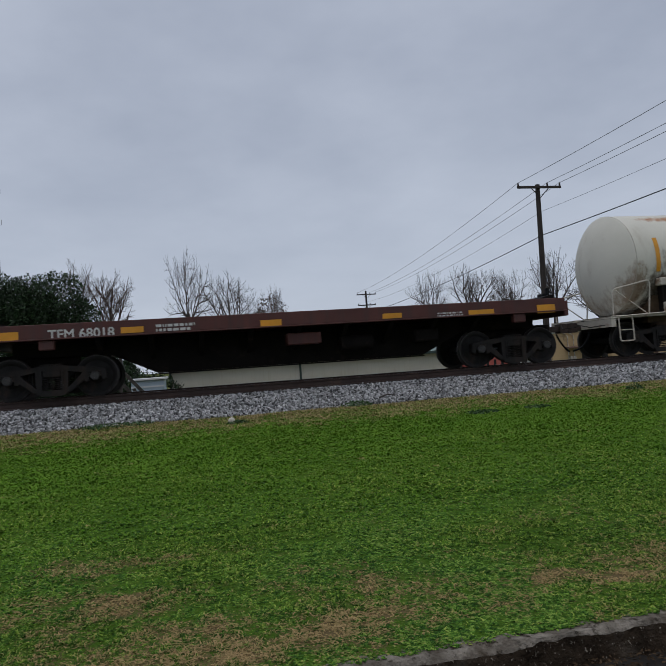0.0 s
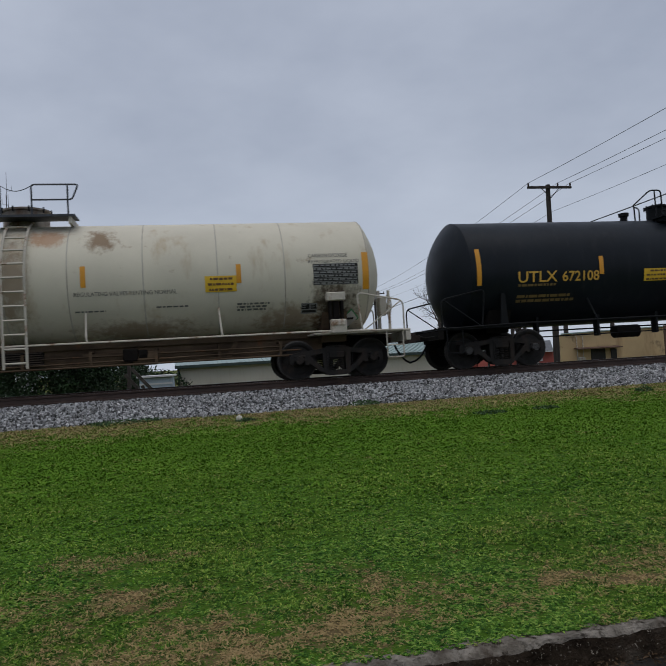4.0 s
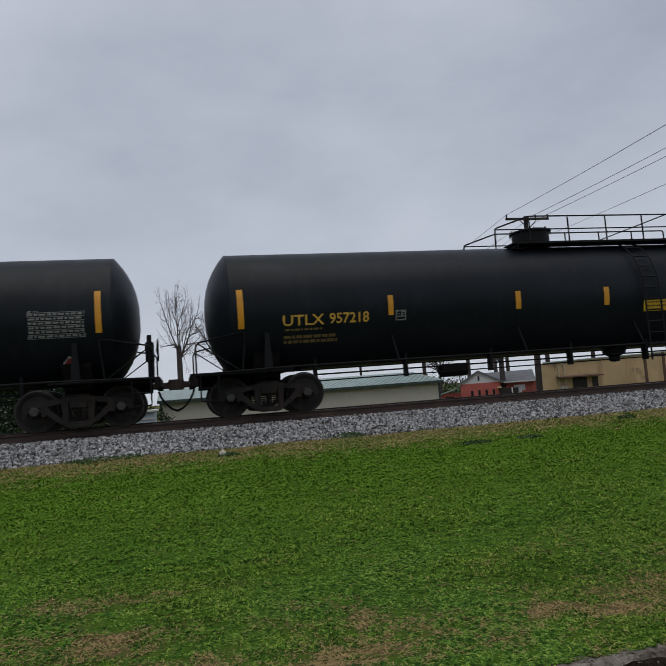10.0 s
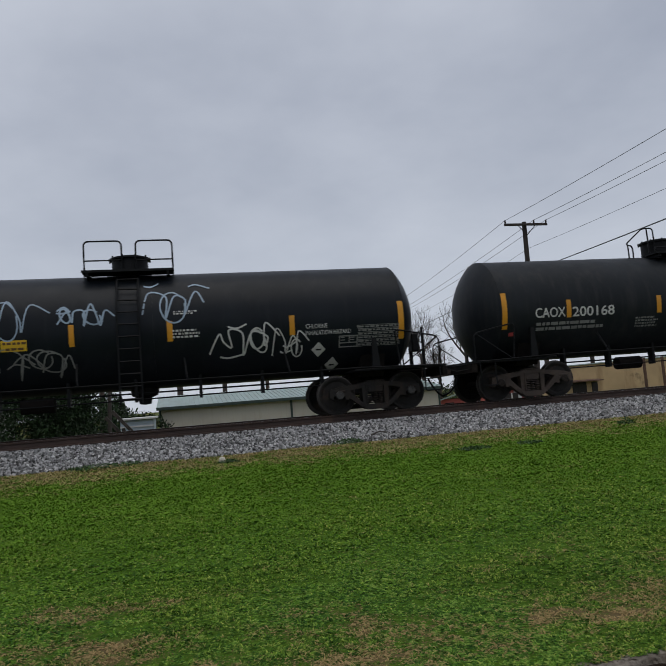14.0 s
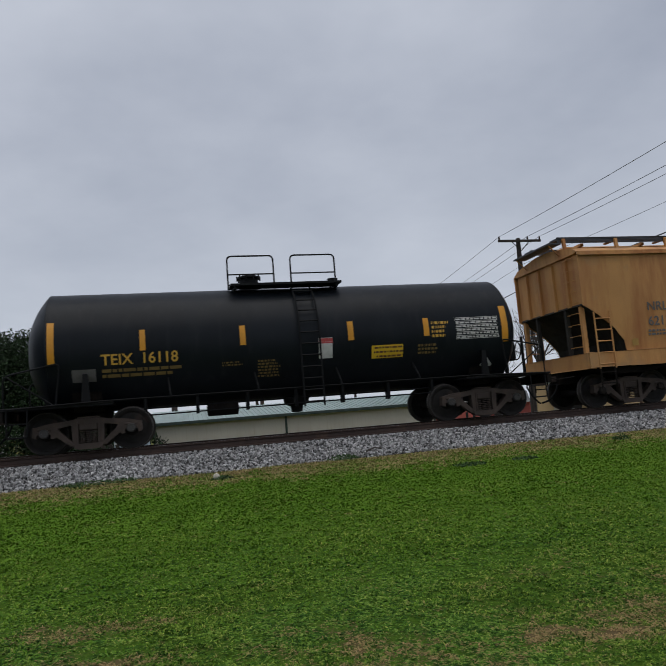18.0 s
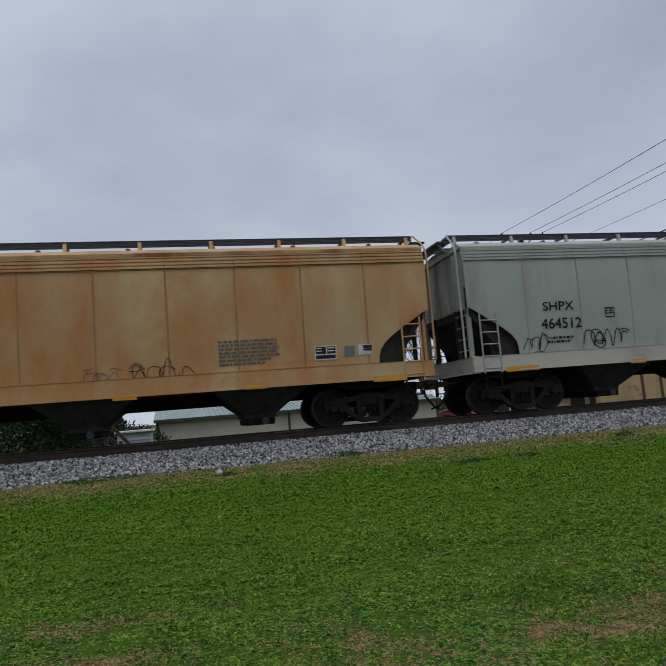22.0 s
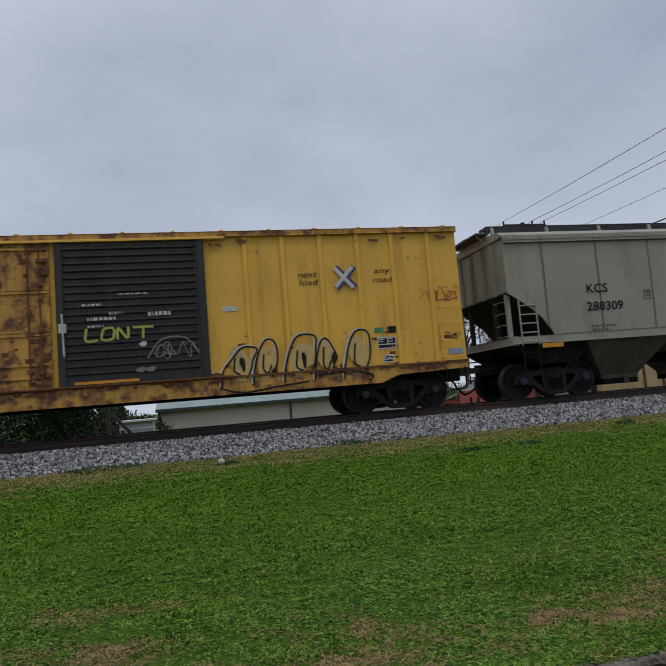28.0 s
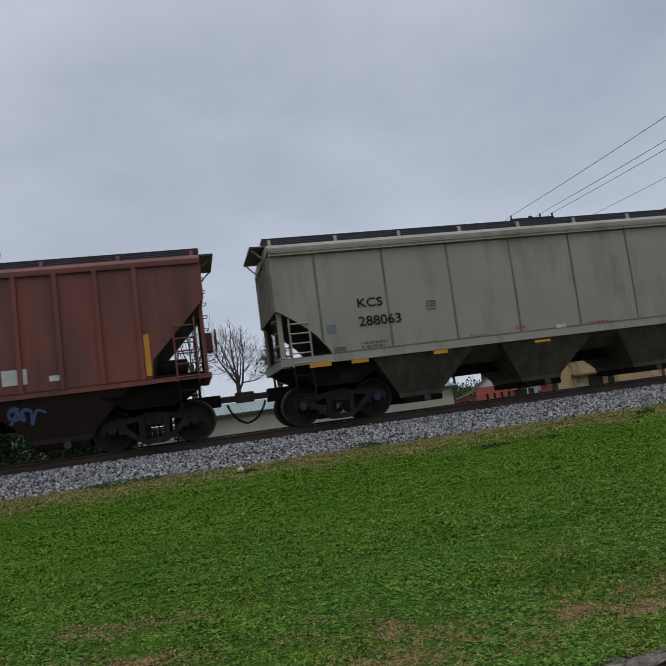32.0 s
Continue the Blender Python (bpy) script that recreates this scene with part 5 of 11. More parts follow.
def bare_tree(x, y, top, spread, seed, material, label, forks=7, lean=0.0, girth=1.0):
    rng = random.Random(seed)
    base = empty("bare_tree", label, "tree", "bare trees")
    z0 = GROUND2
    H = top - z0
    trunk, limbs = Mesh(), Mesh()
    r0 = 0.02 * H * girth
    fork = z0 + H * (0.48 if girth == 1.0 else 0.62)
    trunk.tube([(x, y, z0 - 0.2), (x + 0.05 * lean, y, (z0 + fork) / 2), (x + 0.15 * lean, y, fork)], [r0 * 1.25, r0, r0 * 0.85], 8)

    def grow(p, d, length, r, depth):
        n = 3
        pts, rad = [p], [r]
        q, e = p.copy(), d.copy()
        for i in range(n):
            e = (e + Vector((rng.gauss(0, 0.13), rng.gauss(0, 0.13), rng.gauss(0.05, 0.09)))).normalized()
            q = q + e * (length / n)
            pts.append(q.copy())
            rad.append(max(0.009, r * (1 - 0.4 * (i + 1) / n)))
            if depth < 5 and (depth > 0 or i > 0):
                for _ in range(1 if depth < 2 or rng.random() < 0.88 else 0):
                    a = Vector((rng.gauss(0, 1), rng.gauss(0, 1), rng.gauss(0, 0.6)))
                    a = (a - e * a.dot(e)).normalized()
                    c = (e * 0.66 + a * rng.uniform(0.6, 0.95) + Vector((0, 0, 0.08))).normalized()
                    grow(q.copy(), c, length * rng.uniform(0.52, 0.72), rad[-1] * 0.62, depth + 1)
        limbs.tube([tuple(k) for k in pts], rad, 5 if depth < 2 else 3, cap=False)
        if depth < 5:
            grow(q, e, length * 0.62, rad[-1], depth + 1)

    for k in range(forks):
        a = 2 * math.pi * k / forks + rng.uniform(-0.4, 0.4)
        out = rng.uniform(0.35, 0.95) if k else 0.1
        d = Vector((math.cos(a) * out, math.sin(a) * out, 1)).normalized()
        s = Vector((x + 0.15 * lean, y, fork - rng.uniform(0, 0.12) * H))
        grow(s, d, H * rng.uniform(0.17, 0.22), r0 * rng.uniform(0.38, 0.58), 1)
    # bring the crown to the tree's height and half width
    tall = sorted(v[2] for v in limbs.v)
    fz = H / (tall[int(0.993 * len(tall))] - z0)
    wide = sorted(abs(v[0] - x) for v in limbs.v)
    fx = spread / wide[int(0.985 * len(wide))]
    limbs.v = [(x + (a - x) * fx, y + (b - y) * fx, z0 + (c - z0) * fz) for a, b, c in limbs.v]
    trunk.v = [(a, b, z0 + (c - z0) * fz) for a, b, c in trunk.v]
    part("trunk", trunk, material, base, smooth=60)
    part("crown", limbs, material, base, smooth=60)
    return base


def ray_tree(az, dist, el, spread, seed, warm=False, label="leafless winter tree with a wide twiggy crown", forks=6, girth=1.0):
    x = dist * math.tan(radians(az))
    top = 0.42 + dist / math.cos(radians(az)) * math.tan(radians(el))
    bare_tree(x, dist + EYE_Y, top, spread, seed, M["bark_warm" if warm else "bark"], label, forks, 0.0, girth)


ray_tree(0.2, 62, 9.85, 2.5, 1, label="tall leafless tree behind the metal building")
ray_tree(3.9, 66, 8.0, 2.9, 2)
ray_tree(7.5, 70, 6.6, 1.8, 3, True)
ray_tree(-9.0, 56, 9.2, 2.4, 4, True)
ray_tree(-6.0, 58, 8.4, 1.9, 5, True)
ray_tree(20.9, 74, 7.0, 2.3, 6)
ray_tree(24.6, 76, 7.1, 3.0, 7)
ray_tree(27.8, 74, 6.3, 1.9, 8)
ray_tree(26.8, 72, 6.45, 1.8, 9, label="small leafless tree behind the salmon house")
ray_tree(31.0, 64, 7.6, 3.0, 10)
ray_tree(34.5, 70, 6.95, 3.0, 11)
ray_tree(27.3, 54, 4.6, 1.6, 12, label="thick-trunked tree in front of the salmon house", forks=5, girth=1.7)
ray_tree(22.2, 66, 3.9, 2.0, 13)


def leafy(name, blobs, n, size, material, label, trunk=None, seed=1):
    rs = np.random.RandomState(seed)
    base = empty(name, label, "tree" if trunk else "bush")
    P = []
    tot = sum(r ** 2 for *_, r in blobs)
    for cx, cy, cz, r in blobs:
        k = int(n * r * r / tot)
        d = rs.normal(size=(k, 3))
        d /= np.linalg.norm(d, axis=1)[:, None]
        rad = r * rs.uniform(0.55, 1.06, k) ** 0.6
        bump = np.array([1 + 0.28 * noise.noise(Vector((a * 2.3 + cx, b * 2.3, c * 2.3 + cz))) for a, b, c in d])
        P.append(np.array([cx, cy, cz]) + d * (rad * bump)[:, None])
    P = np.concatenate(P)
    P = P[P[:, 2] > GROUND2]
    N = len(P)
    a = rs.normal(size=(N, 3))
    a /= np.linalg.norm(a, axis=1)[:, None]
    b = np.cross(a, rs.normal(size=(N, 3)))
    b /= np.linalg.norm(b, axis=1)[:, None]
    s = size * rs.uniform(0.6, 1.5, (N, 1))
    v = np.stack([P - a * s, P + b * s * 0.45, P + a * s, P - b * s * 0.45], 1).reshape(-1, 3)
    me = bpy.data.meshes.new("crown")
    me.from_pydata(v, [], (4 * np.arange(N)[:, None] + [[0, 1, 2, 3]]).tolist())
    part("crown", me, material, base)
    if trunk:
        x, y, z = trunk
        part("trunk", Mesh().tube([(x, y, GROUND2 - 0.2), (x + 0.1, y, (GROUND2 + z) / 2), (x - 0.1, y, z)], [0.22, 0.16, 0.1], 8), M["bark"], base, smooth=60)
    return base


def greenery():
    k = 33
    y = k + EYE_Y
    blobs = [(-9.4, y, 1.0, 2.9), (-8.6, y + 1, 3.0, 2.1), (-6.9, y, 2.6, 1.7), (-5.6, y, 1.2, 1.7), (-10.6, y, 2.8, 2.2), (-5.2, y - 0.5, -0.6, 1.6), (-7.2, y - 1, -0.6, 2.0),
             (-9.5, y - 1, -0.9, 2.2), (-12.0, y, 1.6, 2.4), (-12.5, y, -0.6, 2.2), (-8.3, y + 1, 4.1, 1.4), (-10.3, y + 0.5, 4.0, 1.5), (-6.9, y + 0.5, 3.5, 1.3), (-5.5, y, 2.4, 1.4), (-5.0, y, 1.2, 1.4), (-4.9, y, -0.3, 1.5),
             (-5.8, y, 4.0, 1.4), (-7.2, y + 0.3, 3.9, 1.5), (-5.0, y, 3.0, 1.2)]
    leafy("evergreen_tree", blobs, 130000, 0.066, M["leaf"], "dense dark evergreen tree reaching to the ground", (-8.6, y + 0.5, 2.5), 3)
    leafy("hedge_bush", [(-3.6, y - 6, -1.5, 0.8), (-4.6, y - 6, -1.4, 1.0), (-5.8, y - 6, -1.3, 1.1), (-7, y - 6, -1.2, 1.2), (-2.9, y - 5.5, -1.8, 0.6)], 9000, 0.05, M["leaf"], "low dark green bush past the rails", None, 4)
    d = 44
    leafy("evergreen_bush", [(78 * math.tan(radians(a)), 78 + EYE_Y, z, r) for a, z, r in ((20.0, -1.0, 2.0), (21.4, -0.6, 2.2), (22.6, -0.9, 1.9), (23.6, -0.7, 2.0), (24.8, -1.0, 1.9))], 5000, 0.12, M["leaf"], "dark brush behind the salmon house", None, 19)
    leafy("evergreen_bush", [(d * math.tan(radians(a)), d + EYE_Y, z, r) for a, z, r in ((-5.6, -0.6, 1.6), (-4.4, -0.8, 1.5), (-3.3, -0.9, 1.4), (-2.3, -1.0, 1.3), (-6.6, -0.2, 1.8))], 9000, 0.09, M["leaf"], "dark evergreen bushes behind the low shed", None, 9)
    leafy("round_tree", [(58 * math.tan(radians(-5.4)), 58 + EYE_Y, 1.3, 1.1), (58 * math.tan(radians(-4.9)), 58 + EYE_Y, 0.6, 1.0)], 3500, 0.09, M["leaf"], "small round evergreen tree", (58 * math.tan(radians(-5.3)), 58 + EYE_Y, 1.0), 5)
    leafy("leafy_tree", [(70 * math.tan(radians(7.3)), 70 + EYE_Y, 6.2, 1.5), (70 * math.tan(radians(6.2)), 70.5 + EYE_Y, 5.4, 1.0)], 900, 0.11, M["bark_warm"], "tree with sparse brown leaves", (70 * math.tan(radians(7.0)), 70 + EYE_Y, 5.5), 6)


greenery()


def yard_things():
    y = 27 + EYE_Y
    s = empty("trailer_shed", "low white and pale blue metal shed past the rails", "shed")
    x0, x1 = 27 * math.tan(radians(-4.7)), 27 * math.tan(radians(-2.05))
    part("shed_wall", Mesh().box(x0, x1, y, y + 2.4, GROUND2, 0.16, 0.02), M["patch_blue"], s)
    part("shed_roof", Mesh().box(x0 - 0.1, x1 + 0.1, y - 0.12, y + 2.5, 0.164, 0.24, 0.01), M["white_wall"], s)
    part("trim_strip", Mesh().box(x0, x1, y - 0.03, y - 0.004, -0.12, -0.06), M["white_wall"], s)
    for i, (a, b, z0, z1) in enumerate(((-5.3, -3.2, 0.55, -0.55), (-5.9, -3.9, 0.35, -0.75), (-4.6, -4.1, -0.1, -0.9))):
        yy = 25.5 + EYE_Y
        m = Mesh().bar((25.5 * math.tan(radians(a)), z0), (25.5 * math.tan(radians(b)), z1), 0.12, yy + 0.3 * i, yy + 0.1 + 0.3 * i)
        tagged(part("ramp_beam", m, M["tie"]), "dark sloping timber beam by the shed", "beam")
    r = empty("yard_rail", "low white metal rail fence past the track", "fence")
    yy = 24.5 + EYE_Y
    xa, xb = 24.5 * math.tan(radians(-8)), 24.5 * math.tan(radians(-3.2))
    for z in (-0.55, -0.8):
        part("fence_rail", Mesh().tube([(xa, yy, z), (xb, yy, z)], 0.02, 5), M["white_wall"], r)
    for i in range(6):
        a = xa + (xb - xa) * i / 5
        part("fence_post", Mesh().tube([(a, yy, GROUND2), (a, yy, -0.5)], 0.025, 5), M["white_wall"], r)
    snag = Mesh()
    a, d = 38 * math.tan(radians(-5.6)), 38 + EYE_Y
    snag.tube([(a, d, GROUND2), (a + 0.1, d, 1.0), (a + 0.15, d, 2.4), (a + 0.7, d, 3.7)], [0.14, 0.11, 0.08, 0.03], 6)
    snag.tube([(a + 0.15, d, 2.4), (a + 0.6, d, 2.9), (a + 1.1, d, 3.0)], [0.06, 0.04, 0.02], 5)
    tagged(part("dead_snag", snag, M["bark"], smooth=60), "dead broken tree trunk", "tree")
    h = empty("frame_house", "pale grey sided house with a dark roof behind the evergreen", "house")
    hx, hy = 42 * math.tan(radians(-17.5)), 42 + EYE_Y
    part("house_wall", Mesh().box(hx - 4, hx + 2.2, hy, hy + 8, GROUND2, 5.0), M["white_wall"], h)
    part("house_roof", Mesh().prism([(hx - 4.6, 4.8), (hx - 0.9, 7.1), (hx + 2.9, 4.75), (hx + 2.9, 4.95), (hx - 0.9, 7.3), (hx - 4.6, 5.0)], hy - 0.4, hy + 8.4), M["shingle"], h)
    part("house_window", Mesh().box(hx + 0.3, hx + 1.3, hy - 0.04, hy - 0.004, 3.0, 4.4, 0.01), M["glass"], h)
    c = empty("parked_car", "silver parked car by the salmon house", "car")
    cx, cy = 58.5 * math.tan(radians(24.3)), 58.5 + EYE_Y
    part("car_body", Mesh().prism([(cx - 2.1, -1.95), (cx + 2.1, -1.95), (cx + 2.1, -1.45), (cx + 1.3, -1.35), (cx + 0.7, -0.92), (cx - 0.9, -0.92), (cx - 1.4, -1.35), (cx - 2.05, -1.45)], cy - 0.85, cy + 0.85), M["silver"], c)
    part("car_windows", Mesh().prism([(cx + 1.1, -1.34), (cx + 0.62, -0.99), (cx - 0.82, -0.99), (cx - 1.2, -1.34)], cy - 0.87, cy + 0.87), M["glass"], c)
    for dx in (-1.35, 1.35):
        for dy in (-0.8, 0.8):
            part("car_wheel", Mesh().lathe([(-0.1, 0.05), (-0.1, 0.3), (0.1, 0.3), (0.1, 0.05)], "y", 14, (cx + dx, cy + dy, GROUND2 + 0.31)), M["steel_dark"], c, smooth=40)


M["patch_blue"] = mat("pale_blue_sheet_metal", (0.36, 0.43, 0.50), 0.5, 0.0, 0.08, 1)
yard_things()


# ---- running gear shared by all cars ----
WHEEL_R = 0.457
AXLE = 0.889
CARS = []       # (thing, place of its middle at the start, its wheelsets)


def wheel_mesh():
    p = [(-0.07, 0.09), (-0.06, 0.13), (-0.02, 0.16), (-0.015, 0.34), (-0.055, 0.385), (-0.065, 0.44), (-0.06, WHEEL_R - 0.003), (0.03, WHEEL_R + 0.003),
         (0.045, WHEEL_R + 0.026), (0.07, WHEEL_R + 0.02), (0.075, 0.39), (0.03, 0.36), (0.02, 0.16), (0.07, 0.13), (0.07, 0.09)]
    me = Mesh().lathe(p, "y", 36).data("wheel", 35)
    me.materials.append(M["wheel"])
    me.materials.append(M["tread"])
    for q in me.polygons:
        r = math.hypot(q.center.x, q.center.z)
        if r > 0.42:
            q.material_index = 1
    return me


def cap_mesh():
    m = Mesh().lathe([(-0.05, 0.02), (-0.05, 0.085), (-0.035, 0.10), (0.04, 0.10), (0.06, 0.075), (0.10, 0.07)], "y", 16)
    for k in range(3):
        a = 2 * math.pi * k / 3
        m.lathe([(-0.075, 0.001), (-0.075, 0.018), (-0.045, 0.018)], "y", 6, (0.052 * math.cos(a), 0, 0.052 * math.sin(a)))
    return m.data("bearing_cap", 40)


WHEEL = wheel_mesh()
CAPS = {k: cap_mesh() for k in ("cap_grey", "cap_blue", "steel_dark")}
AXLE_ME = Mesh().lathe([(-1.02, 0.075), (-0.9, 0.08), (-0.85, 0.10), (-0.6, 0.10), (0, 0.085), (0.6, 0.10), (0.85, 0.10), (0.9, 0.08), (1.02, 0.075)], "y", 12).data("axle", 40)


def side_frame_mesh():
    """A cast side frame: arched top member, bearing pedestals, columns, two windows and the spring seat."""
    m = Mesh()
    y0, y1 = -0.09, 0.09
    A = AXLE
    top = [(-A - 0.20, 0.60), (-A + 0.05, 0.66), (-0.42, 0.70), (-0.22, 0.735), (0.22, 0.735), (0.42, 0.70), (A - 0.05, 0.66), (A + 0.20, 0.60)]
    low = [(-A - 0.20, 0.50), (-A + 0.10, 0.53), (-0.45, 0.58), (-0.22, 0.62), (0.22, 0.62), (0.45, 0.58), (A - 0.10, 0.53), (A + 0.20, 0.50)]
    m.prism(top + low[::-1], y0, y1)
    for s in (-1, 1):
        m.prism([(s * (A + 0.22), 0.61), (s * (A + 0.24), 0.40), (s * (A + 0.15), 0.36), (s * (A + 0.13), 0.54)], y0, y1)
        m.prism([(s * (A - 0.24), 0.62), (s * (A - 0.13), 0.60), (s * (A - 0.13), 0.36), (s * (A - 0.20), 0.34), (s * (A - 0.32), 0.45)], y0, y1)
        m.prism([(s * (A - 0.30), 0.50), (s * (A - 0.16), 0.44), (s * 0.36, 0.15), (s * 0.22, 0.12), (s * 0.20, 0.20), (s * 0.34, 0.26)], y0, y1)
        m.prism([(s * 0.22, 0.66), (s * 0.34, 0.64), (s * 0.32, 0.22), (s * 0.20, 0.20)], y0, y1)
        m.prism([(s * 0.20, 0.66), (s * 0.23, 0.66), (s * 0.23, 0.18), (s * 0.20, 0.18)], y0 - 0.03, y1)
    m.prism([(-0.34, 0.20), (0.34, 0.20), (0.28, 0.10), (0.18, 0.075), (-0.18, 0.075), (-0.28, 0.10)], y0 - 0.02, y1 + 0.02)
    m.prism([(-0.24, 0.745), (0.24, 0.745), (0.2, 0.77), (-0.2, 0.77)], y0 - 0.02, y1)
    return m.data("side_frame")


def spring_mesh():
    m = Mesh()
    for x in (-0.13, 0.0, 0.13):
        for y in (-0.03,):
            for i in range(6):
                z = 0.215 + i * 0.044
                m.lathe([(z, 0.035), (z + 0.004, 0.062), (z + 0.024, 0.062), (z + 0.028, 0.035)], "z", 10, (x, y, 0))
    m.box(-0.19, 0.19, -0.10, 0.1, 0.475, 0.63, 0.02)
    return m.data("spring_nest", 40)


SIDE = {k: side_frame_mesh() for k in ("steel_dark", "steel_brown")}
SPRING = {k: spring_mesh() for k in ("steel_dark", "steel_brown")}
ADAPT = {k: Mesh().box(-0.14, 0.14, -0.10, 0.10, 0.52, 0.58, 0.015).prism([(-0.12, 0.52), (0.12, 0.52), (0.15, 0.44), (0.11, 0.44), (0.09, 0.50), (-0.09, 0.50), (-0.11, 0.44), (-0.15, 0.44)], -0.1, 0.1).data("bearing_adapter") for k in ("steel_dark", "steel_brown")}
BOLSTER = Mesh().box(-0.17, 0.17, -1.0, 1.0, 0.46, 0.66, 0.03).box(-0.22, 0.22, -0.35, 0.35, 0.663, 0.74, 0.02).data("bolster")
BEAM = Mesh().box(-0.04, 0.04, -0.8, 0.8, 0.34, 0.46, 0.015).data("brake_beam")


def running_gear(car, half, tone="steel_dark", cap="cap_grey"):
    sets = []
    for s in (-1, 1):
        x = s * half
        b = part("bolster", BOLSTER, M["steel_dark"], car)
        b.location.x = x
        for a in (-0.48, 0.48):
            k = part("brake_beam", BEAM, M["steel_dark"], car)
            k.location.x = x + a
        for y in (-1.02, 1.02):
            f = part("side_frame", SIDE[tone], M[tone], car)
            f.location = (x, y, 0)
            f.rotation_euler.z = 0 if y < 0 else math.pi
            g = part("spring_nest", SPRING[tone], M[tone], f)
            for a in (-AXLE, AXLE):
                h = part("bearing_adapter", ADAPT[tone], M[tone], f)
                h.location.x = a
        for a in (-AXLE, AXLE):
            w = part("wheelset", AXLE_ME, M["steel_dark"], car)
            w.location = (x + a, 0, WHEEL_R)
            for y in (-0.76, 0.76):
                d = part("wheel", WHEEL, None, w)
                d.location.y = y
                d.rotation_euler.z = 0 if y < 0 else math.pi
            for y in (-1.12, 1.12):
                c = part("bearing_cap", CAPS[cap], M[cap], w)
                c.location.y = y
                c.rotation_euler.z = 0 if y < 0 else math.pi
            sets.append((w, x + a))
    return sets


def coupler_mesh():
    m = Mesh()
    m.box(-0.55, 0.02, -0.07, 0.07, 0.78, 0.93, 0.015)
    m.prism([(0.0, -0.13), (0.20, -0.15), (0.27, -0.06), (0.18, 0.0), (0.27, 0.10), (0.2, 0.16), (0.0, 0.13)], 0.74, 0.99, "xy")
    return m.data("coupler")


COUPLER = coupler_mesh()


def ends(car, half, over, z_sill=0.98):
    """Couplers, draft sills and hanging air hoses; over is how far the end sill stands past the truck."""
    reach = half + 2.09
    for s in (-1, 1):
        c = part("coupler", COUPLER, M["rust_coupler"], car)
        c.location = (s * (reach - 0.19), 0, 0)
        c.rotation_euler.z = 0 if s > 0 else math.pi
        part("draft_sill", Mesh().box(s * (half - 0.4), s * (reach - 0.55), -0.22, 0.22, 0.70, z_sill, 0.02), M["dirty_dark"], car)
        pts = [(s * (reach - 0.42), -0.30, 0.72), (s * (reach - 0.36), -0.33, 0.55), (s * (reach - 0.16), -0.30, 0.30), (s * (reach + 0.02), -0.16, 0.24)]
        part("air_hose", Mesh().tube(bent(pts, 0.14), 0.026, 6), M["trim_black"], car, smooth=60)
        part("uncoupling_lever", Mesh().tube([(s * (reach - 0.35), -1.25, 0.86), (s * (reach - 0.33), -0.5, 0.84), (s * (reach - 0.15), -0.12, 0.95)], 0.013, 5), M["steel_dark"], car)


M["rust_coupler"] = mat("rusty_coupler_steel", (0.04, 0.026, 0.021), 0.8, 0.0, 0.3, 4, bump=0.3)


def post_wheel(car, x, y, z, material, r=0.26):
    """A brake wheel on its housing at a car end."""
    s = 1 if x > 0 else -1
    h = part("brake_housing", Mesh().box(x - 0.10, x + 0.10, y - 0.17, y + 0.17, z - 0.28, z + 0.2, 0.03), material, car)
    m = Mesh()
    n = 18
    ring = [(x + s * 0.19, y + r * math.cos(2 * math.pi * k / n), z + r * math.sin(2 * math.pi * k / n)) for k in range(n + 1)]
    m.tube(ring, 0.018, 5, cap=False)
    for k in range(4):
        a = math.pi * k / 2 + 0.4
        m.tube([(x + s * 0.15, y, z), (x + s * 0.19, y + r * math.cos(a), z + r * math.sin(a))], 0.012, 4)
    part("brake_wheel", m, material, h)


def ladder(car, name, x, w, y, z0, z1, rungs, material, r=0.018, shape=None):
    """Two stiles with rungs; shape(z) gives y where the stiles follow a curved side."""
    yy = shape or (lambda z: y)
    m = Mesh()
    steps = [z0 + (z1 - z0) * i / 14 for i in range(15)]
    for a in (x - w / 2, x + w / 2):
        m.tube([(a, yy(z), z) for z in steps], r * 1.25, 5)
    lad = part(name, m, material, car)
    for i in range(rungs):
        z = z0 + (z1 - z0) * (i + 0.4) / rungs
        part("rung", Mesh().tube([(x - w / 2, yy(z), z), (x + w / 2, yy(z), z)], r, 5), material, lad)
    return lad


# ---- tank cars ----
M["dome_rust"] = mat("rust_stained_dome_paint", (0.24, 0.215, 0.18), 0.7, 0.0, 0.2, 3, streak=(0.10, 0.055, 0.03), amount=0.5, run=(5, 5, 1))

BOLT = Mesh().lathe([(-0.03, 0.02), (0.09, 0.02)], "z", 5).data("bolt")


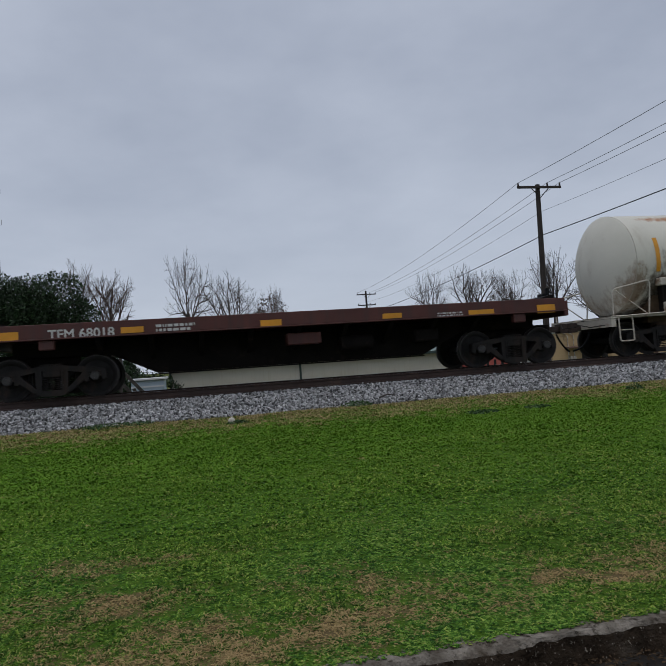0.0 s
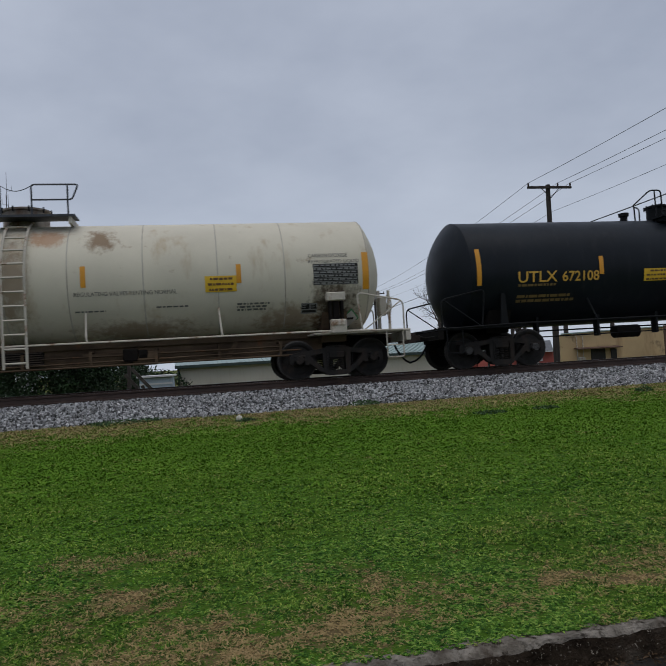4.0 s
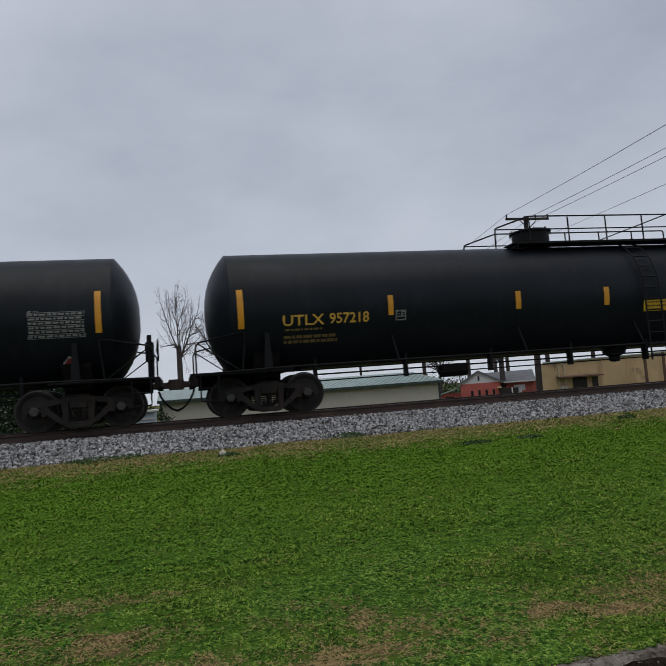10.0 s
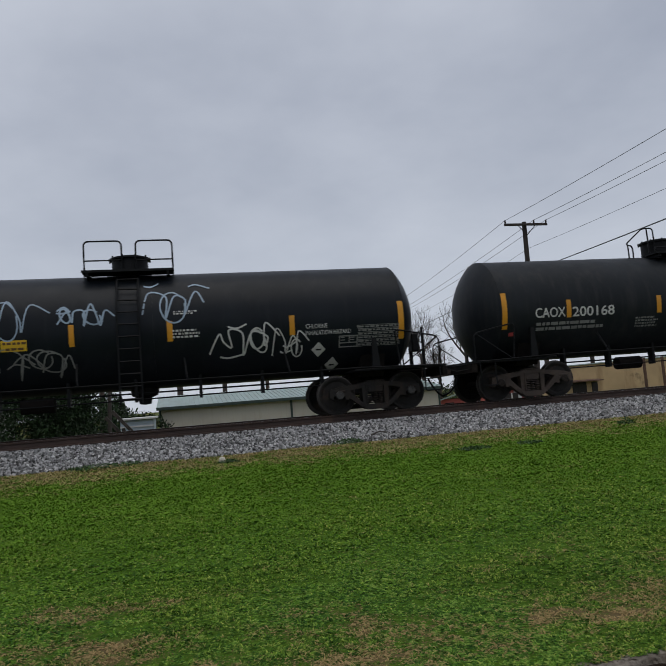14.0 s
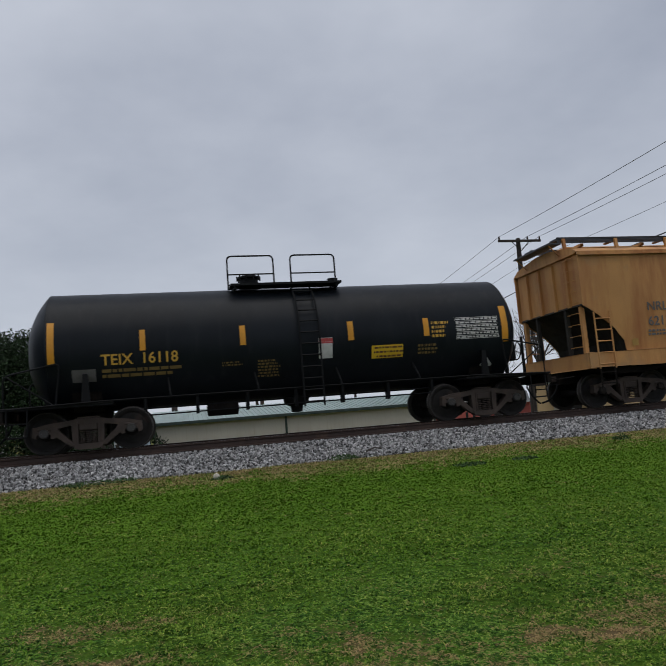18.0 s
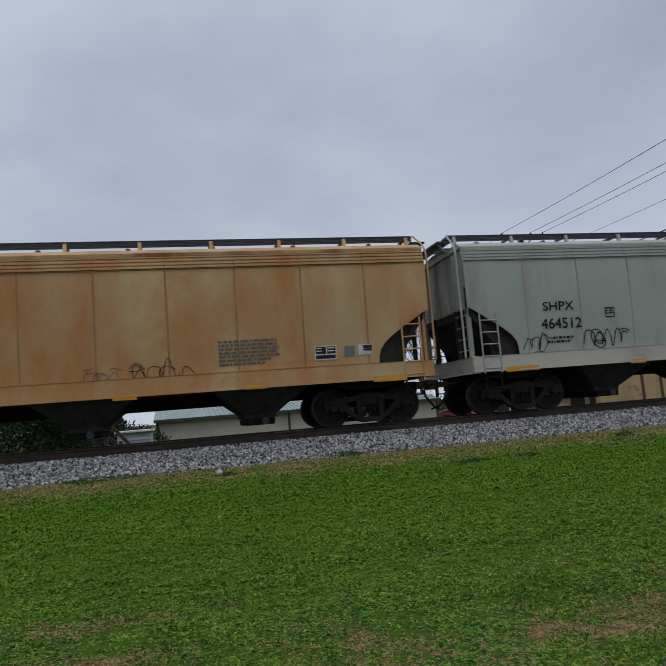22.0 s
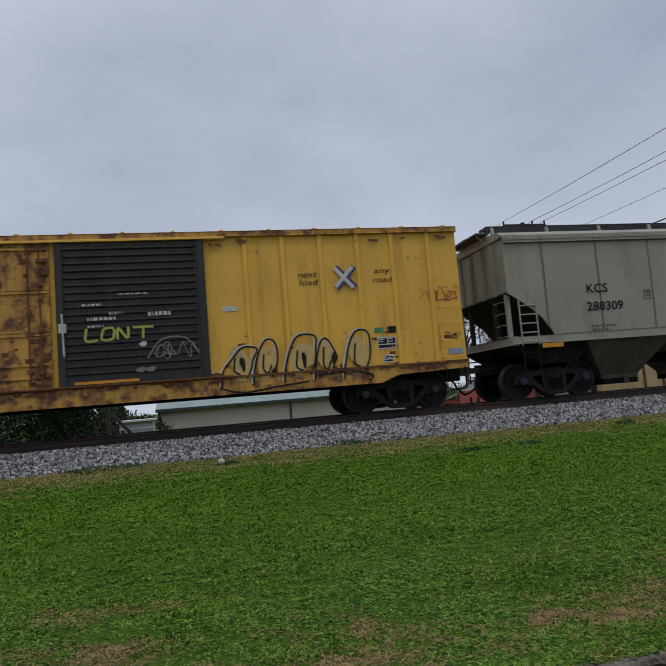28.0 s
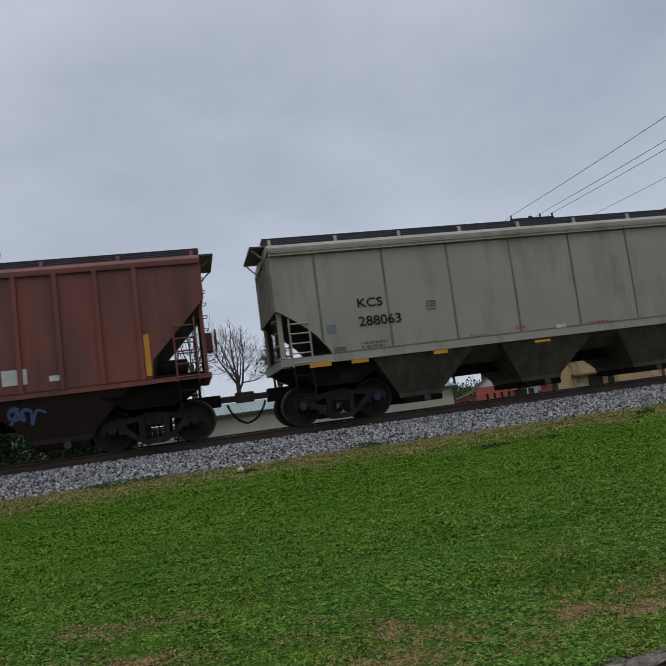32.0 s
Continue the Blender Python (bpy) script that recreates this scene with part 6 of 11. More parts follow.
def tank_car(s, half, R, zc, paint, trim, label, dome=0.0, plat=2.5, rail_kind="round", seams=(), sill=None, group="tank cars", tone="steel_dark", cap="cap_grey",
             drum=(0.0, 0.42, 0.42), lad=None, ring=0.0, walk_z=None, base_z=0.98, valve=None, end_rails=True, brake=1, stand=0.06):
    car = empty("tank_car", label, "tank car", group)
    sets = running_gear(car, half, tone, cap)
    CARS.append((car, s, sets))
    dished = trim == "trim_white"
    L, hd, bow = (half + 0.84, 0.50, 2.1) if dished else (half + 0.80, 0.52, 2.5)
    prof = [(-L - hd, 0.02)]
    for i in range(1, 9):
        a = math.pi / 2 * i / 8
        r = (R - 0.014) * math.sin(a) ** 0.86
        prof.append((-L - hd * (1 - (r / R) ** bow), r))
    prof += [(-L + 0.004, R)]
    prof += [(x, R) for x in (-L * 0.5, 0, L * 0.5)]
    prof += [(-a, r) for a, r in prof[9::-1]]
    tank = part("tank", Mesh().lathe(prof, "x", 56, (0, 0, zc)), M[paint], car, smooth=32)
    for x in (-L + 0.02, L - 0.02, *seams):
        part("seam_band", Mesh().lathe([(x - 0.013, R - 0.01), (x - 0.011, R + 0.005), (x + 0.011, R + 0.005), (x + 0.013, R - 0.01)], "x", 48, (0, 0, zc)), M["seam_pale"] if dished else M[paint], tank, smooth=40)
    if ring:
        part("reinforcing_ring", Mesh().lathe([(-ring - 0.002, R - 0.01), (-ring, R + 0.012), (ring, R + 0.012), (ring + 0.002, R - 0.01)], "x", 48, (dome, 0, zc)), M[paint], tank, smooth=40)
    ends(car, half, 1.0, base_z)
    bottom = zc - R
    # saddles and end platforms
    for sg in (-1, 1):
        x = sg * half
        sad = Mesh().prism([(-1.15, bottom + 0.42), (-0.9, 0.86), (0.9, 0.86), (1.15, bottom + 0.42), (0.7, bottom + 0.1), (0, bottom + 0.02), (-0.7, bottom + 0.1)], x - 0.3, x + 0.3, "yz")
        part("saddle", sad, M["dirty_dark"] if trim != "trim_white" else M["sill_rust"], car)
        out = half + 1.75
        for y0, y1 in ((-1.42, -0.25), (0.25, 1.42)):
            part("end_platform", Mesh().box(sg * (half - 0.55), sg * out, y0, y1, base_z, base_z + 0.05, 0.01), M[trim], car)
        part("end_beam", Mesh().box(sg * (out - 0.12), sg * out, -1.42, 1.42, base_z - 0.22, base_z - 0.003, 0.01), M[trim if trim == "trim_white" else "dirty_dark"], car)
        if trim == "trim_white":
            bx = part("valve_box", Mesh().box(x - 0.22, x + 0.22, -1.42, -1.2, zc - 0.72, zc - 0.52, 0.02), M[trim], car)
            for a in (-0.14, 0.14):
                part("valve_strut", Mesh().box(x + a - 0.03, x + a + 0.03, -1.40, -1.22, base_z + 0.05, zc - 0.723, 0.01), M["dirty_dark"], bx)
        pad = Mesh().prism([(x - 0.10, base_z + 0.05), (x + 0.10, base_z + 0.05), (x + 0.05, zc - R * 0.42), (x - 0.05, zc - R * 0.42)], -1.36, -1.30)
        part("jacking_bracket", pad, M["dirty_dark"] if dished else M[trim], car)
        if dished:
            part("valve_foot", Mesh().box(x - 0.18, x + 0.20, -1.52, -1.40, base_z + 0.02, base_z + 0.34, 0.02).box(x - 0.12, x + 0.14, -1.55, -1.521, base_z + 0.20, base_z + 0.30, 0.01), M[trim], car)
        if end_rails:
            zt = base_z + 0.95
            for y in (-1.38, 1.38):
                g = Mesh()
                g.tube(bent([(sg * (half + 0.6), y, base_z + 0.04), (sg * (half + 0.5), y, zt), (sg * (half + 1.62), y * 0.98, zt - 0.22), (sg * (half + 1.62), y * 0.98, base_z + 0.04)], 0.14), 0.02, 6)
                rl = part("end_railing", g, M[trim], car, smooth=60)
                part("railing_brace", Mesh().tube([(sg * (half + 1.55), y, zt - 0.24), (sg * (half + 0.62), y, base_z + 0.05)], 0.016, 5), M[trim], rl)
        st = Mesh()
        a0, a1 = sg * (half + 1.15), sg * (half + 1.55)
        st.tube(bent([(a0, -1.44, base_z), (a0, -1.46, 0.42), (a1, -1.46, 0.42), (a1, -1.44, base_z)], 0.05), 0.018, 5)
        st.tube([(a0, -1.45, 0.7), (a1, -1.45, 0.7)], 0.014, 5)
        part("sill_step", st, M[trim], car, smooth=60)
    if brake:
        xb = brake * (half + 1.5)
        part("brake_mast", Mesh().box(xb - 0.04, xb + 0.04, 0.3, 0.4, base_z, base_z + 1.15, 0.01), M[trim], car)
        part("grab_post", Mesh().box(xb - 0.03, xb + 0.03, -0.62, -0.55, base_z, base_z + 1.05, 0.01), M[trim], car)
        post_wheel(car, xb, 0.1, base_z + 0.75, M[trim])
    # side grab rail with stanchions
    wz = walk_z or base_z + 0.08
    for y in (-1.46, 1.46):
        r = part("side_rail", Mesh().tube([(-half - 1.55, y, base_z + 0.03), (-half + 0.4, y, wz), (half - 0.4, y, wz), (half + 1.55, y, base_z + 0.03)], 0.022, 6), M[trim], car, smooth=60)
        n = 4
        for i in range(n):
            x = -half * 0.62 + half * 1.24 * i / (n - 1)
            zt = zc - R * 0.55
            part("stanchion", Mesh().tube([(x, y, wz), (x - 0.02, y * 0.99, wz + 0.12), (x - 0.05, math.copysign(math.sqrt(R * R - (zt - zc) ** 2), y), zt)], 0.024, 5), M[trim], r)
    if sill:
        part("centre_sill", Mesh().prism([(-0.46, 0.63), (0.46, 0.63), (0.46, 0.66), (0.38, 0.66), (0.38, 1.0), (0.46, 1.0), (0.46, 1.03), (0.36, 1.03), (0.36, bottom + 0.06), (-0.36, bottom + 0.06), (-0.36, 1.03), (-0.46, 1.03), (-0.46, 1.0), (-0.38, 1.0), (-0.38, 0.66), (-0.46, 0.66)], -half + 0.2, half - 0.2, "yz"), M[sill], car)
        for x in [-half + 1.3 + (2 * half - 2.6) * i / 8 for i in range(9)]:
            part("pipe_hanger", Mesh().box(x - 0.03, x + 0.03, -0.92, -0.39, 0.90, 0.93).box(x - 0.03, x + 0.03, -0.95, -0.92, 0.60, 0.93), M[sill], car)
        rig = part("brake_rigging", Mesh().box(-0.9, 0.35, -0.80, -0.42, 0.68, 0.98, 0.02), M["dirty_dark"], car, "grimy brake rigging under the ladder")
        for i in range(6):
            part("rigging_bar", Mesh().box(-0.95, 0.40, -0.84, -0.805, 0.70 + i * 0.05, 0.718 + i * 0.05), M["steel_brown"], rig)
        part("slack_lever", Mesh().bar((1.2, 0.86), (half - 2.4, 0.80), 0.05, -0.70, -0.66).bar((half - 2.5, 0.62), (half - 2.3, 0.98), 0.09, -0.74, -0.66), M["sill_rust"], car)
        part("control_valve", Mesh().box(2.1, 2.42, -0.95, -0.62, 0.66, 0.95, 0.03).lathe([(2.42, 0.02), (2.44, 0.11), (2.62, 0.11), (2.64, 0.03)], "x", 12, (0, -0.8, 0.80)), M["dirty_dark"], car)
        pip = Mesh()
        pip.tube([(-half + 0.6, -0.75, 0.80), (half - 0.6, -0.75, 0.82)], 0.022, 5).tube([(-half * 0.2, -0.9, 0.66), (half - 0.8, -0.9, 0.72)], 0.02, 5).tube([(-half + 0.5, -0.93, 0.58), (half - 0.9, -0.93, 0.60)], 0.024, 5)
        part("brake_pipe", pip, M[sill], car)
        cyl = Mesh().lathe([(0.2, 0.03), (0.22, 0.16), (0.75, 0.16), (0.78, 0.05)], "x", 14, (half * 0.3, -0.72, 0.72))
        part("air_reservoir", cyl, M[sill], car, smooth=40)
    else:
        pip = Mesh()
        pip.tube([(-half + 0.7, -0.6, 0.86), (half - 0.7, -0.6, 0.86)], 0.02, 5).tube([(-half + 0.7, -0.72, 0.70), (half - 0.7, -0.72, 0.74)], 0.016, 5)
        for i in range(7):
            x = -half + 1.2 + (2 * half - 2.4) * i / 6
            pip.box(x - 0.035, x + 0.035, -0.76, -0.56, 0.66, bottom + 0.3)
        part("brake_pipe", pip, M[trim if trim != "trim_white" else "sill_rust"], car)
        part("bottom_outlet", Mesh().lathe([(bottom + 0.05, 0.34), (bottom - 0.14, 0.30), (bottom - 0.2, 0.16), (bottom - 0.34, 0.14), (bottom - 0.36, 0.02)], "z", 14, (dome + 0.2, 0, 0)), M[trim], car, smooth=40)
        part("air_reservoir", Mesh().lathe([(0.0, 0.03), (0.02, 0.17), (0.72, 0.17), (0.75, 0.05)], "x", 14, (-half * 0.45, -0.5, 0.74)), M["dirty_dark"], car, smooth=40)
    # ladder up the side to the dome platform
    lx = dome if lad is None else lad
    zt = zc + R + (stand if dished else -0.05)

    def side(z):
        d = (z - zc) / (R + 0.10)
        if d < 0:
            return -max(1.46, R + 0.10)
        return -(R + 0.10) * math.sqrt(max(0.05, 1 - min(d, 0.97) ** 2))
    ladder(car, "ladder", lx, 0.46, 0, 0.62, zt - 0.02, 11, M[trim], 0.025 if dished else 0.019, side)
    # platform
    p0, p1 = dome - plat / 2, dome + plat / 2
    for y0, y1 in ((-0.98, -0.42), (0.42, 0.98)):
        slab = part("platform", Mesh().box(p0, p1, y0, y1, zt, zt + 0.032), M["grating"] if dished else M[trim], car)
        part("toe_board", Mesh().box(p0, p1, y0 - 0.014, y0 - 0.002, zt - 0.012, zt + 0.04), M["grating"] if dished else M[trim], slab)
    for x in (p0 + 0.12, p1 - 0.12):
        part("platform_bearer", Mesh().box(x - 0.03, x + 0.03, -0.96, 0.96, zt - (0.16 if dished else 0.09), zt - 0.001), M[trim], car)
    dx, dr, dh = drum
    dh += 0.0 if dished else 0.10
    dm = Mesh().lathe([(zc + R - 0.1, dr), (zt + dh, dr), (zt + dh + 0.02, dr + 0.05), (zt + dh + 0.06, dr + 0.05), (zt + dh + 0.10, dr * 0.8), (zt + dh + 0.11, 0.02)], "z", 22, (dome + dx, 0, 0))
    dd = part("manway", dm, M[trim if trim != "trim_white" else "dome_rust"], car, smooth=35)
    for k in range(10):
        a = 2 * math.pi * k / 10
        b = part("bolt", BOLT, M["trim_black"], dd)
        b.location = (dome + dx + (dr + 0.045) * math.cos(a), (dr + 0.045) * math.sin(a), zt + dh)
    if valve is not None:
        part("vent_valve", Mesh().lathe([(zc + R - 0.05, 0.10), (zc + R + 0.14, 0.10), (zc + R + 0.15, 0.14), (zc + R + 0.24, 0.14), (zc + R + 0.25, 0.05)], "z", 12, (valve, 0, 0)), M[trim], car, smooth=40)
    zr = zt + (0.72 if dished or rail_kind == "flared" else 0.84)
    zm = zt + 0.38
    rr = 0.021
    gap0, gap1 = lx - 0.32, lx + 0.32
    rail_mat = M["grating"] if trim == "trim_white" else M[trim]
    for y in ({"round": (-0.4,), "hoop": (-0.4,), "flared": (-0.92,)}.get(rail_kind, (-0.96, 0.96))):
        if rail_kind == "flared":
            for sg, a, b in ((-1, gap0, p0), (1, gap1, p1)):
                g = Mesh()
                g.tube(bent([(a, y, zt), (a, y, zr), (b + sg * 0.08, y, zr), (b - sg * 0.06, y, zm), (a, y, zm)], 0.07), rr, 6)
                rl = part("platform_railing", g, rail_mat, car, smooth=60)
                part("railing_post", Mesh().tube([(b - sg * 0.15, y, zt), (b - sg * 0.15, y, zr)], rr, 5), rail_mat, rl)
            ch = [(gap0 + (gap1 - gap0) * k / 6, y, zr - 0.12 * math.sin(math.pi * k / 6) - 0.03) for k in range(7)]
            part("safety_chain", Mesh().tube(ch, 0.010, 4), rail_mat, car)
        elif rail_kind == "long":
            g = Mesh()
            zr, zm = zt + 0.72, zt + 0.40
            g.tube(bent([(p0 - 0.5, y, zt), (p0 - 0.5, y, zm), (p0 + 0.5, y, zr), (p1, y, zr), (p1, y, zt)], 0.08), rr, 6)
            rl = part("platform_railing", g, rail_mat, car, smooth=60)
            part("mid_rail", Mesh().tube([(p0 - 0.5, y, zm - 0.03), (p1, y, zm - 0.03)], rr * 0.8, 5), rail_mat, rl)
            n = max(3, int(plat / 1.1))
            for i in range(n):
                x = p0 + 0.5 + (plat - 0.5) * i / n
                part("railing_post", Mesh().tube([(x, y, zt), (x, y, zr)], rr, 5), rail_mat, rl)
        elif rail_kind == "hoop":
            for a, b in ((p0, p0 + plat * 0.42), (p1 - plat * 0.42, p1)):
                g = Mesh().tube(bent([(a, y, zt), (a, y, zr), (b, y, zr), (b, y, zt)], 0.12), rr, 6)
                rl = part("platform_railing", g, rail_mat, car, smooth=60)
                part("mid_rail", Mesh().tube([(a, y, zm), (b, y, zm)], rr * 0.85, 5), rail_mat, rl)
                part("toe_rail", Mesh().tube([(a, y, zt + 0.12), (b, y, zt + 0.12)], rr * 0.85, 5), rail_mat, rl)
        else:
            g = Mesh()
            g.tube(bent([(p0 - 0.30, y, zt - 0.12), (p0 - 0.30, y, zm - 0.04), (p0 - 0.52, y, zm), (p0 + 0.08, y, zr), (p0 + 0.42, y, zr), (p0 + 0.44, y, zt)], 0.10), rr, 6)
            rl = part("platform_railing", g, rail_mat, car, smooth=60)
            part("railing_post", Mesh().tube([(p0 + 0.24, y, zt), (p0 + 0.22, y, zr)], rr, 5), rail_mat, rl)
            part("railing_post", Mesh().tube([(p0 - 0.44, y, zt - 0.12), (p0 - 0.45, y, zm)], rr, 5), rail_mat, rl)
            g = Mesh().tube(bent([(gap1, y, zt), (gap1, y, zr), (p1 - 0.02, y, zr), (p1 - 0.03, y, zr - 0.04), (gap1 + 0.25, y, zm)], 0.08), rr, 6)
            rl = part("platform_railing", g, rail_mat, car, smooth=60)
            part("railing_post", Mesh().tube([(p1 - 0.18, y, zt), (p1 - 0.2, y, zr)], rr, 5), rail_mat, rl)
            part("grab_rail", Mesh().tube(bent([(p0 + 0.25, y - 0.2, zt), (p0 + 0.25, y - 0.2, zt + 0.24), (p0 + 0.85, y - 0.2, zt + 0.24), (p0 + 0.85, y - 0.2, zt)], 0.06), rr * 0.8, 5), rail_mat, car, smooth=60)
    return car, on_tank(R, zc)


def on_head(half, R, zc, dished=False):
    """Places marks on a tank's end towards -x: u runs from the far side to the near side."""
    L, hd, bow = (half + 0.84, 0.50, 2.1) if dished else (half + 0.80, 0.52, 2.5)

    def surf(u, z, lift=0.01):
        q = min(0.99, math.hypot(u, z - zc) / R)
        d = hd * (1 - q ** bow)
        return (-L - d - lift - 0.012, -u, z)
    return surf


def head_marks(car, half, R, zc, text, ink, small, dished=False, seed=1):
    """A car's mark and rows of small writing on its end."""
    f = on_head(half, R, zc, dished)
    if text:
        letters(car, text, -0.72, zc + 0.22, 1.45, 0.20, ink, f, bold=0.012)
    stencil(car, -0.30, zc + 0.12, 0.75, 0.20, 2, small, f, seed)
    stencil(car, -0.05, zc - 0.35, 0.6, 0.42, 4, small, f, seed + 1)


# ---- covered hopper cars ----
def hopper_car(s, half, paint, label, over=1.5, eave=3.90, top=4.36, board=4.62, sill_top=1.42, sill_bot=1.04, bays=4, wy=1.58, bulge=0.05, cut="round",
               seam_x=(), lines=2, group="covered hopper cars", tone="steel_dark", posts=False, sill_paint=None, board_mat="grating", brackets=9, cap="steel_dark", bay_low=0.19, bay="hopper_grime_shade", groove=0.10, bay_top=1.12, tuck=0.10, bay_bot=0.36, fascia=0.15, inset=2.6, reach=1.0):
    car = empty("covered_hopper_car", label, "hopper car", group)
    sets = running_gear(car, half, tone, cap)
    CARS.append((car, s, sets))
    ends(car, half, over)
    xe = half + over
    paintm = M[paint]
    seam_mat = M["seam_rust" if paint in ("orange", "orange_red", "tan") else "seam_maroon" if paint == "maroon" else "seam_grey"]

    seam_w = 0.030 if paint == "grey_kcs" else 0.022
    if paint == "grey_kcs":
        seam_mat = M["seam_kcs"]
    if paint == "silver":
        seam_mat = paintm

    def yy(z):
        t = (z - sill_top) / (eave - sill_top)
        t = max(0.0, min(1.0, t))
        return wy + bulge - tuck * (1 - t) ** 2.6 - (0.10 * (t - 0.88) / 0.12 if cut == "round" and t > 0.88 else 0)

    def low(d):
        """Lower edge of the side sheet, d metres from the car's end."""
        if cut == "round":
            keys = [(0, 2.64), (0.15, 2.57), (0.45, 2.38), (0.92, 2.08), (1.14, 1.90), (1.26, 1.74), (1.30, 1.58), (1.315, sill_top)]
        elif cut == "kcs":
            keys = [(0, 2.66), (0.15, 2.58), (0.45, 2.38), (0.78, 2.12), (0.92, 1.98), (1.0, 1.86), (1.14, 1.70), (1.2, sill_top)]
        else:
            keys = [(0, 3.12), (0.45, 2.65), (1.0, 2.08), (1.2, 1.88), (1.21, sill_top)]
        d /= reach
        for (a, za), (b, zb) in zip(keys, keys[1:]):
            if d <= b:
                return za + (zb - za) * (d - a) / max(1e-6, b - a)
        return sill_top
    ds = [0, 0.15, 0.30, 0.42, 0.45, 0.62, 0.78, 0.92, 1.0, 1.14, 1.2, 1.26, 1.295, 1.31, 1.315, 1.36, 1.365, 1.62, 1.635]
    xs = sorted(set([-xe + d * reach for d in ds] + [xe - d * reach for d in ds] + [-xe + 1.9 + (2 * xe - 3.8) * i / 16 for i in range(17)]))
    nr = 10
    for sg, nm in ((-1, "side_sheet"), (1, "side_sheet")):
        v, f = [], []
        for x in xs:
            zb = low(min(x + xe, xe - x))
            for i in range(nr + 1):
                z = zb + (eave - zb) * i / nr
                v.append((x, sg * yy(z), z))
        n = nr + 1
        for a in range(len(xs) - 1):
            for i in range(nr):
                f.append((a * n + i, (a + 1) * n + i, (a + 1) * n + i + 1, a * n + i + 1))
        k = len(v)
        v += [(x, y - sg * 0.02, z) for x, y, z in v]
        f += [tuple(j + k for j in q[::-1]) for q in f]
        for a in range(len(xs) - 1):
            f.append((a * n, a * n + k, (a + 1) * n + k, (a + 1) * n))
        f += [(i, i + 1, i + 1 + k, i + k) for i in range(nr)] + [((len(xs) - 1) * n + i + 1, (len(xs) - 1) * n + i, (len(xs) - 1) * n + i + k, (len(xs) - 1) * n + i + 1 + k) for i in range(nr)]
        sh = part(nm, Mesh().add(v, f), paintm, car, smooth=30)
        for x in seam_x:
            zb = low(min(x + xe, xe - x))
            if posts:
                m = Mesh()
                for i in range(8):
                    z0, z1 = zb + (eave - zb) * i / 8, zb + (eave - zb) * (i + 1) / 8
                    m.box(x - 0.045, x + 0.045, sg * yy(z0), sg * (yy(z0) + 0.075), z0, z1)
                part("side_post", m, paintm, sh)
            else:
                m = Mesh()
                zs = [zb + (eave - zb) * i / 8 for i in range(9)]
                m.add([(x + a, sg * (yy(z) + b), z) for z in zs for a, b in ((-seam_w, 0.0005), (0, 0.014), (seam_w, 0.0005))],
                      [(3 * i + j, 3 * i + j + 1, 3 * i + j + 4, 3 * i + j + 3) for i in range(8) for j in (0, 1)])
                part("weld_seam", m, seam_mat, sh)
    # eave band with grooves and roof
    for sg in (-1, 1):
        ye = yy(eave)
        part("top_chord", Mesh().box(-xe, xe, sg * ye - 0.03, sg * ye + 0.03, eave, eave + 0.10, 0.012), M["chord_rust"] if paint in ("tan", "orange_red") else paintm, car)
        for i in range(lines):
            z = eave - 0.01 - groove * i
            part("roof_flange", Mesh().box(-xe + 0.02, xe - 0.02, sg * (yy(z) + 0.002), sg * (yy(z) + ((0.085 if cut == "kcs" else 0.05) if i == lines - 1 else 0.03)), z - 0.015, z + 0.012), paintm, car)
        # dark strip draws the shadow line below the lowest flange
        z = eave - 0.04 - groove * (lines - 1)
        part("flange_shadow_strip", Mesh().box(-xe + 0.03, xe - 0.03, sg * yy(z), sg * (yy(z) + 0.008), z - 0.012, z + 0.012), seam_mat, car)
        z = sill_top + 0.012
        part("sill_joint", Mesh().box(-xe + 1.4, xe - 1.4, sg * (yy(z) - 0.01), sg * (yy(z) + 0.01), z - 0.008, z + 0.014), seam_mat, car)
    ye = yy(eave)
    prof = [(-ye, eave + 0.09), (-ye * 0.86, eave + 0.22), (-ye * 0.55, top - 0.08), (-0.3, top), (0.3, top), (ye * 0.55, top - 0.08), (ye * 0.86, eave + 0.22), (ye, eave + 0.09), (ye * 0.9, eave + 0.05), (-ye * 0.9, eave + 0.05)]
    part("roof", Mesh().prism(prof, -xe, xe, "yz"), paintm, car, smooth=30)
    # running board on brackets
    for y0 in (-0.86, 0.50):
        rb = part("running_board", Mesh().box(-xe - 0.02, xe + 0.02, y0, y0 + 0.36, board - 0.05, board), M[board_mat], car, "galvanised roof running board")
        n = 4
        for i in range(n):
            z = board - fascia + fascia * i / n
            part("board_rail", Mesh().box(-xe - 0.02, xe + 0.02, y0 - 0.014, y0 + 0.006, z + 0.006, z + fascia / n - 0.004), M[board_mat], rb)
        part("board_edge", Mesh().box(-xe - 0.02, xe + 0.02, y0 - 0.022, y0 + 0.01, board + 0.001, board + 0.018), M["cap_grey"], rb)
    for i in range(brackets):
        x = -xe + 0.15 + (2 * xe - 0.3) * i / (brackets - 1)
        b = Mesh().prism([(-0.98, eave + 0.22), (-0.90, eave + 0.24), (-0.84, board - 0.03), (-0.92, board - 0.03)], x - 0.04, x + 0.04, "yz").box(x - 0.04, x + 0.04, -0.86, -0.42, board - 0.10, board - 0.055)
        part("bracket", b, paintm, rb)
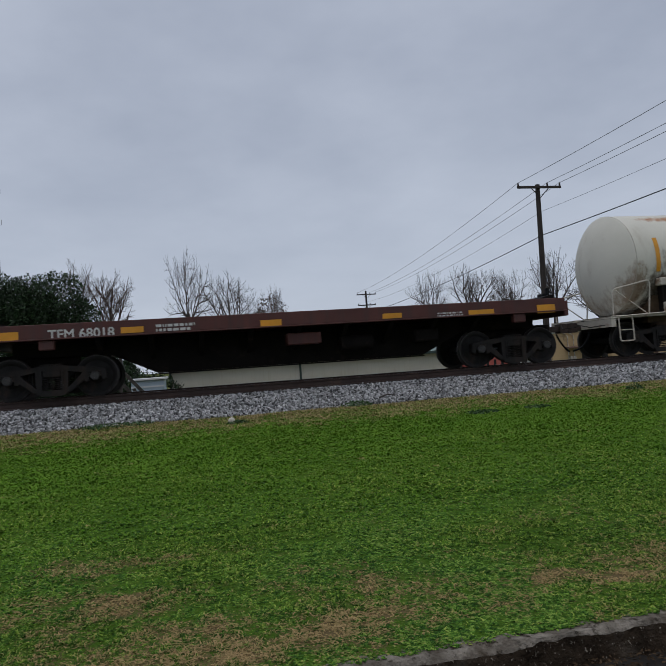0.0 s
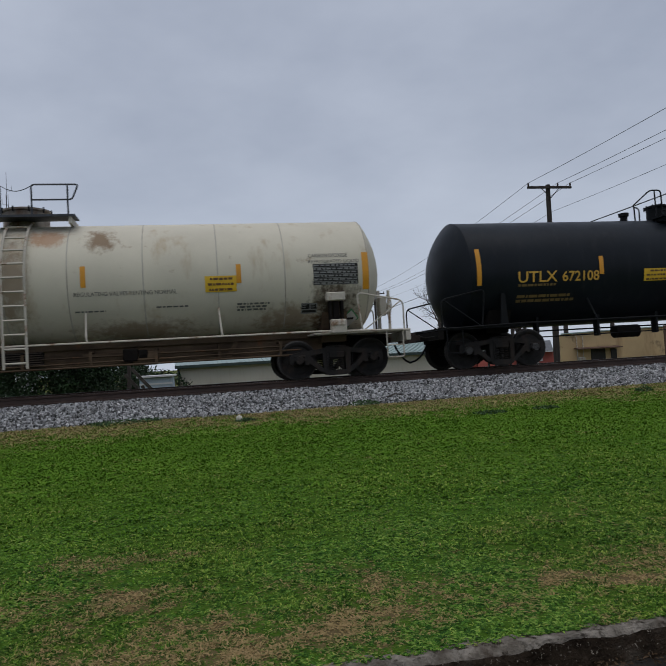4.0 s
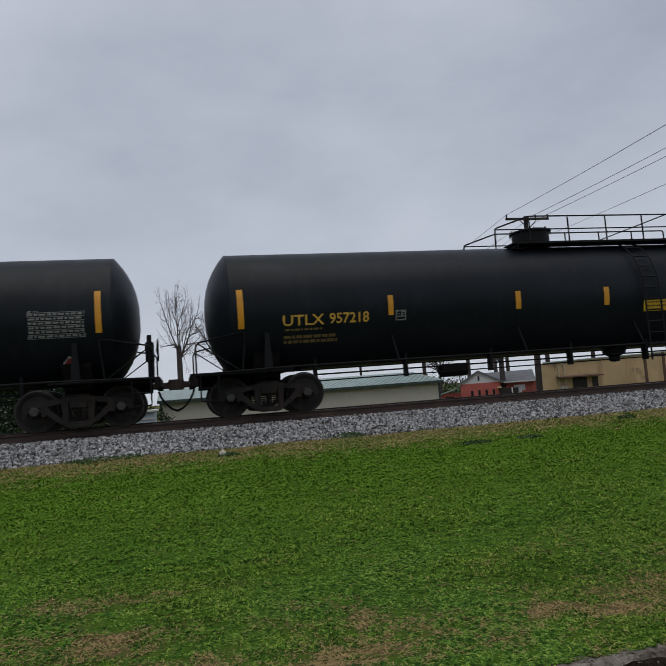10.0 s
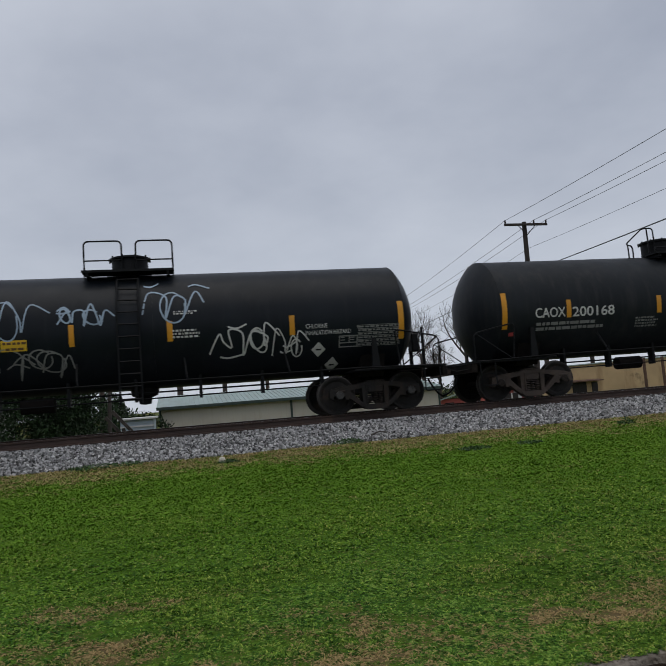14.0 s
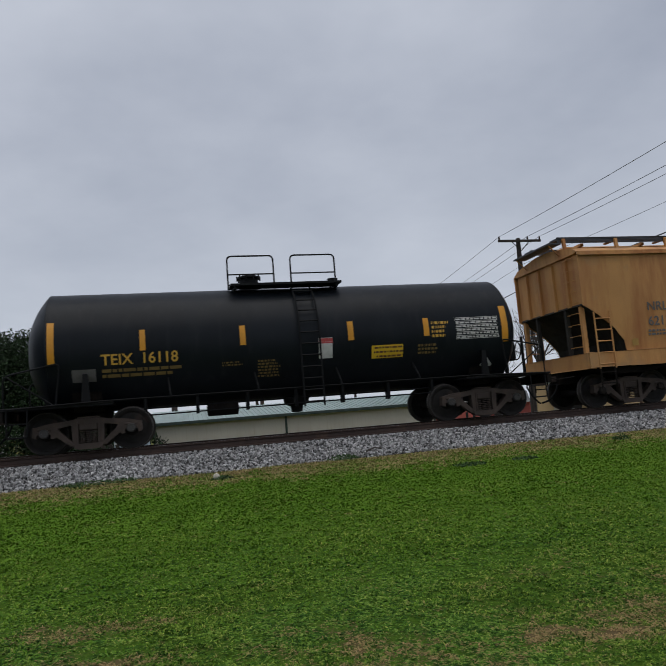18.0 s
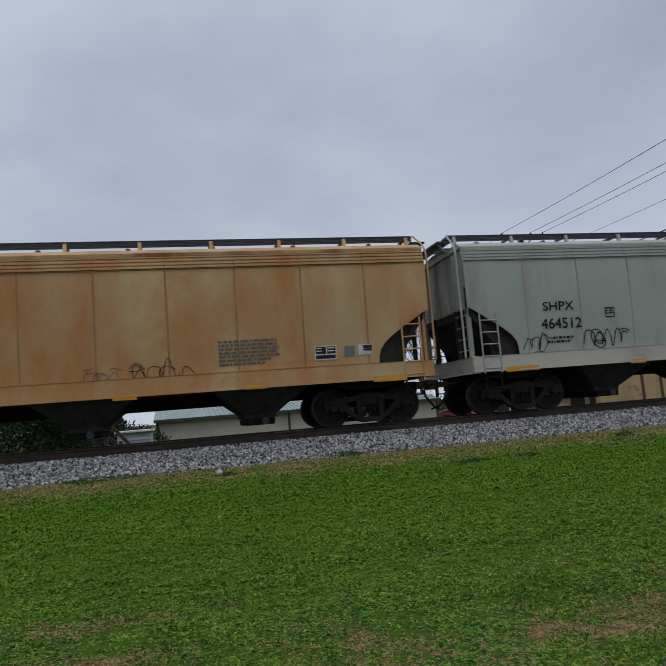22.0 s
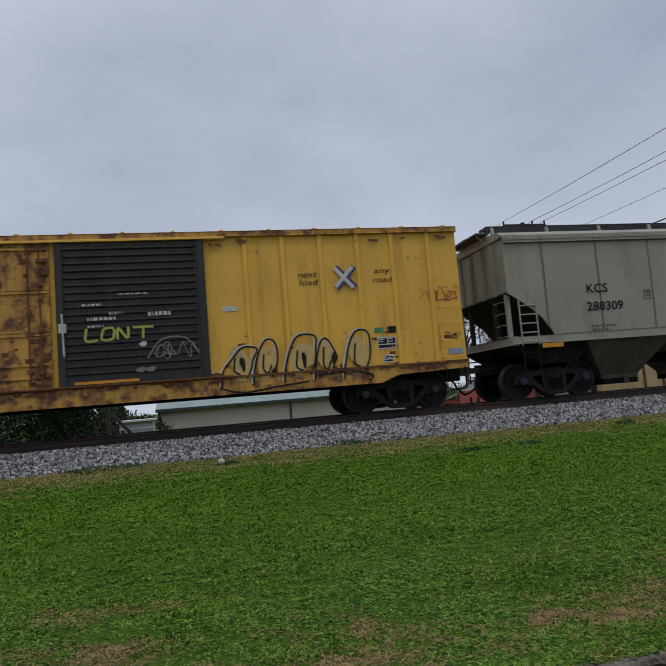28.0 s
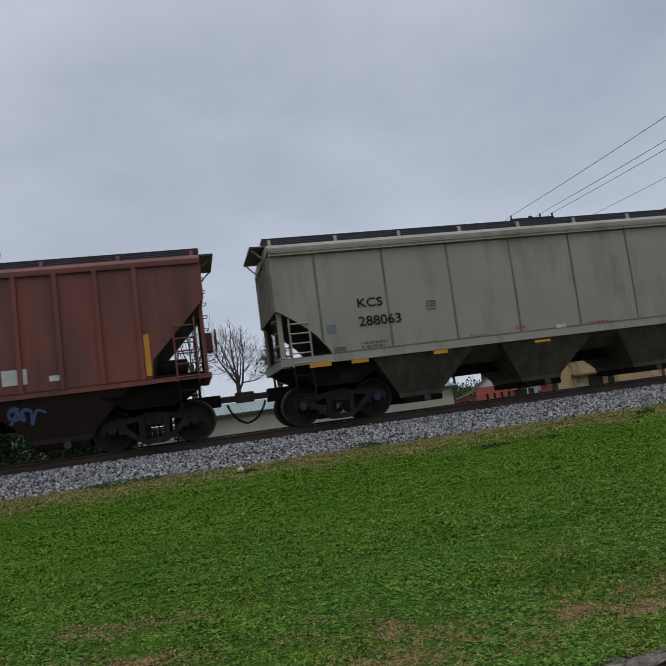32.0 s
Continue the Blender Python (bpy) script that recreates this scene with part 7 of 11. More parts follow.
    for sg in (-1, 1):
        ep = part("end_platform", Mesh().box(sg * (xe - 0.04), sg * (xe + 0.34), -0.95, 0.95, board - fascia - 0.045, board - fascia - 0.004), M[board_mat], car, "grating platform across the roof's end")
        for y in (-0.85, 0.85):
            part("brace", Mesh().tube([(sg * (xe + 0.30), y, board - fascia - 0.05), (sg * (xe - 0.02), y, board - fascia - 0.36)], 0.018, 5), paintm, ep)
    hatch = Mesh()
    hatch.box(-xe + 0.5, xe - 0.5, -0.38, 0.38, top - 0.02, top + 0.14, 0.03)
    for i in range(10):
        x = -xe + 1.0 + (2 * xe - 2.0) * i / 9
        hatch.box(x - 0.05, x + 0.05, -0.5, 0.5, top + 0.12, top + 0.20, 0.01)
    part("roof_hatch", hatch, paintm, car)
    # end walls and slope sheets
    for sg in (-1, 1):
        z1 = low(0)
        part("end_sheet", Mesh().box(sg * (xe - 0.12), sg * (xe - 0.08), -wy + 0.03, wy - 0.03, z1, eave + 0.05), paintm, car)
        for y in (-1.0, -0.35, 0.35, 1.0):
            part("end_stiffener", Mesh().box(sg * (xe - 0.075), sg * (xe - 0.01), y - 0.05, y + 0.05, z1 + 0.02, eave, 0.01), paintm, car)
        zs, foot = 2.45, 0.86
        if cut == "round":
            sl = [(xe - 0.10, z1 + 0.03), (xe - 0.10, zs), (xe - foot, sill_top + 0.03), (xe - foot - 0.35, sill_bot + 0.02), (xe - foot - 0.35, sill_bot + 0.08), (xe - foot - 0.08, sill_top + 0.09)]
        else:
            # the slope sheet runs right along the cut edge of the side sheets
            run = [(xe - d, low(d) + 0.01) for d in (0.02, 0.15, 0.45, 0.78, 1.0, 1.14, 1.22)]
            sl = run + [(a - 0.05, b + 0.05) for a, b in run[::-1]]
        # coloured dark for shade and grime instead of the car's paint
        part("slope_sheet", Mesh().prism([(sg * a, b) for a, b in sl], -wy + 0.06, wy - 0.06), M["hopper_grime_shade"], car)
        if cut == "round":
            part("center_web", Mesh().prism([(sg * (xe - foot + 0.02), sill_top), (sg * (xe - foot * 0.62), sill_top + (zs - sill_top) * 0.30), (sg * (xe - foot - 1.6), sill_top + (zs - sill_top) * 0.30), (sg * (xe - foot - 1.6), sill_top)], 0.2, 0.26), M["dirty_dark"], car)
        # open end framing below the slope sheet
        part("end_sill", Mesh().box(sg * (xe - 0.18), sg * xe, -wy, wy, sill_bot - 0.02, sill_top, 0.015), M[sill_paint or paint], car)
        part("end_deck", Mesh().box(sg * (xe - 1.5), sg * (xe - 0.19), -wy + 0.12, wy - 0.12, sill_bot + 0.1, sill_bot + 0.16), M["dirty_dark"], car)
        for y in (-1.40, -0.72, 0.72, 1.40):
            part("corner_post", Mesh().box(sg * (xe - 0.14), sg * (xe - 0.05), y - 0.045, y + 0.045, sill_top, z1 + 0.02, 0.008), paintm if abs(y) > 1 else M["hopper_grime_shade"], car)
        # the end bay's side plates, set back behind the cut-out of the side sheet, shade in their colour
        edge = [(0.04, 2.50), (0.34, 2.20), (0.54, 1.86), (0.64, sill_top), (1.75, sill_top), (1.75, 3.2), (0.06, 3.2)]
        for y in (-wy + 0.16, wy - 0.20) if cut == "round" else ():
            part("end_bay_plate", Mesh().prism([(sg * (xe - a), b) for a, b in edge], y, y + 0.04), M["hopper_grime_shade"], car)
        for y in (-wy - 0.06, wy + 0.06):
            ladder(car, "side_ladder", sg * (xe - 0.50), 0.46, y, sill_bot - 0.04, low(0.5) + 0.12, 5, paintm)
            ladder(car, "sill_step", sg * (xe - 0.50), 0.42, y * 0.985, 0.52, sill_bot + 0.02, 2, M["dirty_dark"])
        for i in range(9):
            z = 1.6 + i * 0.29
            g = Mesh().tube(bent([(sg * (xe - 0.05), -1.35, z), (sg * (xe + 0.045), -1.35, z), (sg * (xe + 0.045), -0.95, z), (sg * (xe - 0.05), -0.95, z)], 0.03), 0.011, 4)
            part("grab_iron", g, paintm, car)
        if cut == "round" and paint != "silver":
            part("end_riser_pipe", Mesh().tube(bent([(sg * (xe + 0.12), -1.5, sill_top), (sg * (xe + 0.12), -1.5, eave + 0.1), (sg * (xe + 0.05), -0.9, board)], 0.3), 0.025, 6), paintm, car, smooth=60)
    post_wheel(car, xe + 0.05, 0.2, 2.35, paintm, 0.28)
    part("brake_cylinder", Mesh().lathe([(-0.4, 0.03), (-0.38, 0.17), (0.3, 0.17), (0.33, 0.06)], "x", 12, (xe - 0.8, -0.5, 1.75)), M["hopper_grime_shade"], car, smooth=40)
    # side sills
    for sg in (-1, 1):
        part("side_sill", Mesh().box(-xe, xe, sg * (wy - 0.09), sg * (wy + 0.055), sill_bot, sill_top, 0.012).box(-xe + 1.2, xe - 1.2, sg * (wy + 0.004), sg * (wy + 0.075), sill_bot - 0.014, sill_bot + 0.012), M[sill_paint or paint], car)
    part("centre_sill", Mesh().box(-half - 0.5, half + 0.5, -0.2, 0.2, 0.72, 1.02, 0.01), M["dirty_dark"], car)
    for sg in (-1, 1):
        part("bolster_web", Mesh().prism([(sg * half - 1.35, sill_bot + 0.01), (sg * half + 1.2, sill_bot + 0.01), (sg * half + 0.5, 0.86), (sg * half - 0.5, 0.86)], -1.35, 1.35), M["dirty_dark"], car)
    if sill_bot > 1.2:
        part("belly_sheet", Mesh().prism([(-wy + 0.12, sill_bot + 0.01), (wy - 0.12, sill_bot + 0.01), (0.75, 0.98), (-0.75, 0.98)], -half + 1.3, half - 1.3, "yz"), M[bay], car)
    # discharge bays
    wb = 2 * (half - inset) / (bays - 1)
    for i in range(bays):
        xm = -half + inset + wb * i
        zt = sill_bot + 0.02
        b = Mesh()
        wyb = wy - 0.1
        ring = [(min(wb / 2 - 0.02, bay_top), wyb, zt), (bay_bot + 0.02, 0.86, bay_low + 0.27), (bay_bot, 0.85, bay_low + 0.17)]
        v = []
        for hw, hy, z in ring:
            v += [(xm - hw, -hy, z), (xm + hw, -hy, z), (xm + hw, hy, z), (xm - hw, hy, z)]
        f = [(4 * k + j, 4 * k + (j + 1) % 4, 4 * k + 4 + (j + 1) % 4, 4 * k + 4 + j) for k in range(2) for j in range(4)] + [(8, 9, 10, 11)]
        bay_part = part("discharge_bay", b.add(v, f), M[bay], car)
        gate = Mesh().box(xm - bay_bot + 0.03, xm + bay_bot - 0.03, -0.90, 0.90, bay_low + 0.02, bay_low + 0.168, 0.02)
        part("outlet_gate", gate, M["dirty_dark"], bay_part)
        part("gate_capstan", Mesh().lathe([(-1.06, 0.02), (-1.06, 0.085), (-0.98, 0.085)], "y", 10, (xm + 0.1, 0.08, bay_low + 0.10)), M["cap_grey"], bay_part)

    def on_sheet(x, z, lift=0.006):
        return (x, -(yy(z) + 0.004 + lift), z)
    return car, on_sheet, on_side(wy + 0.058), xe


# ---- flat car ----
def flat_car(s, half, label):
    car = empty("flat_car", label, "flat car")
    sets = running_gear(car, half)
    CARS.append((car, s, sets))
    ends(car, half, 1.1, 1.0)
    xe = half + 1.25
    part("deck", Mesh().box(-xe, xe, -1.46, 1.46, 1.46, 1.54, 0.01), M["flat_red"], car)
    for y in (-1.5, 1.5):
        m = Mesh().box(-xe, xe, y - 0.025, y + 0.025, 1.30, 1.60, 0.008).box(-xe, xe, y - 0.07, y + 0.07, 1.265, 1.297, 0.006)
        part("side_sill", m, M["flat_red"], car)
    belly = [(-half - 0.9, 1.26), (half + 0.9, 1.26), (half + 0.9, 0.95), (half - 1.15, 0.92), (half - 2.2, 0.42), (-half + 2.2, 0.42), (-half + 1.15, 0.92), (-half - 0.9, 0.95)]
    for y in (-0.5, 0.42):
        part("belly_girder", Mesh().prism(belly, y, y + 0.08), M["dirty_dark"], car)
    part("girder_flange", Mesh().box(-half + 2.2, half - 2.2, -0.62, 0.62, 0.385, 0.418), M["dirty_dark"], car)
    for i in range(9):
        x = -half + 1.0 + (2 * half - 2.0) * i / 8
        part("cross_bearer", Mesh().prism([(-1.42, 1.26), (1.42, 1.26), (0.5, 0.75), (-0.5, 0.75)], x - 0.05, x + 0.05, "yz"), M["dirty_dark"], car)
    part("tool_box", Mesh().box(-0.3, 0.5, -1.3, -0.9, 0.85, 1.12, 0.02), M["flat_red"], car)
    part("air_reservoir", Mesh().lathe([(1.0, 0.03), (1.02, 0.18), (1.8, 0.18), (1.83, 0.05)], "x", 14, (0, -0.95, 0.82)), M["dirty_dark"], car, smooth=40)
    part("brake_valve", Mesh().box(2.9, 3.5, -1.0, -0.7, 0.75, 1.05, 0.03), M["dirty_dark"], car)
    for sg in (-1, 1):
        part("end_sill", Mesh().box(sg * (xe - 0.02), sg * (xe + 0.10), -1.5, 1.5, 1.15, 1.52, 0.015), M["flat_red"], car)
        part("end_stop", Mesh().prism([(sg * (xe - 0.75), 1.545), (sg * (xe - 0.05), 1.545), (sg * (xe - 0.05), 1.72), (sg * (xe - 0.15), 1.72)], -1.1, 1.1), M["dirty_dark"], car)
        part("jacking_pad", Mesh().box(sg * half - 0.16, sg * half + 0.16, -1.52, -1.35, 1.05, 1.262, 0.02), M["flat_red"], car)
    part("brake_mast", Mesh().box(xe + 0.06, xe + 0.16, -0.6, -0.5, 1.2, 1.95, 0.01), M["trim_black"], car)
    post_wheel(car, xe + 0.1, -0.35, 1.62, M["trim_black"], 0.24)
    surf = on_side(1.526)
    return car, surf


# ---- box cars ----
def box_car(s, half, paint, label, ribs, door=None, slide=None, rust=True):
    car = empty("box_car", label, "box car", "box cars")
    sets = running_gear(car, half)
    CARS.append((car, s, sets))
    ends(car, half, 1.5)
    xe = half + 1.62
    P = M[paint]
    worn = M["yellow_rust"] if paint == "yellow" else P
    for y in (-1, 1):
        part("side_wall", Mesh().box(-xe, xe, y * 1.46, y * 1.50, 1.05, 4.26), P, car)
        sill = [(-xe, 1.06), (xe, 1.06), (xe, 0.92), (xe - 0.5, 0.90), (xe - 1.75, 0.86), (xe - 2.2, 0.70), (-xe + 2.2, 0.70), (-xe + 1.75, 0.86), (-xe + 0.5, 0.90), (-xe, 0.92)]
        part("side_sill", Mesh().prism(sill, y * 1.50, y * 1.56), worn, car)
        part("floor_angle", Mesh().box(-xe, xe, y * 1.565, y * 1.60, 1.06, 1.11), M["rust"] if rust else P, car)
        part("top_rail", Mesh().box(-xe, xe, y * 1.44, y * 1.60, 4.26, 4.38, 0.015), worn, car)
        for x in ribs:
            part("side_post", Mesh().prism([(x - 0.075, y * 1.50), (x + 0.075, y * 1.50), (x + 0.045, y * 1.56), (x - 0.045, y * 1.56)], 1.06, 4.26, "xy"), P, car)
    roof = Mesh().prism([(-1.58, 4.383), (-1.5, 4.40), (0, 4.50), (1.5, 4.40), (1.58, 4.383)], -xe, xe, "yz")
    part("roof", roof, P, car)
    for i in range(15):
        x = -xe + 0.3 + (2 * xe - 0.6) * i / 14
        part("roof_rib", Mesh().prism([(-1.55, 4.402), (0, 4.504), (1.55, 4.402), (1.55, 4.43), (0, 4.54), (-1.55, 4.43)], x - 0.04, x + 0.04, "yz"), P, car)
    part("underframe", Mesh().box(-xe + 0.3, xe - 0.3, -1.35, 1.35, 0.93, 1.045).box(-half - 0.8, half + 0.8, -0.3, 0.3, 0.66, 0.926), M["dirty_dark"], car)
    for sg in (-1, 1):
        part("end_wall", Mesh().box(sg * (xe - 0.06), sg * (xe - 0.02), -1.455, 1.455, 1.0, 4.38), P, car)
        for i in range(9):
            z = 1.3 + i * 0.36
            part("end_corrugation", Mesh().prism([(sg * (xe - 0.02), z), (sg * (xe + 0.06), z + 0.06), (sg * (xe + 0.06), z + 0.14), (sg * (xe - 0.02), z + 0.20)], -1.35, 1.35), P, car)
        for i in range(5):
            z = 1.2 + i * 0.40
            g = Mesh().tube(bent([(sg * (xe - 0.08), -1.50, z), (sg * (xe - 0.08), -1.62, z), (sg * (xe - 0.62), -1.62, z), (sg * (xe - 0.62), -1.50, z)], 0.03), 0.014, 4)
            part("grab_iron", g, P, car)
        a0, a1 = sg * (xe - 0.10), sg * (xe - 0.58)
        part("sill_step", Mesh().tube(bent([(a0, -1.56, 0.95), (a0, -1.58, 0.42), (a1, -1.58, 0.42), (a1, -1.56, 0.95)], 0.05), 0.018, 5), M["dirty_dark"], car, smooth=60)
        part("cushion_housing", Mesh().box(sg * xe, sg * (xe + 0.3), -0.35, 0.35, 0.62, 1.0, 0.02), M["dirty_dark"], car)
    post_wheel(car, xe + 0.12, 0.5, 3.2, M["rust"], 0.27)
    return car, on_side(1.506), xe


# ---- painted pieces of single cars ----
def green_graffiti(c, f):
    decal(c, "graffiti_field", -5.86, 2.4, 1.50, 2.92, M["ink_black"], f, lift=0.008, rows=2, slant=-0.05)
    lime = M["ink_lime"]
    w = 0.17

    def oval(x, z, rx, rz, a0=0.0, a1=6.4, n=14):
        return [(x + rx * math.cos(a0 + (a1 - a0) * i / n), z + rz * math.sin(a0 + (a1 - a0) * i / n)) for i in range(n + 1)]
    one = [oval(-4.62, 2.22, 0.72, 0.80), [(-4.75, 1.62), (-4.95, 2.2), (-4.80, 2.72), (-4.35, 2.72), (-4.20, 2.45), (-4.5, 2.25), (-4.2, 2.12), (-4.25, 1.72)], [(-4.0, 2.75), (-3.7, 2.35), (-3.8, 1.95)]]
    two = [[(-3.55, 2.72), (-3.3, 2.4), (-3.2, 1.9), (-3.45, 1.55)], [(-3.45, 2.75), (-3.3, 2.78)]]
    three = [[(-2.85, 1.75), (-3.05, 2.3), (-2.75, 2.85), (-2.25, 2.85), (-1.95, 2.35), (-2.2, 1.85), (-2.45, 1.62)], [(-2.4, 1.6), (-2.85, 1.85)]]
    four = [[(-0.75, 2.72), (-1.25, 3.0), (-1.6, 2.55), (-1.25, 2.15), (-0.65, 2.0), (-0.6, 1.65), (-1.6, 1.60)], oval(-0.95, 2.45, 0.32, 0.38), [(-0.45, 2.9), (-0.4, 2.4), (-0.7, 2.1)]]
    five = [[(0.25, 1.75), (0.05, 2.4), (0.3, 2.9), (0.9, 2.9), (1.2, 2.6)], [(1.0, 2.45), (0.55, 2.5), (0.6, 2.2), (1.1, 2.0), (0.9, 1.7), (0.4, 1.7)]]
    for i, g in enumerate((one, two, three, four, five)):
        strokes(c, "graffiti", g, w, lime, f, "lime green spray-painted shape", lift=0.012 + 0.002 * i)
    blob(c, "graffiti_dot", -0.92, 2.42, 0.10, 0.10, M["ink_red"], f, 0.03)
    for x, z0, z1 in ((-4.9, 2.95, 3.2), (-2.5, 2.92, 3.15), (-1.2, 2.95, 3.25), (0.6, 2.92, 3.15)):
        decal(c, "graffiti_run", x, x + 0.05, z0 - 0.3, z1, lime, f, rows=1)


def mural(c, f):
    blob(c, "mural_fur", 3.9, 2.7, 1.6, 1.0, M["fur_dark"], f, 0.060, 3, 0.1)
    blob(c, "mural_fur", 5.6, 2.9, 1.0, 0.7, M["patch_grey"], f, 0.062, 5, 0.15)
    blob(c, "mural_fur", 1.6, 2.6, 1.8, 1.1, M["fur_dark"], f, 0.061, 6, 0.1)
    _, p = blob(c, "mural_eye", 4.95, 3.05, 0.28, 0.42, M["mural_pale"], f, 0.066, 2, 0.06)
    blob(c, "mural_iris", 4.97, 3.05, 0.15, 0.30, M["ink_tag"], f, 0.070, 4, 0.05)
    for i, (x, z, rx, rz) in enumerate(((4.3, 1.45, 0.42, 0.55), (5.15, 1.35, 0.55, 0.5), (5.95, 1.15, 0.5, 0.25), (3.3, 1.4, 0.6, 0.5), (2.2, 1.4, 0.6, 0.5))):
        _, p = blob(c, "mural_letter", x, z, rx, rz, M["mural_pale"], f, 0.064 + 0.001 * i, 10 + i, 0.16)
        strokes(c, "mural_outline", [p + [p[0]]], 0.05, M["ink_black"], f, lift=0.072)
        strokes(c, "mural_outline", [[(x - rx * 0.4, z - rz * 0.3), (x, z + rz * 0.4), (x + rx * 0.4, z - rz * 0.2)]], 0.05, M["ink_black"], f, lift=0.073)
    decal(c, "faded_band", 5.3, 7.6, 1.2, 2.4, M["maroon"], f, lift=0.005, rows=2)


def yellow_box_details(c, f):
    P = M["yellow"]
    # sliding door with its frame, rods and rusty fittings
    d = part("sliding_door", Mesh().box(-3.22, -1.53, -1.575, -1.50, 1.12, 4.22, 0.01), M["yellow_rust"], c, "rusty yellow sliding door")
    for z in (1.35, 1.62, 2.25, 2.32, 3.15, 3.22, 4.08):
        part("door_rail", Mesh().box(-3.20, -1.55, -1.61, -1.576, z - 0.03, z + 0.03, 0.008), M["yellow_rust"], d)
    for x in (-2.95, -2.72, -1.95, -1.72):
        part("lock_rod", Mesh().tube([(x, -1.63, 1.2), (x, -1.63, 4.15)], 0.022, 6), M["rust"] if x > -2.0 else P, d, smooth=60)
    rng = random.Random(8)
    for i in range(22):
        x, z = rng.choice((-2.95, -2.72, -1.95, -1.72, -1.6)), rng.uniform(1.2, 4.1)
        part("lock_keeper", Mesh().box(x - 0.06, x + 0.06, -1.66, -1.60, z - 0.04, z + 0.05, 0.01), M["rust"], d)
    for i in range(30):
        x, z = rng.uniform(-3.15, -1.55), 1.15 + 2.9 * rng.random() ** 1.6
        s = rng.uniform(0.03, 0.10)
        decal(d, "rust_patch", x - s, x + s, z - s * 0.7, z + s * 0.7, M["rust"], f, lift=0.0745, rows=1)
    for i in range(60):
        x, z = rng.choice((rng.uniform(-7.5, -3.4), rng.uniform(1.9, 7.5))), 1.1 + 0.9 * rng.random() ** 2
        s = rng.uniform(0.02, 0.09)
        decal(c, "rust_patch", x - s, x + s, z - s * 0.5, z + s * 0.5, M["rust"], f, lift=0.003 + 0.0001 * i, rows=1)
    # plug door
    p = part("plug_door", Mesh().box(-1.42, 1.72, -1.585, -1.50, 1.12, 4.20, 0.01), M["plug_black"], c, "black ribbed plug door")
    for z in [1.38 + 0.158 * i for i in range(18)]:
        part("door_rib", Mesh().prism([(-1.586, z - 0.045), (-1.63, z - 0.02), (-1.63, z + 0.02), (-1.586, z + 0.045)], -1.25, 1.5, "yz"), M["plug_black"], p)
    for x in (-1.36, 1.6):
        part("door_frame_bar", Mesh().box(x - 0.04, x + 0.10, -1.62, -1.586, 1.12, 4.20, 0.01), M["plug_black"], p)
    part("door_handle", Mesh().tube(bent([(-1.30, -1.62, 2.65), (-1.30, -1.68, 2.65), (-1.28, -1.68, 1.75), (-1.28, -1.62, 1.75)], 0.03), 0.02, 5), M["ink_white"], p, "white door handle")
    part("handle_plate", Mesh().box(-1.38, -1.22, -1.66, -1.63, 2.25, 2.45, 0.01), M["ink_white"], p)
    fr = on_side(1.632)
    for k, (x, z, w, h) in enumerate(((-0.9, 2.85, 0.5, 0.08), (-0.8, 2.55, 0.75, 0.10), (-0.15, 3.05, 0.7, 0.05), (0.45, 2.62, 0.7, 0.14), (-0.8, 2.38, 0.45, 0.06), (-0.35, 2.66, 0.35, 0.1))):
        stencil(p, x, z, w, h, 1, M["ink_white"], fr, 40 + k)
    strokes(p, "graffiti", [[(-0.82, 2.32), (-0.84, 2.06), (-0.6, 2.06)], [(-0.48, 2.30), (-0.52, 2.08), (-0.3, 2.08), (-0.28, 2.3), (-0.48, 2.30)], [(-0.2, 2.06), (-0.18, 2.3), (0.0, 2.08), (0.03, 2.32)],
                            [(0.12, 2.3), (0.55, 2.3)], [(0.34, 2.3), (0.32, 2.06)]], 0.055, M["ink_lime"], fr, "lime spray-painted letters", lift=0.01)
    scrawl(p, 0.55, 1.45, 1.55, 1.95, M["ink_grey"], 0.03, fr, 12)
    strokes(p, "graffiti", [[(0.4, 1.62), (0.7, 2.0), (1.2, 2.02), (1.5, 1.65)]], 0.03, M["ink_grey"], fr, lift=0.014)
    blob(p, "painted_spot", 0.32, 1.93, 0.07, 0.06, M["ink_white"], fr, 0.012)
    blob(p, "painted_spot", 0.25, 1.38, 0.09, 0.06, M["ink_grey"], fr, 0.012)
    blob(p, "painted_spot", 0.46, 1.38, 0.09, 0.06, M["ink_grey"], fr, 0.012)
    part("door_track", Mesh().box(-3.6, 2.2, -1.66, -1.601, 1.085, 1.125, 0.005), M["rust"], c)
    part("door_track", Mesh().box(-3.6, 2.2, -1.66, -1.601, 4.20, 4.25, 0.005), P, c)
    part("side_window_box", Mesh().box(-6.0, -5.2, -1.60, -1.561, 3.42, 3.50, 0.01), M["rust"], c)
    decal(c, "reflector", -1.1, 0.2, 1.14, 1.20, M["reflect"], on_side(1.66), rows=1)
    # outline badge of bent bars
    fs = on_side(1.565)
    strokes(c, "painted_emblem", [[(-7.15, 3.20), (-6.3, 3.20)], [(-6.3, 3.20), (-5.52, 3.19)], [(-5.52, 3.19), (-5.62, 2.80)], [(-5.62, 2.80), (-6.12, 2.80)], [(-6.12, 2.80), (-6.10, 3.02)], [(-6.10, 3.02), (-6.45, 3.02)], [(-6.45, 3.02), (-6.62, 2.50)], [(-6.62, 2.50), (-7.3, 2.50)], [(-7.3, 2.50), (-7.15, 3.20)]],
            0.055, M["ink_black"], fs, "black outline emblem")
    # black and white graffiti
    k = 0
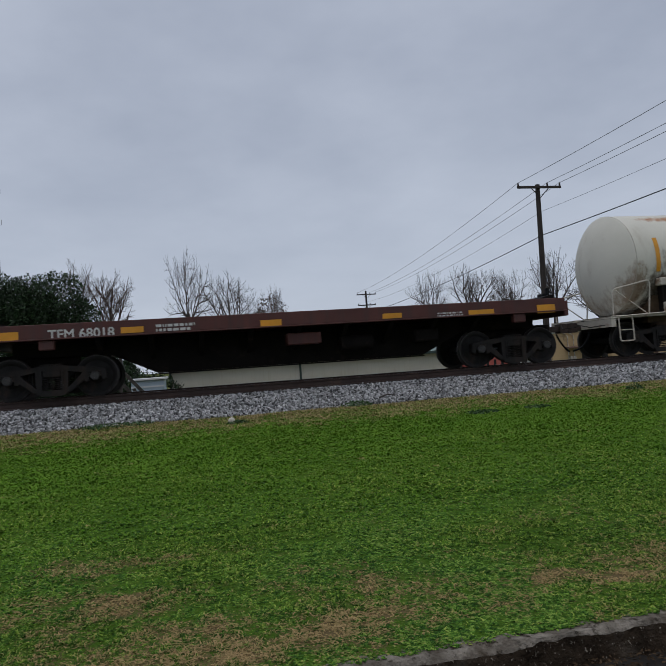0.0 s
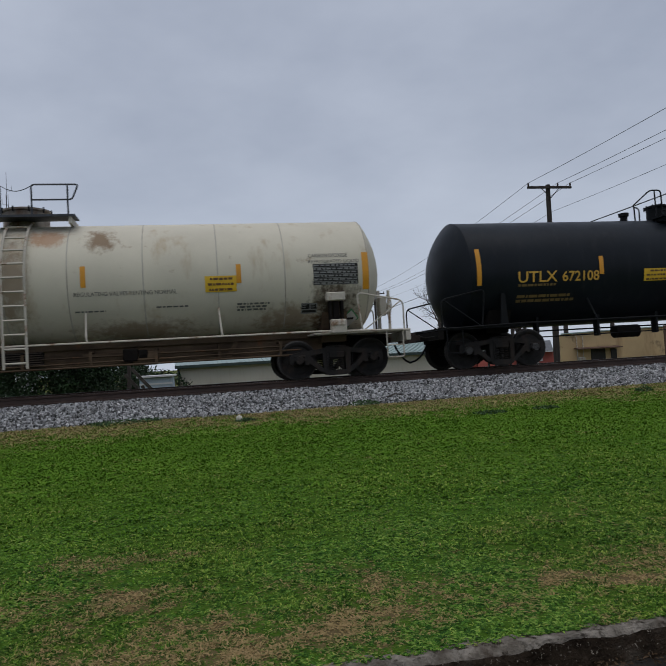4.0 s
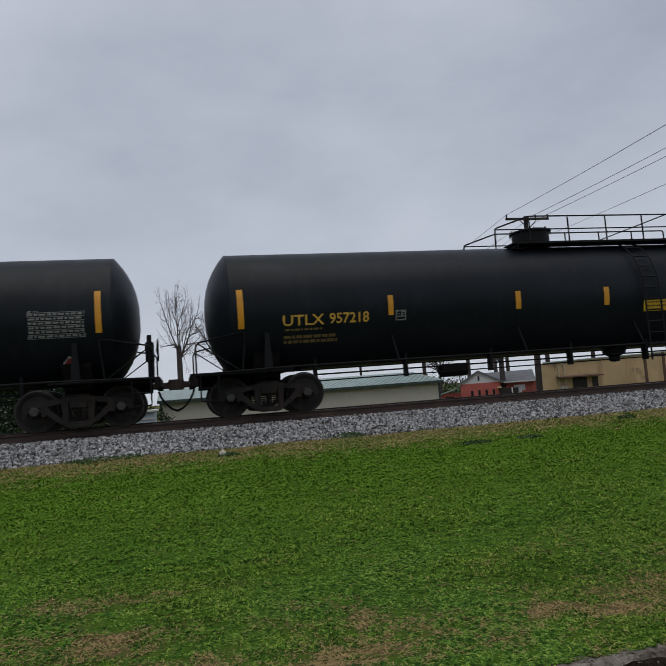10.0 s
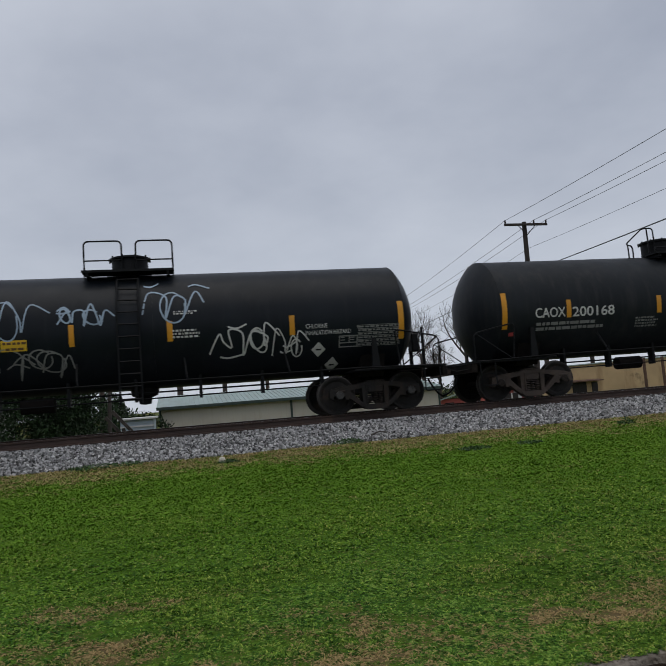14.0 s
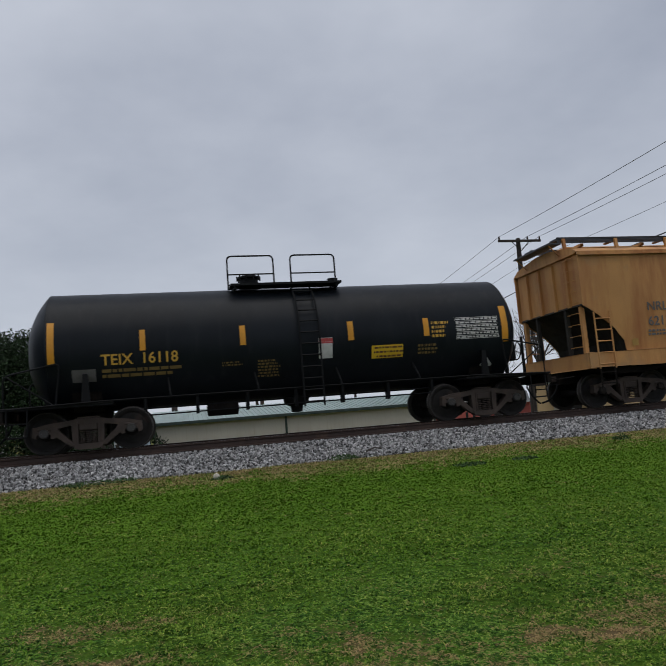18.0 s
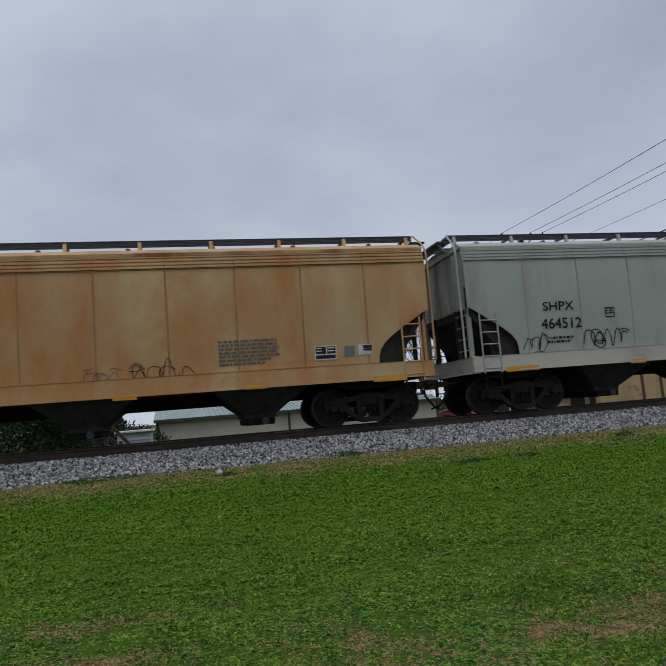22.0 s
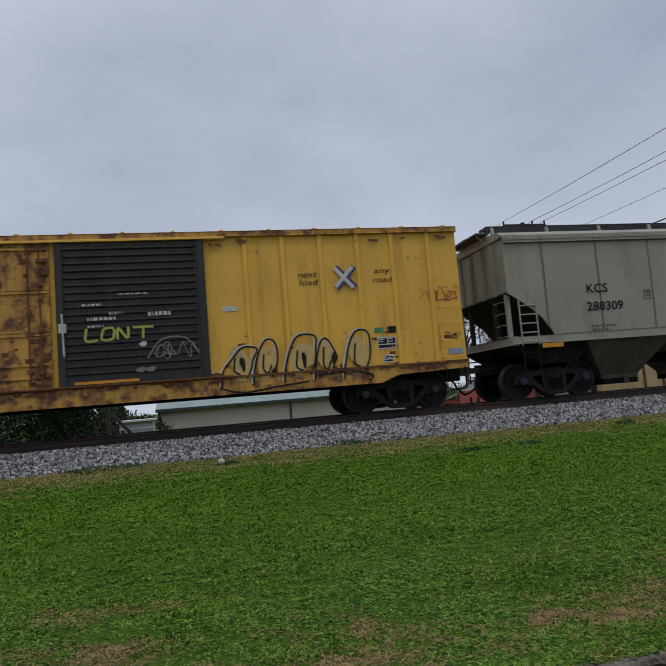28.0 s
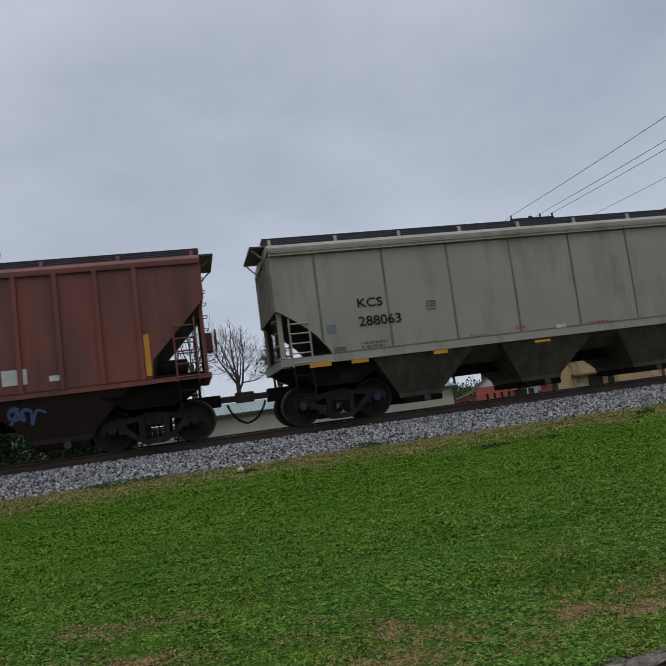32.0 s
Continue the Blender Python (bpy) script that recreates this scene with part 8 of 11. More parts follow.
    for x, z, rx, rz in ((-5.1, 1.15, 0.42, 0.55), (-4.75, 1.55, 0.38, 0.38), (-4.25, 1.15, 0.45, 0.50), (-3.95, 1.62, 0.34, 0.22)):
        k += 1
        _, pts = blob(c, "graffiti_fill", x, z, rx, rz, M["ink_black"], fs, 0.004 + 0.002 * k, k, 0.14)
        strokes(c, "graffiti_outline", [pts + [pts[0]]], 0.09, M["ink_white"], fs, lift=0.005 + 0.002 * k)
    strokes(c, "graffiti", [[(-5.15, 0.85), (-5.05, 1.35), (-4.85, 1.3), (-4.85, 0.85)], [(-4.3, 0.85), (-4.1, 1.3), (-4.0, 0.9)], [(-4.35, 1.0), (-3.9, 1.02)]], 0.05, M["ink_white"], fs, lift=0.02)
    # outlined graffiti letters
    ln = []
    for i in range(5):
        a, h, lean, w = 2.0 + 0.70 * i, (1.72, 1.86, 1.92, 1.80, 1.95)[i], (0.22, 0.05, 0.12, -0.05, 0.08)[i], (0.66, 0.52, 0.70, 0.48, 0.60)[i]
        out = [(a - 0.06, 0.86), (a - 0.02, 1.2), (a + 0.08 + lean * 0.5, h - 0.25), (a + 0.22 + lean, h), (a + w - 0.12 + lean, h - 0.04), (a + w, h - 0.28 - 0.04 * i), (a + w - 0.05, 1.25), (a + w - 0.16, 1.02)]
        blob(c, "graffiti_fill", a + w * 0.48 + lean * 0.4, 1.34 + 0.03 * i, w * 0.42, 0.36, M["yellow_pale"], fs, 0.005 + 0.0006 * i, 30 + i, 0.2)
        ln.append(out)
        ln.append([(a + w * 0.40, 1.50 + 0.04 * i), (a + w * 0.34, 1.22), (a + w * 0.55, 1.12), (a + w * 0.70, 1.30)][: 3 + i % 2])
        strokes(c, "graffiti_outline", [[(x - 0.045, z + 0.03) for x, z in out[:6]]], 0.03, M["ink_white"], fs, lift=0.011)
    ln.append([(1.9, 0.85), (2.4, 0.72), (3.2, 0.8), (3.9, 0.86)])
    ln.append([(4.1, 0.98), (4.9, 1.02), (5.4, 0.9), (5.3, 0.78)])
    strokes(c, "graffiti", ln, 0.042, M["ink_black"], fs, "black outlined graffiti letters", lift=0.013)
    for i in (0, 2, 3):
        a = 2.0 + 0.70 * i
        blob(c, "graffiti_shade", a + 0.42, 1.36, 0.06, 0.16, M["ink_black"], fs, 0.0135, 40 + i, 0.2)
    rr = random.Random(5)
    for i in range(70):
        x = rr.choice((rr.uniform(-7.5, 7.5), rr.uniform(-3.3, 2.2)))
        z, w = rr.choice((0.98 + 0.25 * rr.random() ** 2, 4.05 + 0.12 * rr.random())), rr.uniform(0.03, 0.16)
        blob(c, "rust_patch", x, z, w, rr.uniform(0.02, 0.05), M["rust"], fs, 0.014 + 0.0002 * i, 60 + i, 0.3)
    # crossed bars
    strokes(c, "painted_cross", [[(4.72, 3.47), (5.17, 2.97)], [(4.72, 2.97), (5.17, 3.47)]], 0.15, M["ink_blue"], fs, lift=0.006)
    strokes(c, "painted_cross", [[(4.70, 3.45), (5.13, 2.97)], [(4.70, 3.01), (5.13, 3.47)]], 0.09, M["ink_white"], fs, "white and blue painted cross", lift=0.010)


def bubble_tag(c, f):
    rng = random.Random(21)
    ln = []
    for i in range(7):
        x, z, rx, rz = -2.75 + 0.33 * i, 1.66 + 0.05 * rng.uniform(-1, 1), rng.uniform(0.16, 0.24), rng.uniform(0.26, 0.36)
        ln.append([(x + rx * math.cos(a) + 0.1 * math.sin(a), z + rz * math.sin(a)) for a in [0.4 + 0.42 * k for k in range(13)]])
        ln.append([(x - 0.05, z - 0.18), (x, z + 0.05), (x + 0.06, z - 0.12)])
    strokes(c, "graffiti", ln, 0.02, M["ink_black"], f, "thin black outlined graffiti loops", lift=0.012)
    strokes(c, "graffiti", [[(-3.7, 1.16), (-3.72, 1.38)], [(-3.62, 1.15), (-3.52, 1.38), (-3.45, 1.15)], [(-3.4, 1.3), (-3.3, 1.36), (-3.32, 1.18), (-3.2, 1.2)]], 0.018, M["ink_soft"], f, lift=0.03)


def n_tag(c, f):
    strokes(c, "graffiti", [[(-6.90, 1.48), (-6.84, 1.94), (-6.55, 1.52), (-6.52, 1.92)]], 0.028, M["ink_black"], f, lift=0.012)


# ---- the train, car by car ----
# the grey bay's colour holds both grime and the shade below the sill
M["bay_grey"] = mat("grimy_shaded_grey_hopper_bay", (0.102, 0.080, 0.055), 0.75, 0.0, 0.2, 1.2, streak=(0.045, 0.036, 0.028), amount=0.6)
M["bay_brown"] = mat("grimy_brown_hopper_bay", (0.085, 0.065, 0.045), 0.8, 0.0, 0.2, 1.5, streak=(0.05, 0.035, 0.025), amount=0.5)
M["bay_maroon"] = mat("grimy_maroon_hopper_bay", (0.045, 0.022, 0.019), 0.8, 0.0, 0.2, 1.5, streak=(0.03, 0.018, 0.015), amount=0.5)


def consist():
    c, f = flat_car(2.55, 5.436, "dark red flat car with yellow reflectors and white lettering")
    letters(c, "TFM 68018", -5.39, 1.27, 1.33, 0.20, M["ink_white"], f, bold=0.012)
    stencil(c, -3.19, 1.47, 0.86, 0.19, 2, M["ink_white"], f, 2)
    decal(c, "reflector", -6.34, -5.97, 1.28, 1.47, M["reflect"], f, lift=0.010)
    decal(c, "reflector", -3.92, -3.45, 1.32, 1.45, M["reflect"], f, lift=0.010)
    decal(c, "reflector", -0.92, -0.44, 1.30, 1.44, M["reflect"], f, lift=0.010)
    decal(c, "reflector", 1.94, 2.41, 1.32, 1.44, M["reflect"], f, lift=0.010)
    decal(c, "reflector", 4.10, 4.76, 1.30, 1.41, M["reflect"], f, lift=0.010)
    decal(c, "reflector", 5.91, 6.40, 1.24, 1.45, M["reflect"], f, lift=0.010)
    stencil(c, 3.30, 1.39, 0.76, 0.12, 2, M["ink_white"], f, 9)
    c, f = tank_car(19.57, 7.251, 1.38, 2.52, "white_smudged", "trim_white", "soiled white insulated tank car with brown top stains", seams=[-5.68, -4.36, -2.94, -1.57, -0.25, 1.06, 2.64, 4.26, 5.78], plat=2.45, rail_kind='flared', sill='sill_rust', cap='steel_dark', base_z=1.02, drum=(0, 0.5, 0.26))
    decal(c, "reflector", 7.81, 7.96, 2.15, 3.05, M["reflect"], f, rows=8)
    decal(c, "reflector", 4.58, 4.70, 2.36, 2.81, M["reflect"], f, lift=0.010)
    decal(c, "reflector", 1.61, 1.72, 2.37, 2.80, M["reflect"], f, lift=0.010)
    decal(c, "reflector", -1.30, -1.19, 2.39, 2.86, M["reflect"], f, lift=0.010)
    sign(c, 3.84, 4.60, 2.20, 2.48, f, 14)
    letters(c, "REGULATING VALVES VENTING NORMAL", 0.95, 2.17, 2.10, 0.10, M["ink_soft"], f)
    letters(c, "CARBON DIOXIDE", 6.69, 2.83, 0.93, 0.10, M["ink_soft"], f)
    letters(c, "REFRIGERATED LIQUID", 6.54, 2.71, 1.22, 0.10, M["ink_soft"], f)
    data_panel(c, 6.59, 2.68, 1.13, 0.48, M["ink_soft"], f, 18)
    framed(c, 6.21, 1.88, 0.40, 0.24, 0.025, M["ink_grey"], M["ink_black"], f, seed=19)
    diamond(c, 7.89, 1.41, 0.21, f, M["ink_green"], M["ink_white"])
    stencil(c, 0.97, 1.88, 0.78, 0.07, 2, M["ink_soft"], f, 21)
    stencil(c, 2.65, 1.90, 0.76, 0.05, 1, M["ink_soft"], f, 22)
    stencil(c, 4.40, 1.92, 0.91, 0.16, 3, M["ink_soft"], f, 23)
    framed(c, -4.05, 2.49, 0.18, 0.25, 0.025, M["ink_soft"], None, f, seed=24)
    letters(c, "TILX", -6.33, 2.22, 0.68, 0.22, M["ink_black"], f, bold=0.012)
    letters(c, "400677", -5.44, 2.21, 1.21, 0.22, M["ink_black"], f, bold=0.012)
    stencil(c, -6.30, 2.10, 1.78, 0.21, 2, M["ink_soft"], f, 27)
    decal(c, "reflector", -7.50, -7.37, 2.17, 3.07, M["reflect"], f, rows=8)
    decal(c, "reflector", -4.17, -4.04, 2.37, 2.83, M["reflect"], f, lift=0.010)
    framed(c, -3.93, 2.44, 0.26, 0.24, 0.025, M["ink_soft"], None, f, seed=30)
    c, f = tank_car(37.81, 6.977, 1.38, 2.52, "white_runs", "trim_white", "white insulated tank car with a blue and white panel", seams=[-5.68, -4.36, -2.94, -1.57, -0.25, 1.06, 2.64, 4.26, 5.78], plat=2.45, rail_kind='flared', sill='sill_rust', cap='cap_blue', base_z=1.02, drum=(0, 0.5, 0.26))
    decal(c, "reflector", 7.66, 7.81, 2.16, 3.03, M["reflect"], f, rows=8)
    decal(c, "reflector", 4.63, 4.75, 2.37, 2.81, M["reflect"], f, lift=0.010)
    decal(c, "reflector", 1.46, 1.59, 2.36, 2.84, M["reflect"], f, lift=0.010)
    decal(c, "reflector", -1.32, -1.20, 2.40, 2.87, M["reflect"], f, lift=0.010)
    sign(c, 3.90, 4.64, 2.19, 2.48, f, 35)
    letters(c, "REGULATING VALVES VENTING NORMAL", 1.04, 2.21, 2.15, 0.09, M["ink_soft"], f)
    decal(c, "painted_patch", 6.07, 7.70, 2.65, 2.97, M["ink_pale_blue"], f, lift=0.010)
    letters(c, "CARBON DIOXIDE", 6.15, 2.82, 1.08, 0.11, M["ink_white"], f)
    letters(c, "REFRIGERATED LIQUID", 6.12, 2.68, 1.51, 0.10, M["ink_white"], f)
    data_panel(c, 6.42, 2.66, 1.10, 0.43, M["ink_soft"], f, 40)
    framed(c, 6.03, 1.87, 0.43, 0.25, 0.025, M["ink_grey"], M["ink_black"], f, seed=41)
    diamond(c, 7.64, 1.45, 0.21, f, M["ink_green"], M["ink_white"])
    stencil(c, 1.05, 1.90, 0.78, 0.06, 2, M["ink_soft"], f, 43)
    stencil(c, 2.73, 1.91, 0.81, 0.05, 1, M["ink_soft"], f, 44)
    stencil(c, 4.29, 1.91, 0.93, 0.19, 3, M["ink_soft"], f, 45)
    letters(c, "TILX", -6.64, 2.23, 0.68, 0.23, M["ink_black"], f, bold=0.012)
    letters(c, "400781", -5.72, 2.22, 1.16, 0.23, M["ink_black"], f, bold=0.012)
    stencil(c, -6.61, 2.12, 1.73, 0.20, 2, M["ink_soft"], f, 48)
    decal(c, "reflector", -7.81, -7.69, 2.21, 3.09, M["reflect"], f, rows=8)
    decal(c, "reflector", -4.48, -4.37, 2.39, 2.83, M["reflect"], f, lift=0.010)
    framed(c, -4.27, 2.47, 0.26, 0.25, 0.025, M["ink_soft"], None, f, seed=51)
    decal(c, "painted_patch", -4.27, -3.25, 1.45, 2.02, M["trim_white"], f, lift=0.010)
    c, f = tank_car(55.98, 6.977, 1.38, 2.52, "cream_tagged", "trim_white", "white insulated tank car with scrawled black and purple graffiti", seams=[-5.68, -4.36, -2.94, -1.57, -0.25, 1.06, 2.64, 4.26, 5.78], plat=2.45, rail_kind='flared', sill='sill_rust', cap='steel_dark', base_z=1.02, drum=(0, 0.5, 0.26))
    decal(c, "reflector", 7.58, 7.73, 2.05, 2.92, M["reflect"], f, rows=8)
    decal(c, "reflector", 4.38, 4.49, 2.29, 2.73, M["reflect"], f, lift=0.010)
    decal(c, "reflector", 1.24, 1.35, 2.31, 2.78, M["reflect"], f, lift=0.010)
    sign(c, 3.65, 4.35, 2.01, 2.44, f, 56)
    letters(c, "REGULATING VALVES VENTING NORMAL", 1.27, 2.06, 2.17, 0.09, M["ink_soft"], f)
    letters(c, "CARBON DIOXIDE", 6.28, 2.82, 0.94, 0.11, M["ink_soft"], f)
    letters(c, "REFRIGERATED LIQUID", 6.28, 2.66, 1.24, 0.10, M["ink_soft"], f)
    decal(c, "painted_patch", 6.37, 7.44, 2.15, 2.65, M["ink_black"], f, lift=0.010)
    data_panel(c, 6.37, 2.65, 1.07, 0.50, M["ink_grey"], f, 61)
    framed(c, 6.02, 1.75, 0.42, 0.25, 0.025, M["ink_grey"], M["ink_black"], f, seed=62)
    diamond(c, 7.33, 1.40, 0.21, f, M["ink_grey"], M["ink_white"])
    letters(c, "Science", 2.06, 1.76, 1.25, 0.27, M["ink_black"], f, "graffiti", slope=0.15)
    strokes(c, "graffiti", [[(2.1, 1.70), (2.7, 1.73), (3.3, 1.76), (3.45, 1.70)]], 0.02, M["ink_black"], f)
    scrawl(c, 3.39, 3.82, 1.69, 1.97, M["ink_black"], 0.02, f, 2)
    scrawl(c, 4.04, 4.54, 1.63, 1.91, M["ink_black"], 0.02, f, 3)
    scrawl(c, 5.09, 5.70, 1.71, 2.03, M["ink_black"], 0.02, f, 4)
    scrawl(c, 2.77, 3.86, 1.26, 1.54, M["ink_black"], 0.03, f, 5)
    letters(c, "ALL", 2.40, 1.44, 0.52, 0.21, M["ink_black"], f, "graffiti", slope=0.1)
    scrawl(c, 0.44, 1.73, 1.42, 1.77, M["ink_black"], 0.03, f, 7)
    scrawl(c, -1.98, -0.79, 1.65, 2.17, M["ink_purple"], 0.04, f, 8)
    scrawl(c, -1.34, -0.57, 1.96, 2.77, M["ink_soft"], 0.02, f, 9)
    scrawl(c, 6.02, 6.39, 1.74, 2.12, M["ink_soft"], 0.02, f, 10)
    scrawl(c, 7.25, 7.74, 1.56, 1.91, M["ink_soft"], 0.02, f, 11)
    decal(c, "painted_patch", 0.25, 0.80, 1.40, 1.70, M["rust"], f, lift=0.010)
    letters(c, "TILX 20051", -6.50, 2.06, 1.89, 0.21, M["ink_black"], f, bold=0.012)
    stencil(c, -6.50, 1.88, 1.70, 0.17, 2, M["ink_soft"], f, 77)
    decal(c, "reflector", -7.84, -7.72, 2.06, 2.95, M["reflect"], f, rows=8)
    decal(c, "reflector", -4.66, -4.53, 2.27, 2.71, M["reflect"], f, lift=0.010)
    framed(c, -4.21, 2.40, 0.28, 0.36, 0.025, M["ink_black"], None, f, seed=80)
    scrawl(c, -3.83, -3.58, 2.04, 2.39, M["ink_black"], 0.02, f, 31)
    scrawl(c, -3.49, -3.06, 2.08, 2.49, M["ink_black"], 0.03, f, 32)
    scrawl(c, -2.98, -2.52, 1.96, 2.44, M["ink_black"], 0.03, f, 33)
    scrawl(c, -4.49, -2.28, 1.29, 1.62, M["ink_black"], 0.04, f, 34)
    head_marks(c, 6.88, 1.38, 2.52, "TILX 20051", M["ink_soft"], M["ink_soft"], True, seed=9)
    c, f = tank_car(73.98, 6.936, 1.38, 2.52, "cream_runs", "trim_white", "white insulated tank car with a rust-stained ladder", seams=[-5.68, -4.36, -2.94, -1.57, -0.25, 1.06, 2.64, 4.26, 5.78], plat=2.45, rail_kind='flared', sill='sill_rust', cap='steel_dark', base_z=1.02, drum=(0, 0.5, 0.26))
    decal(c, "reflector", 1.33, 1.44, 2.30, 2.76, M["reflect"], f, lift=0.010)
    decal(c, "reflector", 4.67, 4.78, 2.29, 2.71, M["reflect"], f, lift=0.010)
    decal(c, "reflector", 7.61, 7.76, 2.05, 2.92, M["reflect"], f, rows=8)
    sign(c, 3.97, 4.67, 2.11, 2.46, f, 88)
    letters(c, "REGULATING VALVES VENTING NORMAL", 1.18, 2.11, 2.17, 0.09, M["ink_soft"], f)
    letters(c, "CARBON DIOXIDE", 6.34, 2.82, 0.93, 0.09, M["ink_soft"], f)
    letters(c, "REFRIGERATED LIQUID", 6.34, 2.67, 1.20, 0.09, M["ink_soft"], f)
    decal(c, "painted_patch", 6.44, 7.50, 2.18, 2.67, M["ink_black"], f, lift=0.010)
    data_panel(c, 6.44, 2.67, 1.05, 0.49, M["ink_grey"], f, 93)
    framed(c, 6.15, 1.79, 0.38, 0.23, 0.025, M["ink_grey"], M["ink_black"], f, seed=94)
    diamond(c, 7.37, 1.42, 0.22, f, M["ink_green"], M["ink_white"])
    stencil(c, 1.17, 1.81, 0.80, 0.05, 1, M["ink_soft"], f, 96)
    stencil(c, 2.89, 1.85, 0.91, 0.05, 1, M["ink_soft"], f, 97)
    stencil(c, 4.67, 1.85, 0.93, 0.19, 3, M["ink_soft"], f, 98)
    letters(c, "TILX 20095", -6.36, 2.08, 1.89, 0.21, M["ink_black"], f)
    decal(c, "reflector", -7.75, -7.59, 2.03, 2.92, M["reflect"], f, rows=8)
    decal(c, "reflector", -4.42, -4.27, 2.24, 2.69, M["reflect"], f, lift=0.010)
    stencil(c, -6.30, 1.97, 1.56, 0.27, 2, M["ink_soft"], f, 102)
    c, f = tank_car(91.53, 6.419, 1.4, 2.4, "black", "trim_black", "black tank car with yellow lettering and roof railings", dome=0.051, plat=3.0, lad=0.791, drum=(-0.93, 0.28, 0.3), valve=-1.95)
    letters(c, "UTLX", -5.99, 2.06, 1.05, 0.26, M["ink_yellow"], f, bold=0.012)
    letters(c, "672108", -4.79, 2.06, 1.01, 0.24, M["ink_yellow"], f, bold=0.012)
    stencil(c, -5.99, 2.02, 1.07, 0.09, 1, M["ink_dim"], f, 105)
    stencil(c, -6.00, 1.76, 1.61, 0.21, 2, M["ink_dim"], f, 106)
    decal(c, "reflector", -7.08, -6.96, 2.02, 2.92, M["reflect"], f, rows=8)
    decal(c, "reflector", -3.76, -3.64, 2.20, 2.66, M["reflect"], f, lift=0.010)
    decal(c, "reflector", -1.49, -1.36, 2.18, 2.64, M["reflect"], f, lift=0.010)
    decal(c, "reflector", 1.48, 1.61, 2.17, 2.63, M["reflect"], f, lift=0.010)
    decal(c, "reflector", 3.73, 3.87, 2.18, 2.62, M["reflect"], f, lift=0.010)
    decal(c, "reflector", 6.98, 7.14, 1.95, 2.84, M["reflect"], f, rows=8)
    sign(c, -2.49, -1.69, 1.99, 2.30, f, 113)
    data_panel(c, 5.71, 2.51, 1.10, 0.54, M["ink_grey"], f, 114)
    framed(c, 4.93, 1.87, 0.45, 0.27, 0.025, M["ink_grey"], None, f, seed=115)
    diamond(c, 6.77, 1.41, 0.17, f, M["ink_white"], M["ink_white"])
    stencil(c, 2.04, 1.78, 0.35, 0.20, 3, M["ink_dim"], f, 117)
    c, f = tank_car(108.61, 6.622, 1.48, 2.43, "slate", "trim_black", "slate blue tank car with yellow reflectors, unlettered side", dome=-0.304, plat=3.1, lad=0.294, drum=(-0.7, 0.3, 0.3), valve=-2.05, tone='steel_brown')
    decal(c, "reflector", -1.69, -1.58, 2.25, 2.72, M["reflect"], f, lift=0.010)
    decal(c, "reflector", 1.32, 1.45, 2.22, 2.68, M["reflect"], f, lift=0.010)
    decal(c, "reflector", 3.94, 4.06, 2.23, 2.67, M["reflect"], f, lift=0.010)
    decal(c, "reflector", 7.03, 7.19, 1.94, 2.84, M["reflect"], f, rows=8)
    sign(c, 1.48, 2.28, 1.73, 2.03, f, 124)
    data_panel(c, 5.43, 2.25, 1.08, 0.50, M["ink_grey"], f, 125)
    framed(c, 4.40, 2.04, 0.42, 0.29, 0.025, M["ink_white"], M["ink_black"], f, seed=126)
    diamond(c, 6.90, 1.43, 0.27, f, M["ink_grey"], M["ink_grey"])
    stencil(c, -3.10, 2.11, 0.42, 0.09, 2, M["ink_dim"], f, 128)
    decal(c, "reflector", -6.95, -6.83, 2.02, 2.92, M["reflect"], f, rows=8)
    decal(c, "reflector", -4.2, -4.08, 2.2, 2.66, M["reflect"], f)
    c, f = tank_car(125.9, 6.622, 1.48, 2.43, "slate", "trim_black", "slate blue tank car with brown dusty trucks", dome=-0.304, plat=3.1, lad=0.294, drum=(-0.7, 0.3, 0.3), valve=-2.05, tone='steel_brown')
    decal(c, "reflector", -1.69, -1.58, 2.25, 2.72, M["reflect"], f, lift=0.010)
    decal(c, "reflector", 1.32, 1.45, 2.22, 2.68, M["reflect"], f, lift=0.010)
    decal(c, "reflector", 3.94, 4.06, 2.23, 2.67, M["reflect"], f, lift=0.010)
    decal(c, "reflector", 7.03, 7.19, 1.94, 2.84, M["reflect"], f, rows=8)
    sign(c, 1.48, 2.28, 1.73, 2.03, f, 124)
    data_panel(c, 5.43, 2.25, 1.08, 0.50, M["ink_grey"], f, 125)
    framed(c, 4.40, 2.04, 0.42, 0.29, 0.025, M["ink_white"], M["ink_black"], f, seed=126)
    diamond(c, 6.90, 1.43, 0.27, f, M["ink_grey"], M["ink_grey"])
    stencil(c, -3.10, 2.11, 0.42, 0.09, 2, M["ink_dim"], f, 128)
    scrawl(c, 6.87, 7.39, 1.47, 1.71, M["ink_grey"], 0.02, f, 3)
    decal(c, "reflector", -6.95, -6.83, 2.02, 2.92, M["reflect"], f, rows=8)
    decal(c, "reflector", -4.2, -4.08, 2.2, 2.66, M["reflect"], f)
    c, f = tank_car(143.9, 6.926, 1.43, 2.42, "black", "trim_black", "black tank car with white lettering and small dome", dome=-0.507, plat=1.95, lad=-0.345, drum=(0.22, 0.3, 0.32), tone='steel_brown', cap='cap_blue')
    letters(c, "GATX", -6.75, 1.81, 0.79, 0.22, M["ink_white"], f, bold=0.012)
    letters(c, "206617", -5.78, 1.81, 1.10, 0.23, M["ink_white"], f, bold=0.012)
    framed(c, -4.63, 2.05, 0.24, 0.23, 0.025, M["ink_grey"], None, f, seed=135)
    decal(c, "reflector", -7.45, -7.33, 1.46, 2.29, M["reflect"], f, rows=8)
    decal(c, "reflector", -4.34, -4.22, 1.81, 2.25, M["reflect"], f, lift=0.010)
